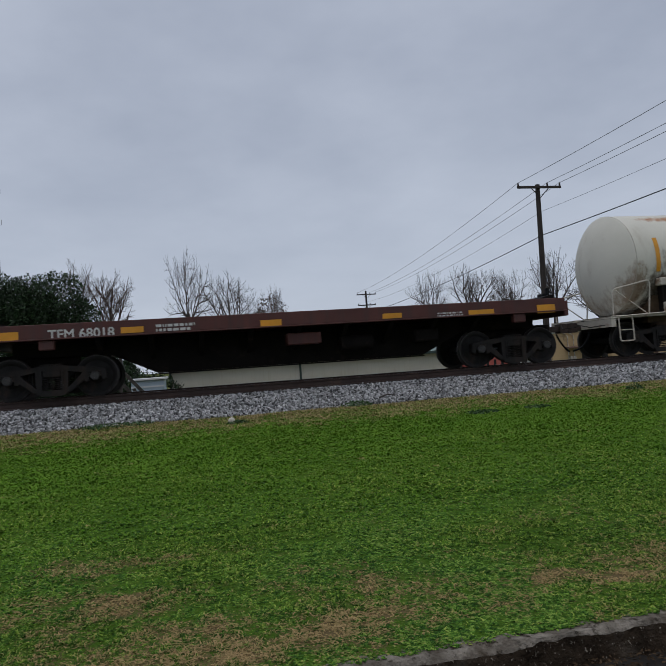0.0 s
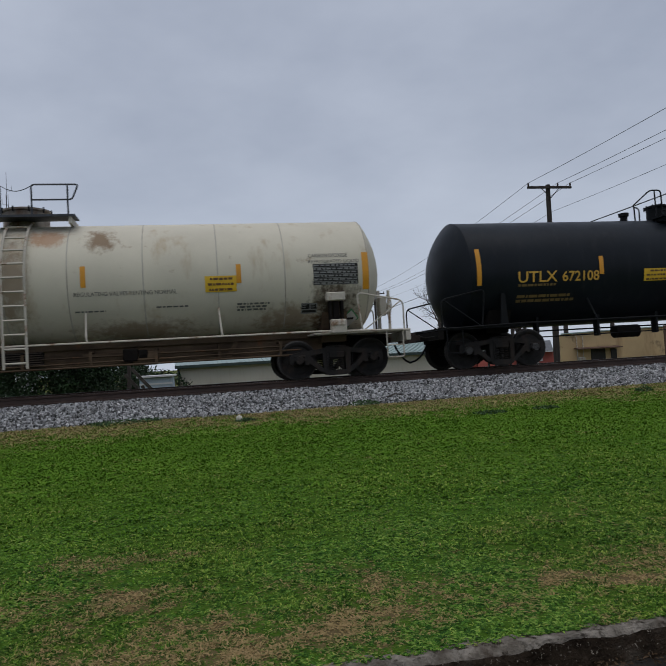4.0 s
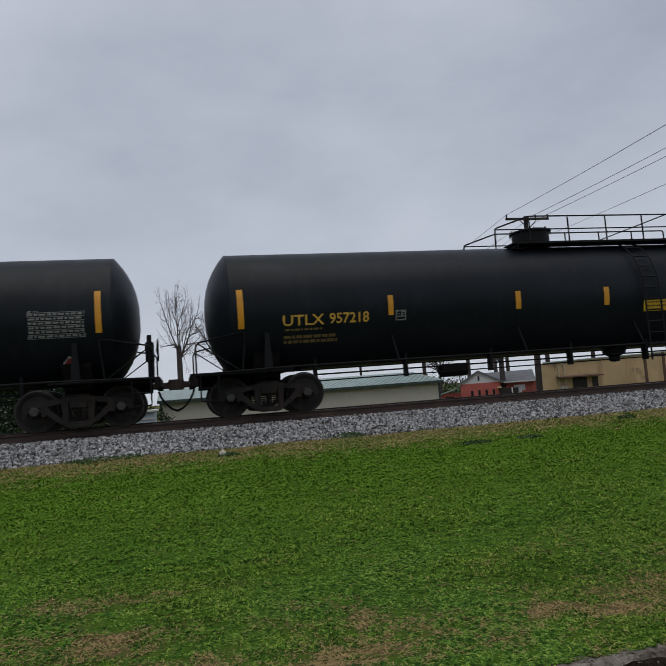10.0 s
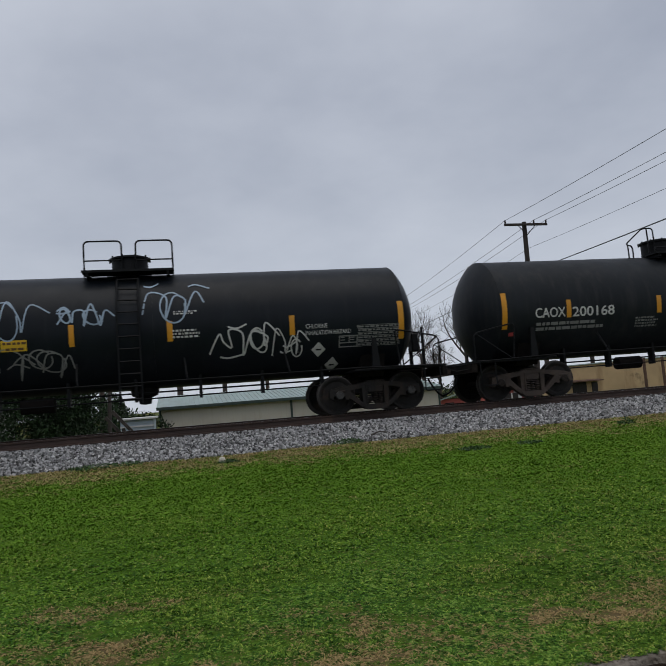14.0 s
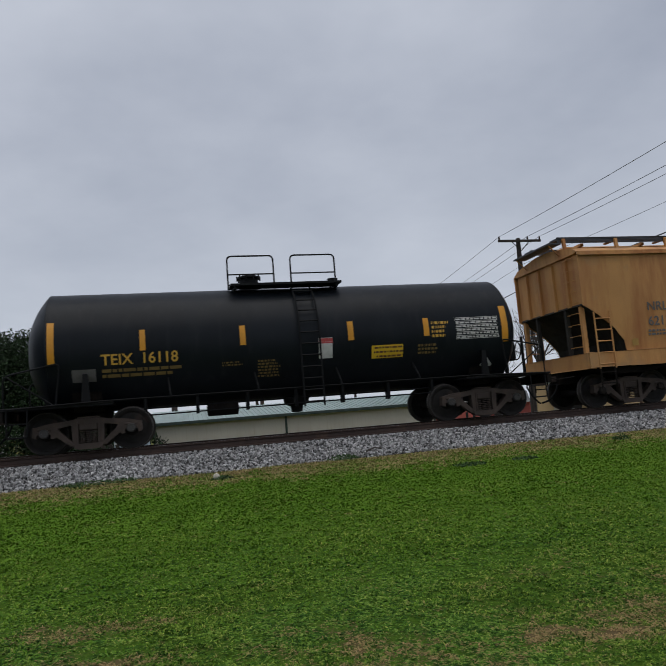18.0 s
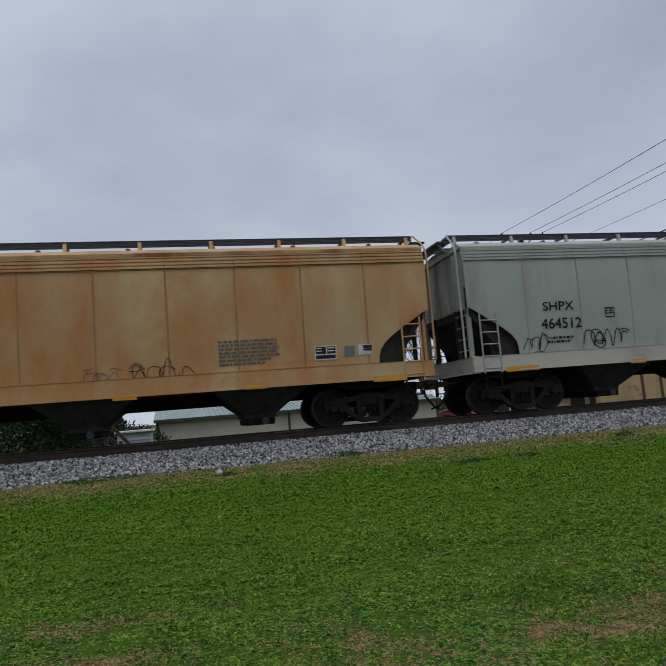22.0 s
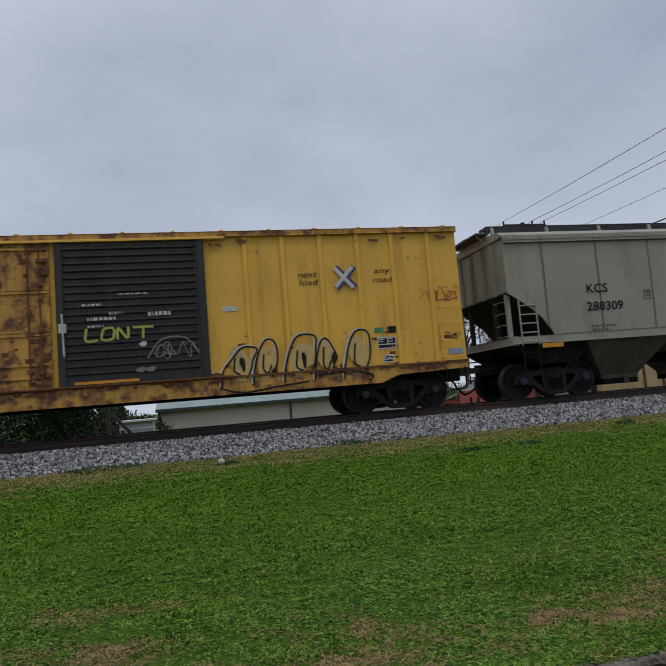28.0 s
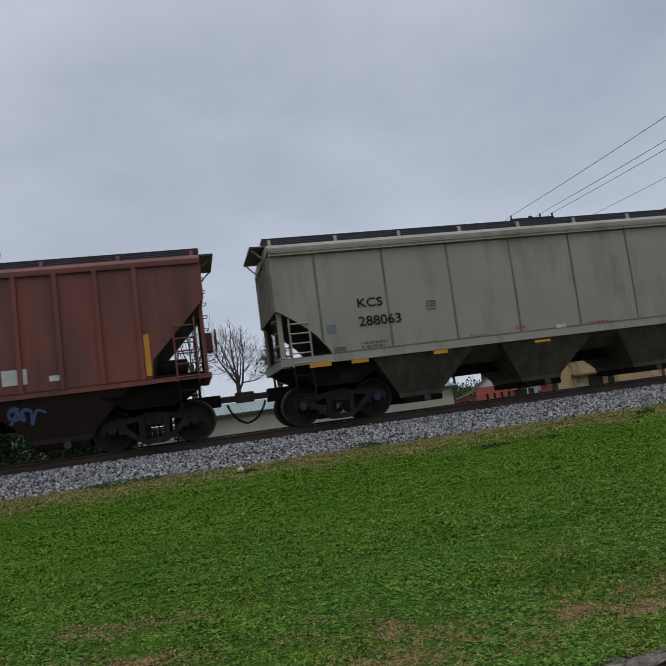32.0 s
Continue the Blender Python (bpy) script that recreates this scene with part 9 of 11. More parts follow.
    decal(c, "reflector", -2.63, -2.51, 1.80, 2.26, M["reflect"], f, lift=0.010)
    decal(c, "reflector", -0.36, -0.22, 1.79, 2.24, M["reflect"], f, lift=0.010)
    decal(c, "reflector", 1.88, 2.03, 1.79, 2.25, M["reflect"], f, lift=0.010)
    decal(c, "reflector", 4.05, 4.21, 1.78, 2.25, M["reflect"], f, lift=0.010)
    stencil(c, -6.57, 1.77, 1.89, 0.19, 2, M["ink_grey"], f, 142)
    stencil(c, -3.85, 1.93, 0.79, 0.39, 6, M["ink_grey"], f, 143)
    sign(c, -0.26, 0.16, 1.46, 1.80, f, 144)
    stencil(c, 0.24, 1.83, 0.40, 0.31, 4, M["ink_grey"], f, 145)
    stencil(c, 1.98, 1.79, 0.98, 0.10, 2, M["ink_grey"], f, 146)
    sign(c, 3.72, 4.54, 1.53, 1.79, f, 147)
    decal(c, "reflector", 7.50, 7.64, 1.33, 2.16, M["reflect"], f, rows=8)
    stencil(c, 5.83, 2.03, 0.63, 0.16, 3, M["ink_grey"], f, 151)
    c, f, g, e = hopper_car(163.27, 8.316, "silver", "silver grey covered hopper car with dark stencils", eave=4.06, lines=3, seam_x=(-3.85, 0.0, 3.85), tone='steel_dark', cap='cap_blue', brackets=13, reach=1.15)
    letters(c, "PPGX", -7.79, 2.49, 0.88, 0.24, M["ink_black"], f, bold=0.012)
    letters(c, "12502", -7.78, 2.05, 0.94, 0.25, M["ink_black"], f, bold=0.012)
    stencil(c, -7.79, 1.74, 0.92, 0.19, 2, M["ink_soft"], f, 154)
    framed(c, -6.23, 2.51, 0.25, 0.25, 0.025, M["ink_black"], None, f, seed=155)
    letters(c, "DO NOT HAMMER ON CAR", -0.77, 2.31, 1.78, 0.12, M["ink_red"], f, bold=0.012)
    stencil(c, 0.03, 1.85, 1.04, 0.31, 4, M["ink_red"], f, 157)
    stencil(c, -4.35, 1.49, 0.86, 0.06, 1, M["ink_red"], f, 158)
    sign(c, -1.99, -1.73, 1.46, 1.62, f, 159)
    decal(c, "reflector", -9.12, -8.15, 0.97, 1.10, M["reflect"], g, rows=1)
    decal(c, "reflector", -5.72, -5.29, 1.00, 1.11, M["reflect"], g, rows=1)
    decal(c, "reflector", -2.96, -2.50, 0.99, 1.10, M["reflect"], g, rows=1)
    decal(c, "reflector", -0.18, 0.27, 0.98, 1.08, M["reflect"], g, rows=1)
    decal(c, "reflector", 2.61, 3.07, 0.98, 1.08, M["reflect"], g, rows=1)
    stencil(c, -7.10, 1.22, 0.24, 0.13, 2, M["ink_soft"], f, 165)
    decal(c, "painted_patch", -8.66, -8.58, 1.11, 1.27, M["ink_black"], f, lift=0.010)
    framed(c, 6.65, 1.90, 0.53, 0.38, 0.025, M["ink_white"], M["ink_black"], f, seed=167)
    stencil(c, 4.92, 2.07, 1.11, 0.49, 5, M["ink_soft"], f, 168)
    c, f = tank_car(183.96, 8.113, 1.46, 2.48, "black", "trim_black", "long black tank car with pale yellow reflectors", dome=1.673, plat=6.2, lad=2.028, drum=(-2.06, 0.5, 0.36), rail_kind='long')
    letters(c, "UTLX", -7.69, 2.04, 1.02, 0.23, M["ink_yellow"], f, bold=0.012)
    letters(c, "959014", -6.55, 2.05, 0.95, 0.23, M["ink_yellow"], f, bold=0.012)
    stencil(c, -7.68, 1.98, 1.03, 0.08, 1, M["ink_dim"], f, 171)
    stencil(c, -7.68, 1.80, 1.64, 0.19, 2, M["ink_dim"], f, 172)
    framed(c, -4.86, 2.28, 0.29, 0.28, 0.025, M["ink_grey"], None, f, seed=173)
    decal(c, "reflector", -8.70, -8.57, 2.07, 2.99, M["reflect"], f, rows=8)
    decal(c, "reflector", -5.13, -4.99, 2.27, 2.73, M["reflect_pale"], f, lift=0.010)
    decal(c, "reflector", -2.63, -2.48, 2.26, 2.72, M["reflect_pale"], f, lift=0.010)
    decal(c, "reflector", -0.34, -0.20, 2.27, 2.72, M["reflect_pale"], f, lift=0.010)
    decal(c, "reflector", 2.86, 3.01, 2.25, 2.72, M["reflect_pale"], f, lift=0.010)
    sign(c, 1.94, 2.73, 2.17, 2.48, f, 179)
    decal(c, "reflector", 8.57, 8.70, 2.06, 2.97, M["reflect"], f, rows=8)
    data_panel(c, 7.22, 2.54, 1.13, 0.55, M["ink_grey"], f, 182)
    stencil(c, 7.23, 2.58, 0.32, 0.05, 1, M["ink_grey"], f, 183)
    diamond(c, 7.98, 1.42, 0.20, f, M["ink_white"], M["ink_red"])
    c, f = tank_car(204.34, 8.113, 1.46, 2.48, "black", "trim_black", "long black tank car with a red placard", dome=1.623, plat=6.2, lad=2.028, drum=(-2.04, 0.5, 0.36), rail_kind='long')
    letters(c, "UTLX", -7.73, 2.00, 0.96, 0.23, M["ink_yellow"], f, bold=0.012)
    letters(c, "957218", -6.63, 2.01, 0.95, 0.23, M["ink_yellow"], f, bold=0.012)
    stencil(c, -7.69, 1.93, 0.95, 0.07, 1, M["ink_dim"], f, 188)
    stencil(c, -7.72, 1.78, 1.47, 0.21, 2, M["ink_dim"], f, 189)
    framed(c, -5.01, 2.24, 0.26, 0.24, 0.025, M["ink_grey"], None, f, seed=190)
    decal(c, "reflector", -8.76, -8.62, 1.98, 2.87, M["reflect"], f, rows=8)
    decal(c, "reflector", -5.19, -5.06, 2.13, 2.60, M["reflect"], f, lift=0.010)
    decal(c, "reflector", -1.85, -1.71, 2.13, 2.57, M["reflect"], f, lift=0.010)
    decal(c, "reflector", 0.66, 0.81, 2.12, 2.58, M["reflect"], f, lift=0.010)
    sign(c, 1.84, 2.63, 1.91, 2.19, f, 195)
    decal(c, "reflector", 8.74, 8.87, 1.97, 2.89, M["reflect"], f, rows=8)
    data_panel(c, 7.37, 2.45, 1.11, 0.50, M["ink_grey"], f, 198)
    framed(c, 6.57, 1.84, 0.43, 0.24, 0.025, M["ink_grey"], None, f, seed=199)
    diamond(c, 8.43, 1.43, 0.19, f, M["ink_white"], M["ink_red"])
    c, f = tank_car(223.61, 6.896, 1.4, 2.46, "navy", "trim_black", "blue-black tank car with white lettering and blue caps", dome=-0.223, plat=2.5, lad=-0.152, drum=(-0.1, 0.46, 0.42), cap='cap_blue', ring=0.6)
    letters(c, "GATX", -6.63, 2.11, 0.82, 0.24, M["ink_white"], f, bold=0.012)
    letters(c, "223979", -5.56, 2.11, 1.13, 0.24, M["ink_white"], f, bold=0.012)
    framed(c, -4.17, 2.34, 0.28, 0.24, 0.025, M["ink_grey"], None, f, seed=203)
    stencil(c, -6.56, 1.98, 1.73, 0.25, 2, M["ink_grey"], f, 204)
    decal(c, "reflector", -7.61, -7.47, 2.05, 2.95, M["reflect"], f, rows=8)
    decal(c, "reflector", -4.39, -4.26, 2.20, 2.65, M["reflect"], f, lift=0.010)
    decal(c, "reflector", -2.04, -1.90, 2.19, 2.64, M["reflect"], f, lift=0.010)
    decal(c, "reflector", 1.92, 2.06, 2.16, 2.61, M["reflect"], f, lift=0.010)
    sign(c, -2.51, -2.03, 1.96, 2.16, f, 209)
    decal(c, "painted_patch", -0.76, -0.52, 1.88, 2.06, M["ink_white"], f, lift=0.010)
    stencil(c, 1.04, 1.85, 1.09, 0.40, 5, M["ink_grey"], f, 211)
    decal(c, "reflector", 7.50, 7.63, 2.01, 2.91, M["reflect"], f, rows=8)
    data_panel(c, 6.38, 2.62, 1.10, 0.54, M["ink_grey"], f, 215)
    diamond(c, 6.75, 1.47, 0.21, f, M["ink_white"], M["ink_red"])
    c, f = tank_car(240.3, 5.517, 1.36, 2.32, "navy", "trim_black", "short blue-black chlorine tank car with an orange notice", dome=-0.041, plat=2.4, lad=0.406, drum=(-0.37, 0.5, 0.36), tone='steel_brown', ring=0.5, rail_kind='flared')
    letters(c, "AXLX", -5.27, 1.74, 0.91, 0.25, M["ink_white"], f, bold=0.012)
    letters(c, "1132", -4.09, 1.75, 0.63, 0.25, M["ink_white"], f, bold=0.012)
    stencil(c, -5.28, 1.65, 1.84, 0.21, 2, M["ink_grey"], f, 219)
    framed(c, -5.67, 1.97, 0.23, 0.28, 0.025, M["ink_grey"], None, f, seed=220)
    decal(c, "reflector", -6.32, -6.19, 1.86, 2.75, M["reflect"], f, rows=8)
    decal(c, "reflector", -4.11, -3.98, 2.05, 2.51, M["reflect"], f, lift=0.010)
    decal(c, "reflector", -1.57, -1.44, 2.04, 2.52, M["reflect"], f, lift=0.010)
    decal(c, "reflector", 1.41, 1.54, 2.02, 2.50, M["reflect"], f, lift=0.010)
    decal(c, "reflector", 3.91, 4.05, 2.03, 2.49, M["reflect"], f, lift=0.010)
    sign(c, -2.20, -1.48, 1.41, 1.74, f, 226)
    letters(c, "CHLORINE", 1.84, 1.74, 0.70, 0.09, M["ink_white"], f, bold=0.012)
    letters(c, "INHALATION HAZARD", 1.40, 1.58, 1.50, 0.10, M["ink_white"], f, bold=0.012)
    diamond(c, 3.32, 1.47, 0.09, f, M["ink_grey"], M["ink_black"])
    diamond(c, 4.99, 1.28, 0.17, f, M["ink_white"], M["ink_white"])
    framed(c, 3.85, 1.68, 0.54, 0.32, 0.025, M["ink_grey"], None, f, seed=231)
    data_panel(c, 5.20, 2.72, 0.76, 0.61, M["ink_grey"], f, 234)
    decal(c, "reflector", 6.33, 6.48, 1.93, 2.85, M["reflect"], f, rows=8)
    head_marks(c, 5.44, 1.36, 2.32, "AXLX 1132", M["ink_grey"], M["ink_grey"], seed=39)
    c, f = tank_car(255.55, 5.567, 1.36, 2.3, "navy", "trim_black", "short blue-black chlorine tank car with a large orange notice", dome=-0.02, plat=2.3, lad=0.142, drum=(-0.12, 0.46, 0.34), rail_kind='flared', ring=0.6)
    letters(c, "AXLX", -5.41, 1.80, 0.85, 0.25, M["ink_white"], f, bold=0.012)
    letters(c, "1061", -4.35, 1.80, 0.69, 0.25, M["ink_white"], f, bold=0.012)
    stencil(c, -5.44, 1.72, 1.88, 0.21, 2, M["ink_grey"], f, 238)
    framed(c, -5.75, 2.04, 0.20, 0.23, 0.025, M["ink_grey"], None, f, seed=239)
    decal(c, "reflector", -6.41, -6.28, 1.95, 2.85, M["reflect"], f, rows=8)
    decal(c, "reflector", -4.18, -4.06, 2.09, 2.54, M["reflect"], f, lift=0.010)
    decal(c, "reflector", -1.15, -1.04, 2.06, 2.39, M["reflect"], f, lift=0.010)
    decal(c, "reflector", 1.19, 1.32, 2.06, 2.51, M["reflect"], f, lift=0.010)
    decal(c, "reflector", 4.10, 4.24, 2.05, 2.51, M["reflect"], f, lift=0.010)
    decal(c, "reflector", 6.23, 6.40, 1.95, 2.86, M["reflect"], f, rows=8)
    sign(c, -2.44, -1.67, 1.47, 2.12, f, 246)
    stencil(c, -1.31, 3.26, 0.90, 0.07, 1, M["ink_white"], f, 247)
    stencil(c, 0.46, 3.23, 0.32, 0.15, 2, M["ink_white"], f, 248)
    stencil(c, 1.04, 3.28, 0.60, 0.17, 2, M["ink_white"], f, 249)
    letters(c, "CHLORINE", 2.02, 1.79, 0.69, 0.10, M["ink_white"], f, bold=0.012)
    letters(c, "INHALATION HAZARD", 1.61, 1.68, 1.50, 0.10, M["ink_white"], f, bold=0.012)
    framed(c, 3.63, 1.64, 0.57, 0.32, 0.025, M["ink_grey"], None, f, seed=252)
    diamond(c, 4.52, 1.75, 0.10, f, M["ink_grey"], M["ink_black"])
    diamond(c, 4.98, 1.26, 0.17, f, M["ink_white"], M["ink_white"])
    data_panel(c, 5.04, 2.77, 1.10, 0.68, M["ink_white"], f, 255)
    stencil(c, 4.78, 2.04, 0.68, 0.08, 1, M["ink_white"], f, 256)
    stencil(c, 5.02, 1.61, 0.47, 0.12, 2, M["ink_grey"], f, 257)
    head_marks(c, 5.49, 1.36, 2.30, "AXLX 1061", M["ink_grey"], M["ink_grey"], seed=42)
    c, f = tank_car(270.97, 5.507, 1.36, 2.32, "black", "trim_black", "black chlorine tank car tagged with pale graffiti", dome=-0.041, plat=2.0, lad=-0.061, drum=(0, 0.42, 0.32), ring=0.5, rail_kind='hoop')
    head_marks(c, 5.507, 1.36, 2.32, "AXLX 77351", M["ink_white"], M["ink_grey"], seed=4)
    stencil(c, -0.35, 2.98, 0.7, 0.16, 2, M["ink_yellow"], on_head(5.507, 1.36, 2.32), 41)
    decal(c, "reflector", 6.15, 6.29, 1.71, 2.61, M["reflect"], f, rows=8)
    decal(c, "reflector", 3.50, 3.62, 1.93, 2.38, M["reflect"], f, lift=0.010)
    decal(c, "reflector", 0.75, 0.87, 1.94, 2.39, M["reflect"], f, lift=0.010)
    decal(c, "reflector", -1.30, -1.19, 1.94, 2.41, M["reflect"], f, lift=0.010)
    letters(c, "CHLORINE", 3.88, 2.06, 0.51, 0.10, M["ink_white"], f, bold=0.012)
    letters(c, "INHALATION HAZARD", 3.87, 1.91, 1.09, 0.10, M["ink_white"], f, bold=0.012)
    data_panel(c, 5.13, 2.08, 1.04, 0.49, M["ink_grey"], f, 266)
    framed(c, 4.67, 1.86, 0.46, 0.27, 0.025, M["ink_grey"], None, f, seed=267)
    diamond(c, 4.18, 1.58, 0.17, f, M["ink_white"], M["ink_white"])
    diamond(c, 4.54, 1.23, 0.17, f, M["ink_white"], M["ink_white"])
    stencil(c, 0.91, 2.61, 0.54, 0.10, 2, M["ink_white"], f, 270)
    stencil(c, 0.87, 2.19, 0.65, 0.21, 3, M["ink_white"], f, 271)
    sign(c, -2.65, -2.14, 1.91, 2.14, f, 272)
    scrawl(c, -1.55, -0.42, 2.31, 2.88, M["ink_pale_blue"], 0.06, f, 1)
    scrawl(c, 0.21, 1.60, 2.40, 3.22, M["ink_pale_blue"], 0.06, f, 2)
    scrawl(c, 1.59, 3.23, 1.52, 2.27, M["ink_white"], 0.06, f, 3)
    scrawl(c, 3.08, 3.88, 1.36, 2.12, M["ink_white"], 0.05, f, 5)
    scrawl(c, -2.75, -1.22, 1.30, 2.00, M["ink_grey"], 0.05, f, 4)
    letters(c, "AXLX", -5.46, 1.87, 0.78, 0.23, M["ink_white"], f, bold=0.012)
    letters(c, "77351", -4.64, 1.88, 0.80, 0.24, M["ink_white"], f, bold=0.012)
    stencil(c, -5.53, 1.78, 1.57, 0.19, 2, M["ink_grey"], f, 282)
    decal(c, "reflector", -6.64, -6.50, 1.87, 2.76, M["reflect"], f, rows=8)
    scrawl(c, -3.72, -1.83, 2.19, 3.06, M["ink_pale_blue"], 0.05, f, 6)
    c, f = tank_car(285.91, 5.273, 1.36, 2.36, "black_dusty", "trim_black", "dusty black tank car with brown rusty trucks", dome=-0.051, plat=1.95, lad=0.264, drum=(-0.16, 0.42, 0.36), tone='steel_brown', cap='steel_dark')
    letters(c, "CAOX", -5.13, 2.02, 0.85, 0.24, M["ink_white"], f, bold=0.012)
    letters(c, "200168", -4.07, 2.01, 1.22, 0.24, M["ink_white"], f, bold=0.012)
    stencil(c, -5.10, 1.90, 1.97, 0.24, 2, M["ink_grey"], f, 287)
    decal(c, "reflector", -6.05, -5.91, 1.78, 2.68, M["reflect"], f, rows=8)
    decal(c, "reflector", -4.24, -4.11, 1.99, 2.44, M["reflect"], f, lift=0.010)
    decal(c, "reflector", -1.55, -1.41, 1.99, 2.44, M["reflect"], f, lift=0.010)
    decal(c, "reflector", 1.20, 1.33, 1.98, 2.42, M["reflect"], f, lift=0.010)
    decal(c, "reflector", 3.36, 3.50, 1.98, 2.44, M["reflect"], f, lift=0.010)
    decal(c, "reflector", 6.04, 6.21, 1.76, 2.63, M["reflect"], f, rows=8)
    stencil(c, -2.19, 1.91, 0.78, 0.28, 4, M["ink_grey"], f, 294)
    letters(c, "INHALATION HAZARD", 4.43, 2.57, 1.59, 0.10, M["ink_white"], f, bold=0.012)
    letters(c, "CHLORINE", 5.09, 2.42, 0.74, 0.10, M["ink_white"], f, bold=0.012)
    stencil(c, 1.38, 2.48, 0.62, 0.25, 3, M["ink_grey"], f, 297)
    decal(c, "painted_patch", 1.79, 2.60, 1.49, 1.75, M["ink_dim"], f, lift=0.010)
    framed(c, 4.08, 1.75, 0.47, 0.29, 0.025, M["ink_grey"], None, f, seed=299)
    data_panel(c, 4.86, 2.32, 1.07, 0.51, M["ink_grey"], f, 300)
    diamond(c, 5.81, 1.36, 0.19, f, M["ink_white"], M["ink_white"])
    decal(c, "painted_patch", -5.85, -5.69, 1.61, 1.70, M["ink_red"], f, lift=0.010)
    head_marks(c, 5.2, 1.36, 2.36, "", None, M["ink_grey"], seed=48)
    c, f = tank_car(299.92, 4.614, 1.36, 2.36, "navy", "trim_black", "short blue-black tank car with white lettering", dome=0.0, plat=2.2, lad=0.304, drum=(-0.2, 0.44, 0.36))
    decal(c, "reflector", -5.15, -5.03, 2.0, 2.9, M["reflect"], f, rows=8)
    decal(c, "reflector", -2.4, -2.28, 2.1, 2.55, M["reflect"], f)
    decal(c, "reflector", 1.6, 1.72, 2.1, 2.55, M["reflect"], f)
    stencil(c, -4.3, 1.8, 1.5, 0.22, 2, M["ink_grey"], f, 9)
    decal(c, "reflector", 5.0, 5.12, 2.0, 2.9, M["reflect"], f, rows=8)
    letters(c, "AXLX", -4.4, 1.95, 0.85, 0.25, M["ink_white"], f, bold=0.012)
    letters(c, "3085", -3.4, 1.95, 0.7, 0.25, M["ink_white"], f, bold=0.012)
    data_panel(c, 3.9, 2.4, 0.95, 0.5, M["ink_grey"], f, 8)
    diamond(c, 4.4, 1.55, 0.17, f, M["ink_white"], M["ink_white"])
    c, f = tank_car(313.31, 4.614, 1.36, 2.36, "navy", "trim_black", "short blue-black tank car with a white placard", dome=0.0, plat=2.2, lad=0.304, drum=(-0.2, 0.44, 0.36))
    data_panel(c, 3.48, 2.30, 1.10, 0.51, M["ink_grey"], f, 335)
    stencil(c, 4.60, 2.28, 0.53, 0.45, 5, M["ink_grey"], f, 336)
    decal(c, "reflector", 5.15, 5.28, 1.84, 2.73, M["reflect"], f, rows=8)
    diamond(c, 4.38, 1.32, 0.21, f, M["ink_white"], M["ink_white"])
    decal(c, "reflector", -5.15, -5.03, 2.0, 2.9, M["reflect"], f, rows=8)
    decal(c, "reflector", -2.4, -2.28, 2.1, 2.55, M["reflect"], f)
    decal(c, "reflector", 1.6, 1.72, 2.1, 2.55, M["reflect"], f)
    stencil(c, -4.3, 1.8, 1.5, 0.22, 2, M["ink_grey"], f, 9)
    sign(c, 2.2, 2.8, 2.1, 2.4, f, 77)
    c, f = tank_car(326.54, 4.31, 1.35, 2.4, "black_dusty", "trim_black", "very short dusty black tank car with offset dome", dome=0.203, plat=2.5, lad=1.166, drum=(-0.65, 0.46, 0.42))
    letters(c, "CAOX", -4.27, 2.07, 0.85, 0.23, M["ink_white"], f, bold=0.012)
    letters(c, "300277", -3.26, 2.06, 1.21, 0.26, M["ink_white"], f, bold=0.012)
    stencil(c, -4.17, 1.92, 1.74, 0.23, 2, M["ink_grey"], f, 307)
    decal(c, "reflector", -5.20, -5.06, 1.99, 2.89, M["reflect"], f, rows=8)
    decal(c, "reflector", -1.92, -1.78, 2.17, 2.62, M["reflect"], f, lift=0.010)
    decal(c, "reflector", -0.89, -0.75, 2.17, 2.62, M["reflect"], f, lift=0.010)
    decal(c, "reflector", 1.95, 2.10, 2.18, 2.63, M["reflect"], f, lift=0.010)
    decal(c, "reflector", 4.79, 4.97, 1.98, 2.88, M["reflect"], f, rows=8)
    sign(c, 2.20, 2.92, 2.08, 2.47, f, 313)
    stencil(c, -1.38, 1.86, 0.98, 0.31, 4, M["ink_grey"], f, 314)
    stencil(c, 1.05, 1.85, 0.70, 0.28, 4, M["ink_grey"], f, 315)
    stencil(c, 2.33, 2.02, 0.96, 0.09, 1, M["ink_grey"], f, 316)
    stencil(c, 2.39, 1.82, 1.46, 0.08, 1, M["ink_grey"], f, 317)
    data_panel(c, 3.68, 2.59, 1.13, 0.53, M["ink_grey"], f, 318)
    framed(c, 3.39, 1.71, 0.47, 0.27, 0.025, M["ink_grey"], None, f, seed=319)
    diamond(c, 4.72, 1.39, 0.17, f, M["ink_white"], M["ink_white"])
    c, f = tank_car(339.32, 4.259, 1.35, 2.4, "black_dusty", "trim_black", "very short dusty black tank car with blue caps", dome=0.152, plat=2.5, lad=1.268, drum=(-0.7, 0.46, 0.42), cap='cap_blue')
    letters(c, "CAOX", -4.06, 2.03, 0.83, 0.24, M["ink_white"], f, bold=0.012)
    letters(c, "300306", -3.05, 2.02, 1.29, 0.26, M["ink_white"], f, bold=0.012)
    stencil(c, -4.01, 1.90, 1.66, 0.22, 2, M["ink_grey"], f, 325)
    decal(c, "reflector", -5.00, -4.84, 1.94, 2.82, M["reflect"], f, rows=8)
    decal(c, "reflector", -1.70, -1.56, 2.15, 2.60, M["reflect"], f, lift=0.010)
    decal(c, "reflector", -0.74, -0.60, 2.16, 2.61, M["reflect"], f, lift=0.010)
    decal(c, "reflector", 2.03, 2.18, 2.14, 2.59, M["reflect"], f, lift=0.010)
    sign(c, 2.24, 2.94, 2.05, 2.43, f, 330)
    stencil(c, -1.03, 1.82, 1.03, 0.27, 4, M["ink_grey"], f, 331)
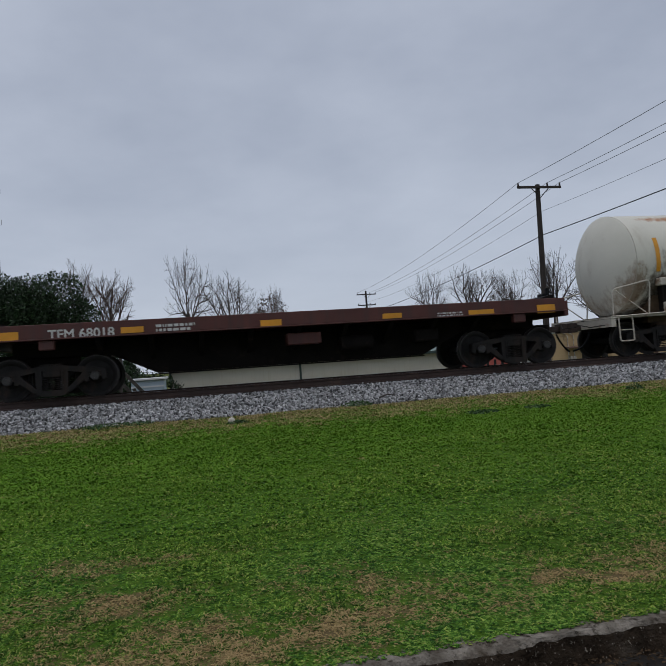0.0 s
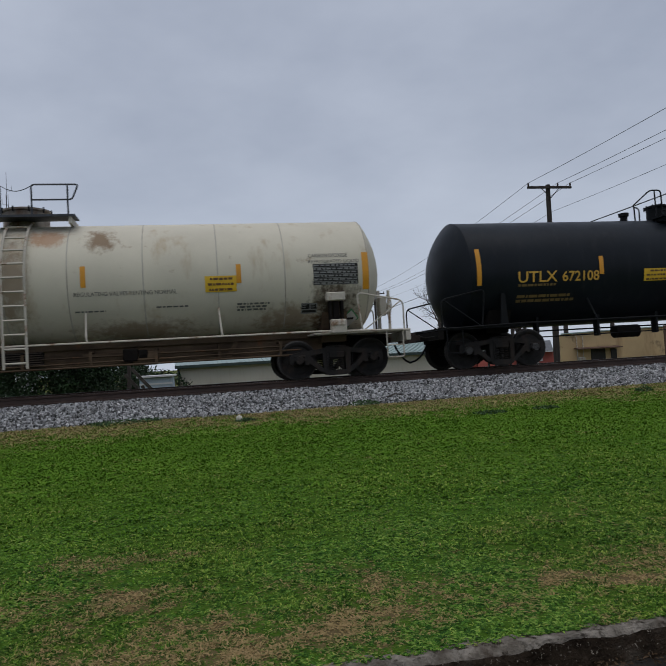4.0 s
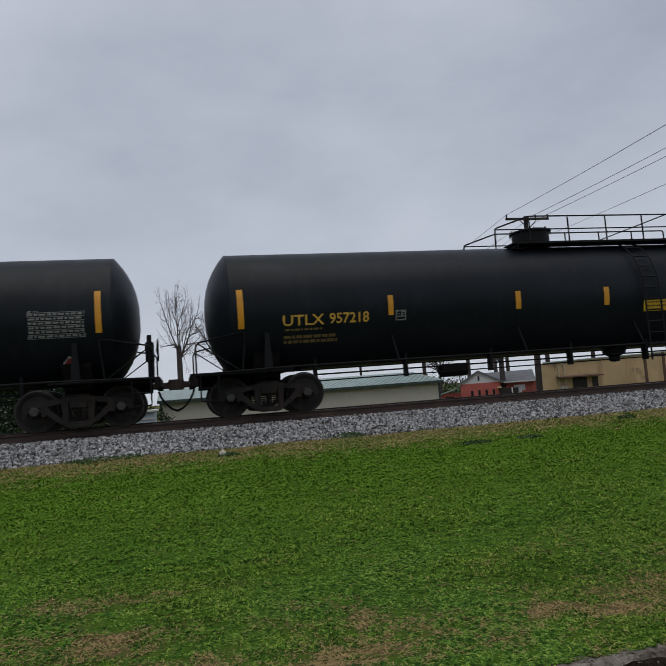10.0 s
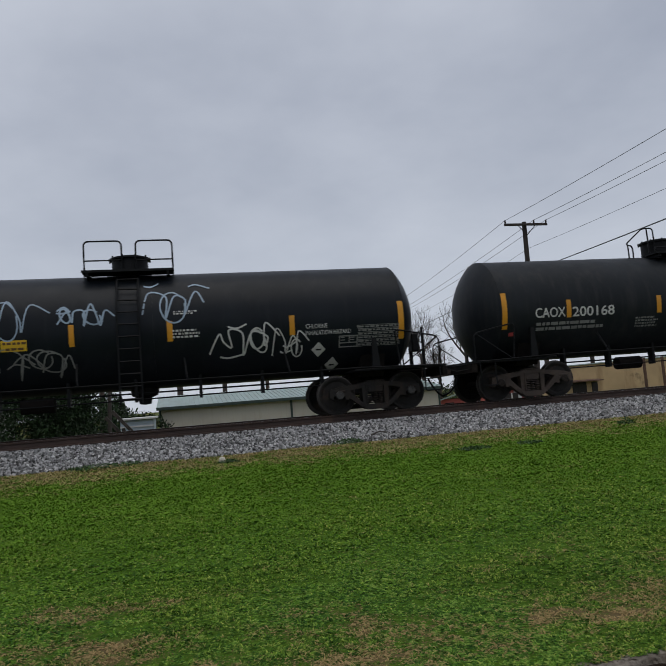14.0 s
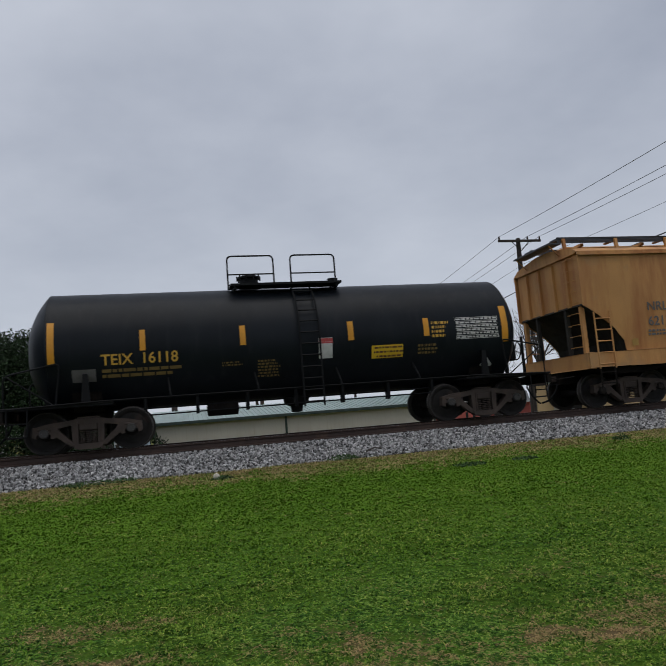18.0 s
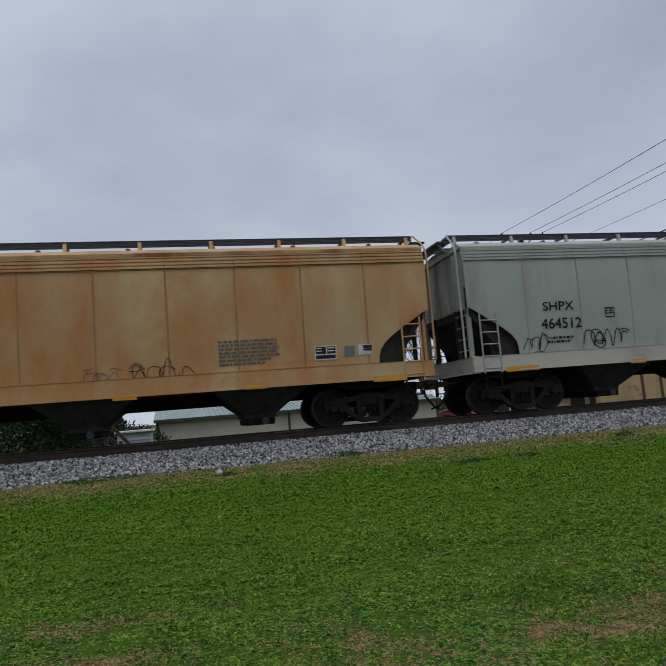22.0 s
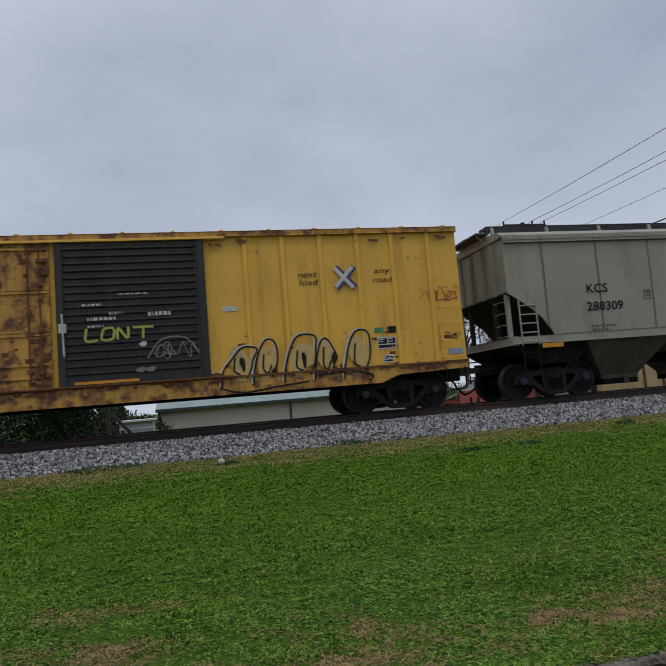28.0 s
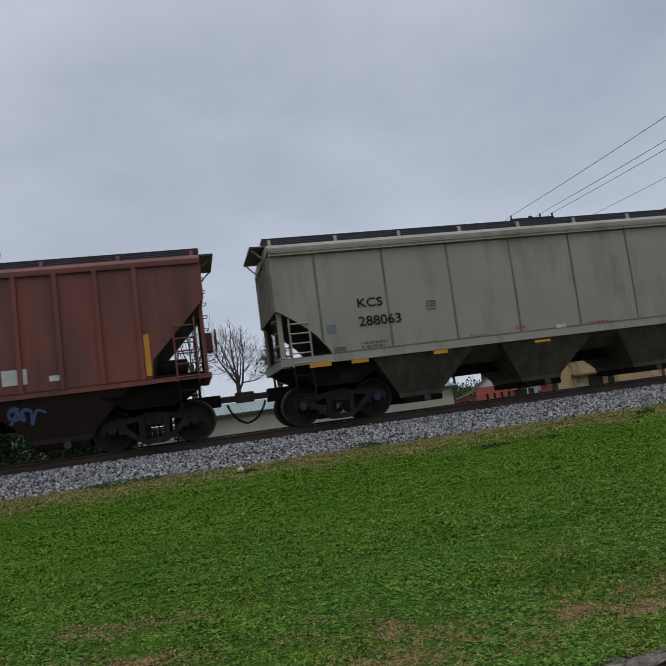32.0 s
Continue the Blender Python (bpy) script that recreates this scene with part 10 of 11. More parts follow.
    stencil(c, 1.17, 1.81, 1.08, 0.23, 3, M["ink_grey"], f, 332)
    data_panel(c, 3.68, 2.59, 1.13, 0.53, M["ink_grey"], f, 318)
    diamond(c, 4.72, 1.39, 0.17, f, M["ink_white"], M["ink_white"])
    decal(c, "reflector", 4.79, 4.97, 1.98, 2.88, M["reflect"], f, rows=8)
    c, f = tank_car(352.45, 4.665, 1.38, 2.25, "black", "trim_black", "short black tank car with yellow lettering and notice", dome=-0.071, plat=2.7, lad=0.284, drum=(-0.8, 0.24, 0.22), valve=1.3, tone='steel_brown', rail_kind='hoop')
    letters(c, "TEIX", -4.33, 1.84, 0.66, 0.22, M["ink_yellow"], f, bold=0.012)
    letters(c, "16118", -3.44, 1.84, 0.73, 0.23, M["ink_yellow"], f, bold=0.012)
    stencil(c, -4.32, 1.75, 1.92, 0.22, 2, M["ink_dim"], f, 341)
    decal(c, "reflector", -5.41, -5.27, 1.90, 2.81, M["reflect"], f, rows=8)
    decal(c, "reflector", -3.51, -3.39, 2.11, 2.57, M["reflect"], f, lift=0.010)
    decal(c, "reflector", -1.32, -1.19, 2.11, 2.56, M["reflect"], f, lift=0.010)
    decal(c, "reflector", 1.22, 1.36, 2.09, 2.54, M["reflect"], f, lift=0.010)
    decal(c, "reflector", 3.13, 3.27, 2.10, 2.54, M["reflect"], f, lift=0.010)
    decal(c, "reflector", 5.21, 5.38, 1.86, 2.77, M["reflect"], f, rows=8)
    sign(c, 1.79, 2.58, 1.64, 1.94, f, 348)
    decal(c, "painted_patch", 0.50, 0.83, 1.71, 2.18, M["ink_white"], f, lift=0.010)
    decal(c, "painted_patch", 0.51, 0.84, 2.05, 2.17, M["ink_red"], f, lift=0.010)
    data_panel(c, 3.98, 2.51, 1.13, 0.53, M["ink_white"], f, 351)
    stencil(c, 3.34, 2.44, 0.47, 0.42, 4, M["ink_yellow"], f, 352)
    stencil(c, -0.93, 1.76, 0.57, 0.40, 6, M["ink_dim"], f, 353)
    stencil(c, -1.74, 1.76, 0.52, 0.11, 2, M["ink_dim"], f, 354)
    stencil(c, 2.97, 1.91, 0.62, 0.26, 3, M["ink_dim"], f, 355)
    diamond(c, 4.83, 1.34, 0.17, f, M["ink_white"], M["ink_white"])
    decal(c, "painted_patch", -4.94, -4.45, 1.51, 1.77, M["ink_soft"], f, lift=0.010)
    c, f, g, e = hopper_car(369.74, 8.366, "orange", "rust-streaked orange covered hopper car with pale wash mark", eave=3.97, lines=1, seam_x=(-6.08, -3.04, 0.0, 3.04, 6.08), tone='steel_brown', bay='bay_brown', brackets=13, cut='kcs')
    letters(c, "NRLX", -7.95, 2.44, 0.86, 0.22, M["ink_soft"], f, bold=0.012)
    letters(c, "62134", -7.96, 2.04, 0.86, 0.24, M["ink_soft"], f, bold=0.012)
    stencil(c, -7.99, 1.93, 1.00, 0.18, 2, M["ink_soft"], f, 362)
    framed(c, -6.87, 2.36, 0.28, 0.24, 0.025, M["ink_soft"], None, f, seed=363)
    stencil(c, -8.26, 1.36, 0.45, 0.12, 2, M["ink_black"], f, 364)
    decal(c, "wash_streak", -4.04, -3.56, 1.82, 3.64, M["wash_pale"], f, lift=0.005, rows=10)
    decal(c, "painted_patch", -8.50, -8.32, 1.54, 1.72, M["sign_worn"], f, lift=0.010)
    framed(c, 6.72, 2.02, 0.48, 0.33, 0.025, M["ink_white"], M["ink_black"], f, seed=367)
    stencil(c, 6.53, 2.41, 0.63, 0.37, 4, M["ink_soft"], f, 368)
    decal(c, "wash_streak", 4.77, 5.27, 1.76, 3.81, M["wash_pale"], f, lift=0.005, rows=10)
    c, f = tank_car(388.4, 6.308, 1.38, 2.52, "white_filthy", "trim_white", "filthy white tank car streaked with black grime", seams=[-4.36, -2.94, -1.57, -0.25, 1.06, 2.64, 4.26], plat=2.45, rail_kind='flared', sill='sill_rust', cap='steel_dark', base_z=1.02, drum=(0, 0.46, 0.40), stand=-0.15)
    decal(c, "reflector", 6.95, 7.12, 2.05, 2.94, M["reflect"], f, rows=8)
    decal(c, "reflector", 4.01, 4.14, 2.25, 2.69, M["reflect"], f, lift=0.010)
    decal(c, "reflector", 1.37, 1.48, 2.23, 2.67, M["reflect"], f, lift=0.010)
    decal(c, "reflector", -1.56, -1.44, 2.22, 2.70, M["reflect"], f, lift=0.010)
    sign(c, 2.88, 3.57, 2.08, 2.45, f, 374)
    letters(c, "CARBON DIOXIDE", 5.78, 2.81, 0.94, 0.10, M["ink_soft"], f)
    letters(c, "REFRIGERATED LIQUID", 5.68, 2.68, 1.16, 0.10, M["ink_soft"], f)
    decal(c, "painted_patch", 5.70, 6.77, 2.18, 2.66, M["ink_white"], f, lift=0.010)
    data_panel(c, 5.70, 2.66, 1.07, 0.48, M["ink_soft"], f, 378)
    diamond(c, 6.79, 1.43, 0.20, f, M["ink_white"], M["ink_white"])
    letters(c, "REGULATING VALVES VENTING NORMAL", 0.89, 2.08, 1.85, 0.08, M["ink_soft"], f)
    scrawl(c, 0.29, 1.04, 2.07, 2.64, M["ink_black"], 0.03, f, 1)
    stencil(c, -1.66, 3.29, 0.57, 0.15, 3, M["ink_soft"], f, 382)
    stencil(c, 0.65, 1.77, 0.91, 0.05, 1, M["ink_soft"], f, 383)
    scrawl(c, -3.66, -1.63, 1.55, 2.07, M["rust"], 0.03, f, 5)
    letters(c, "TILX 201105", -5.17, 2.04, 1.62, 0.20, M["ink_soft"], f)
    c, f = tank_car(404.78, 6.054, 1.4, 2.54, "grey_worn", "trim_white", "plain grey tank car with white fittings", seams=[-4.36, -2.94, -1.57, -0.25, 1.06, 2.64, 4.26], plat=2.45, rail_kind='flared', sill='sill_rust', cap='steel_dark', base_z=1.02, drum=(0, 0.46, 0.40), stand=-0.15)
    letters(c, "FCOX", -5.64, 2.00, 0.82, 0.22, M["ink_black"], f, bold=0.012)
    letters(c, "1015", -4.67, 2.01, 0.71, 0.22, M["ink_black"], f, bold=0.012)
    decal(c, "reflector", -6.64, -6.47, 1.81, 2.67, M["reflect"], f, rows=8)
    decal(c, "reflector", -3.67, -3.54, 1.99, 2.51, M["reflect"], f, lift=0.010)
    stencil(c, -5.35, 1.91, 1.69, 0.28, 2, M["ink_soft"], f, 390)
    letters(c, "REGULATING VALVES VENTING NORMAL", 0.34, 2.16, 2.12, 0.08, M["ink_soft"], f)
    decal(c, "reflector", 2.48, 2.59, 2.01, 2.47, M["reflect"], f, lift=0.010)
    decal(c, "reflector", 5.09, 5.22, 2.02, 2.46, M["reflect"], f, lift=0.010)
    decal(c, "reflector", 6.79, 6.92, 1.81, 2.69, M["reflect"], f, rows=8)
    sign(c, 2.62, 3.35, 1.89, 2.24, f, 395)
    decal(c, "painted_patch", 3.63, 4.93, 1.97, 2.25, M["ink_white"], f, lift=0.010)
    letters(c, "CARBON DIOXIDE", 3.83, 2.13, 0.94, 0.10, M["ink_black"], f)
    letters(c, "REFRIGERATED LIQUID", 3.66, 1.99, 1.26, 0.09, M["ink_black"], f)
    decal(c, "painted_patch", 5.57, 6.67, 2.25, 2.79, M["ink_white"], f, lift=0.010)
    data_panel(c, 5.57, 2.79, 1.09, 0.54, M["ink_soft"], f, 400)
    framed(c, 5.16, 1.86, 0.40, 0.24, 0.025, M["ink_white"], M["ink_black"], f, seed=401)
    diamond(c, 6.51, 1.41, 0.21, f, M["ink_white"], M["ink_black"])
    stencil(c, 0.33, 1.88, 0.73, 0.05, 2, M["ink_soft"], f, 403)
    stencil(c, 1.50, 1.89, 0.82, 0.04, 1, M["ink_soft"], f, 404)
    stencil(c, 3.66, 1.89, 0.91, 0.13, 3, M["ink_soft"], f, 405)
    c, f, g, e = hopper_car(423.39, 8.366, "tan", "rust-streaked tan covered hopper car with thin graffiti", eave=4.08, lines=4, groove=0.085, seam_x=(-8.32, -6.8, -5.29, -3.78, -2.27, -0.76, 0.75, 2.26, 3.77, 5.28, 6.79, 8.31), brackets=13)
    letters(c, "SHPX", -7.97, 2.50, 0.86, 0.23, M["ink_black"], f, bold=0.012)
    letters(c, "464579", -7.95, 2.08, 1.23, 0.25, M["ink_black"], f, bold=0.012)
    framed(c, -6.30, 2.54, 0.26, 0.26, 0.025, M["ink_black"], None, f, seed=408)
    stencil(c, -7.97, 1.79, 0.87, 0.19, 2, M["ink_soft"], f, 409)
    decal(c, "reflector", -9.27, -8.48, 0.98, 1.12, M["reflect"], g, rows=1)
    decal(c, "reflector", -5.88, -5.44, 0.99, 1.08, M["reflect"], g, rows=1)
    stencil(c, -5.27, 1.23, 1.12, 0.11, 1, M["ink_soft"], f, 412)
    n_tag(c, f)
    bubble_tag(c, f)
    framed(c, 7.01, 1.90, 0.52, 0.33, 0.025, M["ink_white"], M["ink_black"], f, seed=414)
    stencil(c, 4.84, 2.13, 1.42, 0.59, 7, M["ink_soft"], f, 415)
    scrawl(c, 2.90, 4.23, 1.12, 1.85, M["ink_black"], 0.02, f, 1)
    scrawl(c, 1.96, 2.72, 1.30, 1.66, M["ink_soft"], 0.02, f, 2)
    decal(c, "reflector", 2.57, 3.07, 0.97, 1.09, M["reflect"], g, rows=1)
    decal(c, "reflector", 5.37, 5.85, 1.01, 1.11, M["reflect"], g, rows=1)
    decal(c, "reflector", 8.33, 9.16, 0.98, 1.11, M["reflect"], g, rows=1)
    decal(c, "painted_patch", 8.05, 8.36, 1.64, 1.88, M["ink_white"], f, lift=0.010)
    decal(c, "painted_patch", 8.17, 8.38, 1.72, 1.86, M["ink_black"], f, lift=0.010)
    decal(c, "painted_patch", 7.72, 7.96, 1.62, 1.86, M["patch_grey"], f, lift=0.010)
    c, f, g, e = hopper_car(444.18, 8.407, "grey_hopper", "light grey covered hopper car with black scribbles", sill_paint='sill_pale', eave=4.08, lines=4, groove=0.085, seam_x=(-8.32, -6.8, -5.29, -3.78, -2.27, -0.76, 0.75, 2.26, 3.77, 5.28, 6.79, 8.31), brackets=13)
    letters(c, "SHPX", -7.87, 2.46, 0.87, 0.22, M["ink_black"], f, bold=0.012)
    letters(c, "464512", -7.95, 2.00, 1.13, 0.26, M["ink_black"], f, bold=0.012)
    framed(c, -6.11, 2.48, 0.28, 0.26, 0.025, M["ink_black"], None, f, seed=426)
    scrawl(c, -8.52, -7.82, 1.42, 1.95, M["ink_black"], 0.03, f, 1)
    scrawl(c, -6.81, -5.45, 1.47, 2.01, M["ink_black"], 0.04, f, 2)
    stencil(c, -7.81, 1.80, 0.84, 0.19, 2, M["ink_black"], f, 429)
    decal(c, "reflector", -9.07, -8.17, 1.00, 1.12, M["reflect"], g, rows=1)
    decal(c, "reflector", -5.57, -5.11, 0.99, 1.09, M["reflect"], g, rows=1)
    framed(c, 7.10, 1.89, 0.46, 0.32, 0.025, M["ink_white"], M["ink_black"], f, seed=432)
    stencil(c, 6.55, 2.59, 1.31, 0.50, 6, M["ink_soft"], f, 433)
    decal(c, "reflector", -0.19, 0.25, 1.01, 1.12, M["reflect"], g, rows=1)
    decal(c, "reflector", 2.54, 2.99, 0.99, 1.09, M["reflect"], g, rows=1)
    decal(c, "reflector", 5.30, 5.73, 0.99, 1.09, M["reflect"], g, rows=1)
    decal(c, "reflector", 8.27, 9.16, 0.96, 1.08, M["reflect"], g, rows=1)
    stencil(c, -0.98, 1.30, 0.48, 0.16, 2, M["ink_soft"], f, 438)
    stencil(c, 0.89, 1.21, 0.47, 0.06, 1, M["ink_soft"], f, 439)
    stencil(c, 4.14, 1.28, 0.48, 0.15, 3, M["ink_soft"], f, 440)
    stencil(c, 3.67, 1.60, 0.79, 0.06, 1, M["ink_soft"], f, 441)
    stencil(c, 0.27, 1.58, 0.89, 0.07, 1, M["ink_soft"], f, 442)
    diamond(c, 1.94, 1.18, 0.08, f, M["ink_soft"], M["ink_white"])
    scrawl(c, 7.95, 8.49, 1.52, 2.33, M["ink_soft"], 0.02, f, 4)
    decal(c, "painted_patch", 8.06, 8.43, 1.48, 1.92, M["patch_grey"], f, lift=0.010)
    c, f, g, e = hopper_car(465.12, 8.417, "orange_red", "orange rusty covered hopper car with black lettering", eave=4.08, lines=4, groove=0.085, seam_x=(-8.32, -6.8, -5.29, -3.78, -2.27, -0.76, 0.75, 2.26, 3.77, 5.28, 6.79, 8.31), brackets=13)
    letters(c, "SHPX", -7.98, 2.50, 0.83, 0.22, M["ink_black"], f, bold=0.012)
    letters(c, "464590", -7.98, 2.08, 1.23, 0.22, M["ink_black"], f, bold=0.012)
    framed(c, -6.39, 2.51, 0.26, 0.22, 0.025, M["ink_soft"], None, f, seed=448)
    stencil(c, -7.99, 1.73, 0.87, 0.17, 2, M["ink_soft"], f, 449)
    decal(c, "reflector", -8.79, -7.82, 1.08, 1.18, M["reflect"], g, rows=1)
    framed(c, 6.85, 1.89, 0.52, 0.33, 0.025, M["ink_white"], M["ink_black"], f, seed=451)
    stencil(c, 4.78, 2.14, 1.40, 0.58, 7, M["ink_soft"], f, 452)
    scrawl(c, 7.91, 8.38, 1.47, 1.99, M["ink_soft"], 0.04, f, 1)
    stencil(c, 4.86, 1.28, 0.51, 0.24, 4, M["ink_soft"], f, 454)
    stencil(c, -1.72, 1.23, 1.52, 0.16, 2, M["ink_soft"], f, 455)
    decal(c, "painted_patch", 2.53, 3.05, 1.01, 1.11, M["sign_worn"], f, lift=0.010)
    decal(c, "painted_patch", 5.41, 5.93, 1.01, 1.12, M["sign_worn"], f, lift=0.010)
    scrawl(c, -2.56, -1.83, 1.42, 1.86, M["ink_soft"], 0.02, f, 3)
    c, f, g, e = hopper_car(486.01, 8.366, "grey_hopper", "light grey covered hopper car with faint rust stains", sill_paint='sill_pale', eave=4.08, lines=4, groove=0.085, seam_x=(-8.32, -6.8, -5.29, -3.78, -2.27, -0.76, 0.75, 2.26, 3.77, 5.28, 6.79, 8.31), brackets=13)
    letters(c, "SHPX", -7.67, 2.51, 0.71, 0.21, M["ink_black"], f, bold=0.012)
    letters(c, "464514", -7.77, 2.08, 1.04, 0.23, M["ink_black"], f, bold=0.012)
    stencil(c, -7.67, 1.88, 0.88, 0.18, 2, M["ink_soft"], f, 461)
    framed(c, 6.89, 1.88, 0.48, 0.31, 0.025, M["ink_white"], M["ink_black"], f, seed=462)
    stencil(c, 6.40, 2.55, 1.34, 0.52, 6, M["ink_black"], f, 463)
    decal(c, "painted_patch", 7.54, 7.83, 1.61, 1.84, M["patch_grey"], f, lift=0.010)
    decal(c, "painted_patch", 8.03, 8.33, 1.57, 1.89, M["ink_soft"], f, lift=0.010)
    decal(c, "reflector", -2.91, -2.46, 1.01, 1.12, M["reflect"], g, rows=1)
    decal(c, "reflector", -0.20, 0.25, 1.01, 1.11, M["reflect"], g, rows=1)
    decal(c, "reflector", 2.47, 2.91, 1.00, 1.10, M["reflect"], g, rows=1)
    decal(c, "reflector", 5.28, 5.73, 1.00, 1.10, M["reflect"], g, rows=1)
    decal(c, "reflector", 8.23, 9.13, 0.99, 1.11, M["reflect"], g, rows=1)
    stencil(c, -2.19, 1.23, 1.57, 0.18, 2, M["ink_soft"], f, 471)
    stencil(c, -0.02, 1.56, 0.93, 0.08, 1, M["ink_soft"], f, 472)
    stencil(c, 0.69, 1.19, 0.47, 0.05, 1, M["ink_soft"], f, 473)
    stencil(c, 3.85, 1.21, 0.48, 0.18, 3, M["ink_soft"], f, 474)
    diamond(c, 1.85, 1.16, 0.09, f, M["ink_soft"], M["ink_white"])
    stencil(c, 3.47, 1.65, 0.80, 0.08, 2, M["ink_soft"], f, 476)
    c, f, g, e = hopper_car(506.82, 8.366, "grey_hopper", "light grey covered hopper car with large green graffiti", sill_paint='sill_pale', eave=4.08, lines=4, groove=0.085, seam_x=(-8.32, -6.8, -5.29, -3.78, -2.27, -0.76, 0.75, 2.26, 3.77, 5.28, 6.79, 8.31), brackets=13)
    letters(c, "SHPX", -7.78, 2.55, 0.84, 0.22, M["ink_black"], f, bold=0.012)
    letters(c, "464547", -7.84, 2.04, 1.19, 0.24, M["ink_black"], f, bold=0.012)
    stencil(c, -7.82, 1.82, 0.87, 0.22, 2, M["ink_black"], f, 479)
    decal(c, "reflector", -9.05, -8.14, 1.02, 1.14, M["reflect"], g, rows=1)
    decal(c, "reflector", -5.40, -4.96, 1.01, 1.11, M["reflect"], g, rows=1)
    decal(c, "reflector", -2.66, -2.19, 1.02, 1.11, M["reflect"], g, rows=1)
    decal(c, "reflector", 0.03, 0.46, 1.02, 1.10, M["reflect"], g, rows=1)
    stencil(c, -4.77, 1.24, 1.46, 0.09, 1, M["ink_black"], f, 484)
    green_graffiti(c, f)
    c, f, e = box_car(525.76, 6.328, "brown_box", "rust brown box car covered by a faded mural", [-7.1, -6.15, -5.2, -4.25, -3.3, -2.35, 2.35, 3.3, 4.25, 5.2, 6.15, 7.1])
    letters(c, "boxcar pool", 5.13, 3.78, 2.39, 0.32, M["ink_black"], f, slope=0.22)
    decal(c, "painted_patch", 5.80, 6.06, 1.81, 1.96, M["ink_green"], f, lift=0.010)
    framed(c, 6.37, 2.04, 0.50, 0.35, 0.025, M["ink_white"], M["ink_black"], f, seed=489)
    decal(c, "reflector", 5.02, 5.12, 1.13, 1.61, M["reflect"], f, lift=0.010)
    decal(c, "reflector", 6.88, 7.00, 1.02, 1.91, M["reflect"], f, lift=0.010)
    decal(c, "painted_patch", 5.29, 5.92, 1.27, 1.79, M["sign_worn"], f, lift=0.010)
    decal(c, "painted_patch", 6.19, 6.84, 1.24, 1.69, M["sign_worn"], f, lift=0.010)
    decal(c, "painted_patch", 5.27, 5.89, 0.67, 0.92, M["sign_worn"], f, lift=0.010)
    scrawl(c, 7.18, 7.80, 1.61, 1.94, M["ink_white"], 0.03, f, 2)
    stencil(c, 7.22, 1.46, 0.53, 0.11, 1, M["ink_white"], f, 496)
    mural(c, f)
    c, f, e = box_car(542.80, 6.206, "yellow", "yellow rusty box car with a black plug door", [-7.02, -6.06, -5.14, -4.29, -3.38, 2.63, 3.50, 4.39, 5.29, 6.16, 7.08])
    decal(c, "painted_patch", -7.63, -7.21, 3.30, 3.52, M["ink_black"], f, lift=0.010)
    decal(c, "painted_patch", -6.87, -6.46, 3.30, 3.51, M["ink_black"], f, lift=0.010)
    decal(c, "painted_patch", -5.85, -5.71, 3.28, 3.54, M["ink_black"], f, lift=0.010)
    decal(c, "painted_patch", -4.90, -4.76, 3.28, 3.59, M["ink_black"], f, lift=0.010)
    decal(c, "painted_patch", -5.03, -4.62, 2.89, 3.15, M["ink_black"], f, lift=0.010)
    decal(c, "painted_patch", -4.20, -3.80, 2.89, 3.10, M["ink_black"], f, lift=0.010)
    letters(c, "x", -3.14, 2.88, 0.39, 0.21, M["ink_black"], f, bold=0.012)
    letters(c, "AB", -6.80, 2.15, 0.49, 0.27, M["ink_soft"], f)
    letters(c, "OX", -6.00, 2.16, 0.38, 0.28, M["ink_soft"], f)
    letters(c, "50", -6.68, 1.85, 0.37, 0.23, M["ink_soft"], f)
    letters(c, "494", -6.10, 1.86, 0.58, 0.24, M["ink_soft"], f)
    scrawl(c, -6.82, -6.33, 2.52, 3.10, M["ink_soft"], 0.03, f, 4)
    stencil(c, -7.02, 1.40, 0.78, 0.19, 2, M["sign_worn"], f, 510)
    decal(c, "painted_patch", -2.58, -2.34, 2.73, 2.93, M["ink_white"], f, lift=0.010)
    decal(c, "reflector", -7.64, -7.49, 1.11, 1.87, M["reflect"], f, lift=0.010)
    letters(c, "next", 3.83, 3.26, 0.44, 0.12, M["ink_black"], f, slope=0.22)
    letters(c, "load", 3.85, 3.08, 0.42, 0.14, M["ink_black"], f, slope=0.22)
    letters(c, "any", 5.66, 3.25, 0.38, 0.14, M["ink_black"], f, slope=0.22)
    letters(c, "road", 5.63, 3.08, 0.45, 0.14, M["ink_black"], f, slope=0.22)
    decal(c, "painted_patch", 2.06, 2.38, 2.56, 2.68, M["ink_white"], f, lift=0.010)
    framed(c, 5.61, 1.77, 0.46, 0.28, 0.025, M["ink_white"], M["ink_black"], f, seed=526)
    framed(c, 5.72, 1.35, 0.27, 0.18, 0.025, M["ink_white"], M["ink_black"], f, seed=527)
    decal(c, "painted_patch", 5.55, 5.78, 1.88, 2.00, M["ink_green"], f, lift=0.010)
    decal(c, "painted_patch", 5.90, 6.20, 1.86, 2.02, M["ink_black"], f, lift=0.010)
    decal(c, "painted_patch", 7.37, 7.75, 1.26, 1.40, M["ink_pale_blue"], f, lift=0.010)
    decal(c, "reflector", 7.02, 7.19, 1.38, 1.97, M["reflect"], f, lift=0.010)
    scrawl(c, 6.74, 7.85, 2.53, 2.94, M["ink_red"], 0.03, f, 1)
    scrawl(c, 7.31, 7.71, 1.60, 1.81, M["ink_black"], 0.02, f, 5)
    yellow_box_details(c, f)
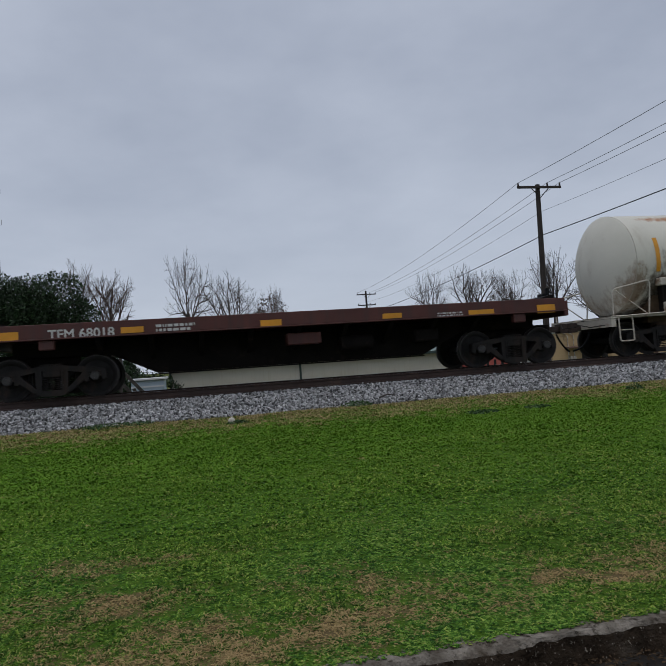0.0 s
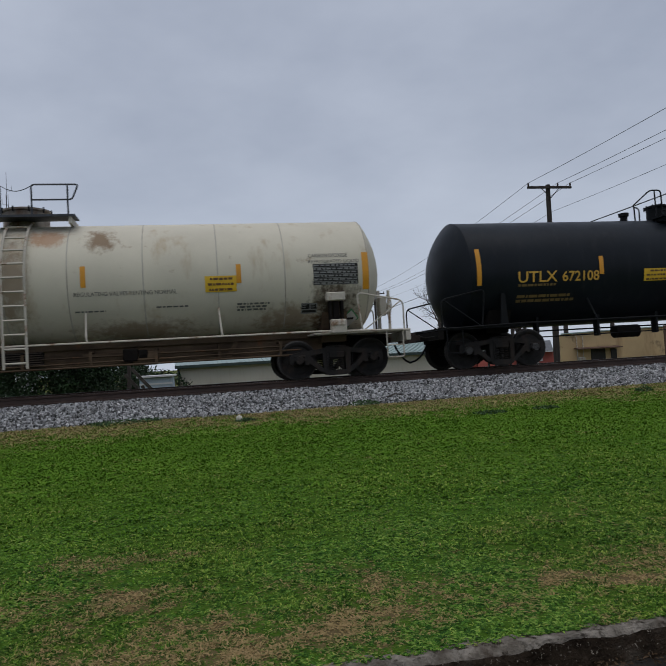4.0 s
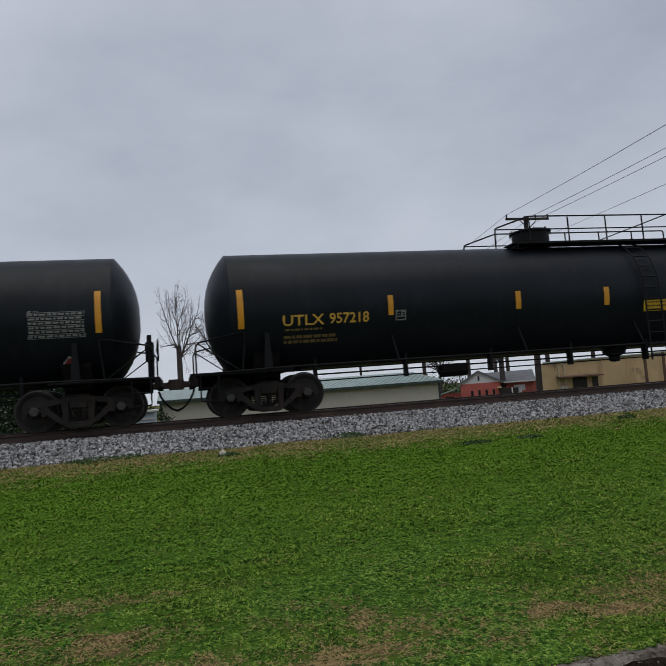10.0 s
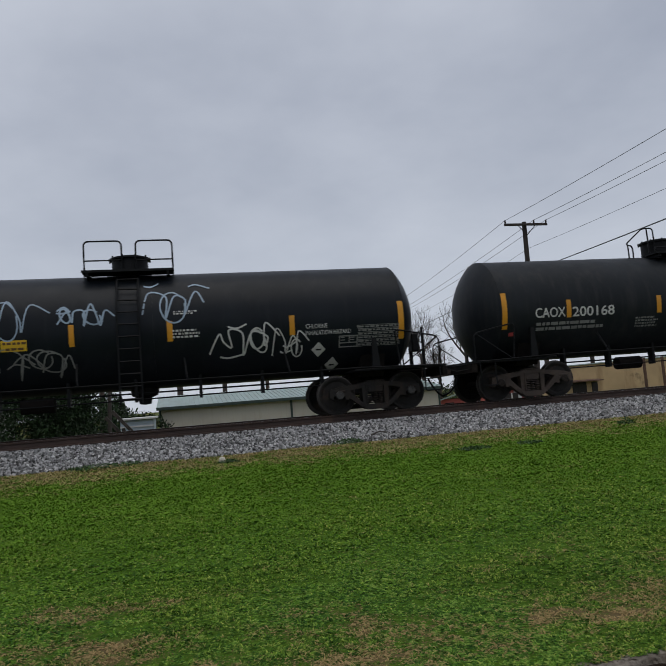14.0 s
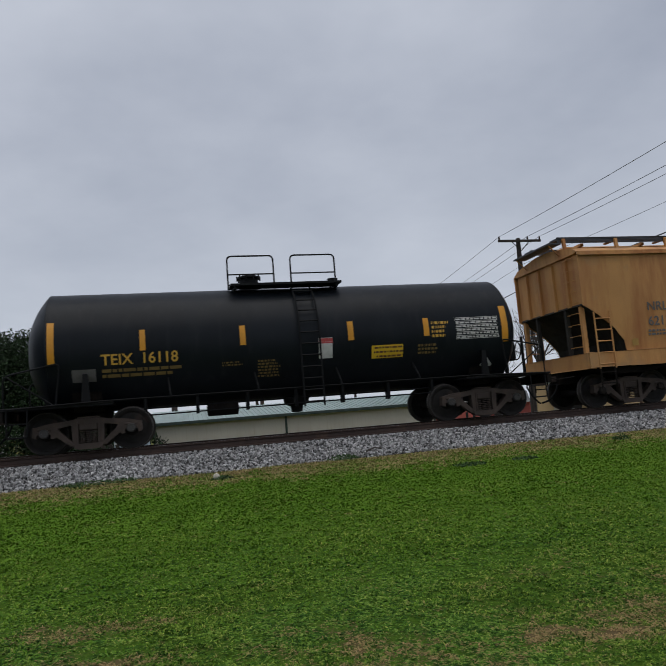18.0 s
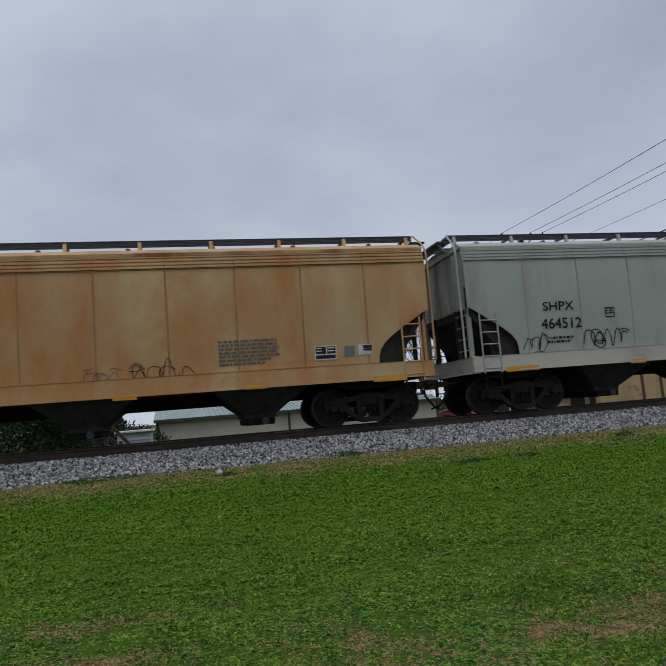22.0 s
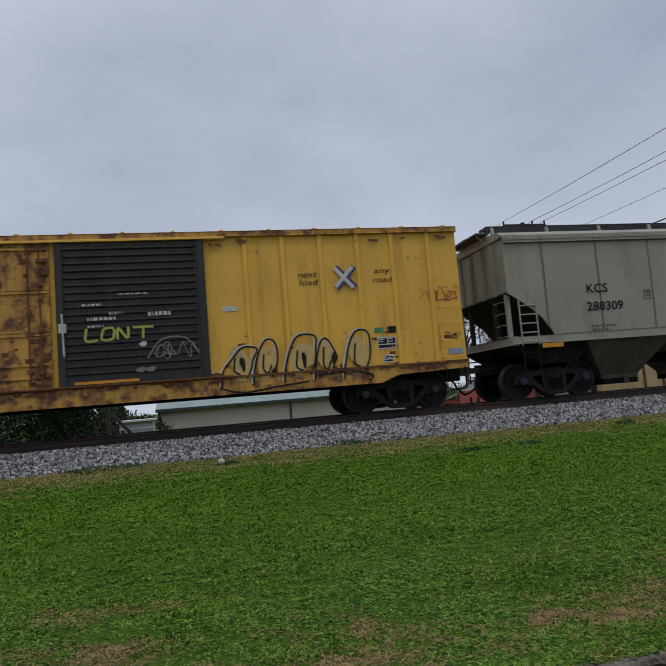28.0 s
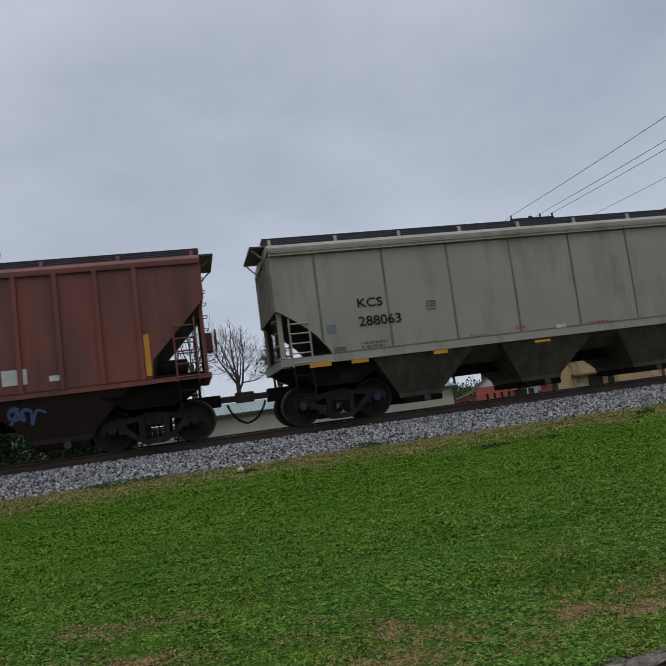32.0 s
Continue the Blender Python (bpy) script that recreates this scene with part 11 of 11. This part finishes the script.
    c, f, g, e = hopper_car(559.88, 6.713, "grey_kcs", "warm grey covered hopper car with a red emblem", seam_x=(-7.0, -5.45, -3.89, -2.34, -0.79, 0.76, 2.31, 3.86, 5.42, 6.97), cap='cap_blue', cut='kcs', bays=4, inset=2.1, bay_top=1.3, bay_bot=0.55, fascia=0.17, board=4.53, tuck=0.04, over=1.35, brackets=11, sill_top=1.56, sill_bot=1.38, lines=2, groove=0.08, eave=4.02, bay='bay_grey')
    letters(c, "KCS", -5.84, 2.57, 0.60, 0.22, M["ink_black"], f, bold=0.012)
    letters(c, "288309", -5.88, 2.11, 1.05, 0.22, M["ink_black"], f, bold=0.012)
    framed(c, -4.18, 2.58, 0.21, 0.25, 0.025, M["ink_soft"], None, f, seed=542)
    stencil(c, -5.81, 1.74, 0.74, 0.19, 2, M["ink_soft"], f, 543)
    decal(c, "reflector", -7.27, -6.68, 1.25, 1.36, M["reflect"], g, rows=1)
    badge(c, 3.72, 3.12, 0.61, 0.58, f)
    framed(c, 3.46, 1.88, 0.46, 0.31, 0.025, M["ink_white"], M["ink_black"], f, seed=546)
    decal(c, "reflector", 1.21, 1.68, 1.30, 1.39, M["reflect"], g, rows=1)
    decal(c, "reflector", 3.95, 4.38, 1.32, 1.42, M["reflect"], g, rows=1)
    decal(c, "reflector", 5.94, 6.34, 1.32, 1.42, M["reflect"], g, rows=1)
    decal(c, "reflector", 6.86, 7.31, 1.30, 1.40, M["reflect"], g, rows=1)
    stencil(c, 5.25, 1.91, 0.65, 0.25, 3, M["ink_soft"], f, 551)
    stencil(c, 1.64, 1.76, 0.70, 0.18, 3, M["ink_red"], f, 552)
    stencil(c, 2.89, 1.69, 0.42, 0.13, 2, M["ink_soft"], f, 553)
    c, f, g, e = hopper_car(577.33, 6.977, "grey_kcs", "warm grey covered hopper car tagged near one end", seam_x=(-7.3, -5.66, -4.02, -2.37, -0.73, 0.91, 2.56, 4.2, 5.84, 7.48), cut='kcs', bays=4, inset=2.1, bay_top=1.3, bay_bot=0.55, fascia=0.17, board=4.53, tuck=0.04, over=1.35, brackets=11, sill_top=1.56, sill_bot=1.38, lines=2, groove=0.08, eave=4.02, bay='bay_grey')
    letters(c, "KCS", -5.82, 2.83, 0.85, 0.28, M["ink_black"], f, bold=0.012)
    letters(c, "287639", -5.82, 2.28, 1.52, 0.30, M["ink_black"], f, bold=0.012)
    framed(c, -2.29, 2.80, 0.26, 0.24, 0.025, M["ink_soft"], None, f, seed=556)
    decal(c, "reflector", -7.03, -6.01, 1.38, 1.51, M["reflect"], g, rows=1)
    decal(c, "reflector", -4.20, -3.62, 1.43, 1.53, M["reflect"], g, rows=1)
    stencil(c, -5.81, 1.97, 0.89, 0.21, 2, M["ink_soft"], f, 559)
    stencil(c, -6.79, 1.89, 0.68, 0.16, 2, M["rust"], f, 560)
    framed(c, 4.44, 2.06, 0.43, 0.27, 0.025, M["ink_white"], M["ink_black"], f, seed=561)
    decal(c, "reflector", 3.75, 4.15, 1.41, 1.51, M["reflect"], g, rows=1)
    scrawl(c, 5.86, 7.18, 1.47, 1.94, M["ink_tag"], 0.07, f, 1)
    stencil(c, 5.20, 2.20, 0.41, 0.17, 2, M["ink_soft"], f, 564)
    decal(c, "reflector", 6.82, 7.20, 1.42, 1.53, M["reflect"], g, rows=1)
    c, f, g, e = hopper_car(595.28, 7.068, "grey_hopper", "pale grey covered hopper car with slate patches and graffiti", seam_x=(-5.48, -3.25, -1.01, 1.22, 3.45, 5.68), cut='kcs', bays=4, inset=2.1, bay_top=1.25, bay_bot=0.55, fascia=0.17, board=4.47, tuck=0.04, over=1.35, brackets=11, sill_top=1.24, sill_bot=0.98, lines=2, groove=0.08, eave=3.98, bay='hopper_grime_shade')
    decal(c, "painted_patch", -5.87, -5.12, 2.18, 2.80, M["patch_grey"], f, lift=0.010)
    decal(c, "painted_patch", -6.82, -5.89, 2.28, 2.42, M["patch_grey"], f, lift=0.010)
    decal(c, "painted_patch", -6.74, -5.81, 2.74, 2.88, M["patch_grey"], f, lift=0.010)
    decal(c, "painted_patch", -6.77, -6.66, 2.32, 2.93, M["patch_grey"], f, lift=0.010)
    letters(c, "KCSM", -6.66, 2.46, 0.91, 0.25, M["ink_black"], f)
    letters(c, "91044", -6.76, 1.83, 1.31, 0.39, M["ink_black"], f, bold=0.012)
    framed(c, -4.82, 2.41, 0.26, 0.25, 0.025, M["ink_black"], None, f, seed=572)
    decal(c, "painted_patch", -5.19, -4.43, 1.34, 1.85, M["patch_grey"], f, lift=0.010)
    decal(c, "reflector", -7.21, -6.33, 1.14, 1.26, M["reflect"], g, rows=1)
    stencil(c, -6.75, 1.62, 0.84, 0.20, 2, M["ink_soft"], f, 575)
    decal(c, "painted_patch", -5.87, -5.60, 1.39, 1.61, M["ink_soft"], f, lift=0.010)
    decal(c, "painted_patch", 1.21, 5.08, 1.90, 3.17, M["patch_grey"], f, lift=0.010)
    decal(c, "painted_patch", 6.46, 7.56, 2.19, 3.11, M["patch_grey"], f, lift=0.010)
    scrawl(c, -4.40, -3.08, 1.44, 2.17, M["ink_black"], 0.03, f, 1)
    scrawl(c, -3.05, -1.29, 1.33, 2.08, M["ink_black"], 0.03, f, 2)
    scrawl(c, -1.01, -0.43, 1.48, 1.86, M["ink_black"], 0.02, f, 3)
    scrawl(c, 0.43, 1.24, 1.39, 2.27, M["ink_lime"], 0.12, f, 4)
    scrawl(c, 1.22, 2.37, 1.40, 1.90, M["ink_lime"], 0.10, f, 5)
    scrawl(c, 0.41, 2.27, 1.29, 2.17, M["ink_black"], 0.02, f, 6)
    framed(c, -0.43, 1.73, 0.83, 0.21, 0.025, M["ink_black"], None, f, seed=585)
    decal(c, "reflector", 1.21, 1.66, 1.14, 1.25, M["reflect"], g, rows=1)
    decal(c, "reflector", -1.44, -0.97, 1.14, 1.24, M["reflect"], g, rows=1)
    decal(c, "reflector", -4.00, -3.51, 1.12, 1.24, M["reflect"], g, rows=1)
    decal(c, "reflector", 3.35, 3.79, 1.13, 1.23, M["reflect"], g, rows=1)
    decal(c, "reflector", 6.71, 7.61, 1.12, 1.25, M["reflect"], g, rows=1)
    framed(c, 6.08, 1.71, 0.48, 0.25, 0.025, M["ink_white"], M["ink_black"], f, seed=591)
    stencil(c, 5.21, 1.97, 0.74, 0.27, 3, M["ink_soft"], f, 592)
    c, f, g, e = hopper_car(613.53, 7.028, "maroon", "faded maroon ribbed hopper car with white lettering", cut='open', bays=4, inset=1.95, bay_top=1.55, bay_bot=0.6, tuck=0.0, over=1.35, posts=True, seam_x=(-6.95, -6.13, -5.31, -4.49, -3.68, -2.86, -2.05, -1.23, -0.42, 0.41, 1.22, 2.04, 2.85, 3.67, 4.48, 5.3, 6.12, 6.94), eave=3.95, top=4.2, board=4.43, sill_top=1.46, sill_bot=1.36, lines=1, bay='bay_maroon', brackets=11, bulge=0.0)
    letters(c, "K", -6.14, 2.51, 0.43, 0.74, M["ink_pale"], f, bold=0.012)
    letters(c, "C", -5.36, 2.47, 0.47, 0.75, M["ink_pale"], f, bold=0.012)
    letters(c, "S", -4.53, 2.51, 0.48, 0.74, M["ink_pale"], f, bold=0.012)
    letters(c, "31", -6.12, 2.00, 0.35, 0.26, M["ink_pale"], f, bold=0.012)
    letters(c, "04", -5.37, 2.01, 0.46, 0.29, M["ink_pale"], f, bold=0.012)
    letters(c, "62", -4.57, 2.00, 0.50, 0.29, M["ink_pale"], f, bold=0.012)
    decal(c, "reflector", -7.03, -6.88, 1.50, 2.35, M["reflect"], f, lift=0.010)
    decal(c, "reflector", -3.12, -2.99, 1.50, 1.96, M["reflect"], f, lift=0.010)
    decal(c, "reflector", -1.38, -1.24, 1.48, 1.95, M["reflect"], f, lift=0.010)
    stencil(c, -5.33, 1.84, 0.44, 0.18, 2, M["ink_pale"], f, 602)
    scrawl(c, -5.33, -4.68, 0.77, 1.27, M["ink_blue"], 0.06, f, 2)
    decal(c, "reflector", 7.00, 7.12, 1.53, 2.44, M["reflect"], f, lift=0.010)
    decal(c, "painted_patch", 4.12, 4.61, 1.65, 1.97, M["ink_white"], f, lift=0.010)
    decal(c, "painted_patch", 5.04, 5.34, 1.65, 1.77, M["ink_white"], f, lift=0.010)
    scrawl(c, 4.20, 4.85, 0.78, 1.21, M["ink_blue"], 0.09, f, 3)
    c, f, g, e = hopper_car(631.78, 6.977, "grey_kcs", "warm grey covered hopper car beside the maroon one", seam_x=(-7.3, -5.66, -4.02, -2.37, -0.73, 0.91, 2.56, 4.2, 5.84, 7.48), cap='cap_blue', cut='kcs', bays=4, inset=2.1, bay_top=1.3, bay_bot=0.55, fascia=0.17, board=4.53, tuck=0.04, over=1.35, brackets=11, sill_top=1.56, sill_bot=1.38, lines=2, groove=0.08, eave=4.02, bay='bay_grey')
    letters(c, "KCS", -6.39, 2.56, 0.60, 0.20, M["ink_black"], f, bold=0.012)
    letters(c, "288063", -6.41, 2.12, 1.02, 0.22, M["ink_black"], f, bold=0.012)
    framed(c, -4.72, 2.56, 0.24, 0.22, 0.025, M["ink_soft"], None, f, seed=613)
    decal(c, "painted_patch", -7.19, -6.97, 2.04, 2.22, M["patch_grey"], f, lift=0.010)
    decal(c, "reflector", -7.69, -7.19, 1.29, 1.40, M["reflect"], g, rows=1)
    decal(c, "reflector", -4.72, -4.36, 1.27, 1.36, M["reflect"], g, rows=1)
    decal(c, "reflector", -6.71, -6.31, 1.28, 1.37, M["reflect"], g, rows=1)
    framed(c, -7.07, 1.69, 0.28, 0.14, 0.025, M["ink_soft"], None, f, seed=618)
    stencil(c, -6.42, 1.75, 0.77, 0.18, 2, M["ink_soft"], f, 619)
    stencil(c, -3.71, 1.63, 0.44, 0.08, 2, M["ink_soft"], f, 620)
    stencil(c, -2.50, 1.73, 0.34, 0.10, 2, M["ink_red"], f, 621)
    decal(c, "painted_patch", -1.42, -1.16, 1.55, 1.65, M["ink_white"], f, lift=0.010)
    stencil(c, -0.56, 1.63, 0.85, 0.11, 2, M["ink_red"], f, 623)
    decal(c, "reflector", -2.09, -1.67, 1.26, 1.32, M["reflect"], g, rows=1)


consist()


# ---- what moves: the train rolls by at an even pace, its wheels turning ----
def motions():
    for car, s, sets in CARS:
        walk(car, [(t, pose(s - SPEED * t, 0, 0)) for t in (0.0, 16.0, 32.0)])
        n0 = max(0, int((s - 30) / SPEED * FPS))
        n1 = min(960, int((s + 16) / SPEED * FPS))
        for w, x in sets:
            rows = [] if n0 == 0 else [(0.0, pose(x, 0, WHEEL_R, 0, 0, 0))]
            step = math.degrees(SPEED / FPS / WHEEL_R)
            for n in range(n0, n1 + 1):
                rows.append((n / FPS, pose(x, 0, WHEEL_R, 0, -step * (n - n0), 0)))
            if n1 < 960:
                rows.append((32.0, pose(x, 0, WHEEL_R, 0, -step * (n1 - n0), 0)))
            walk(w, rows)


motions()
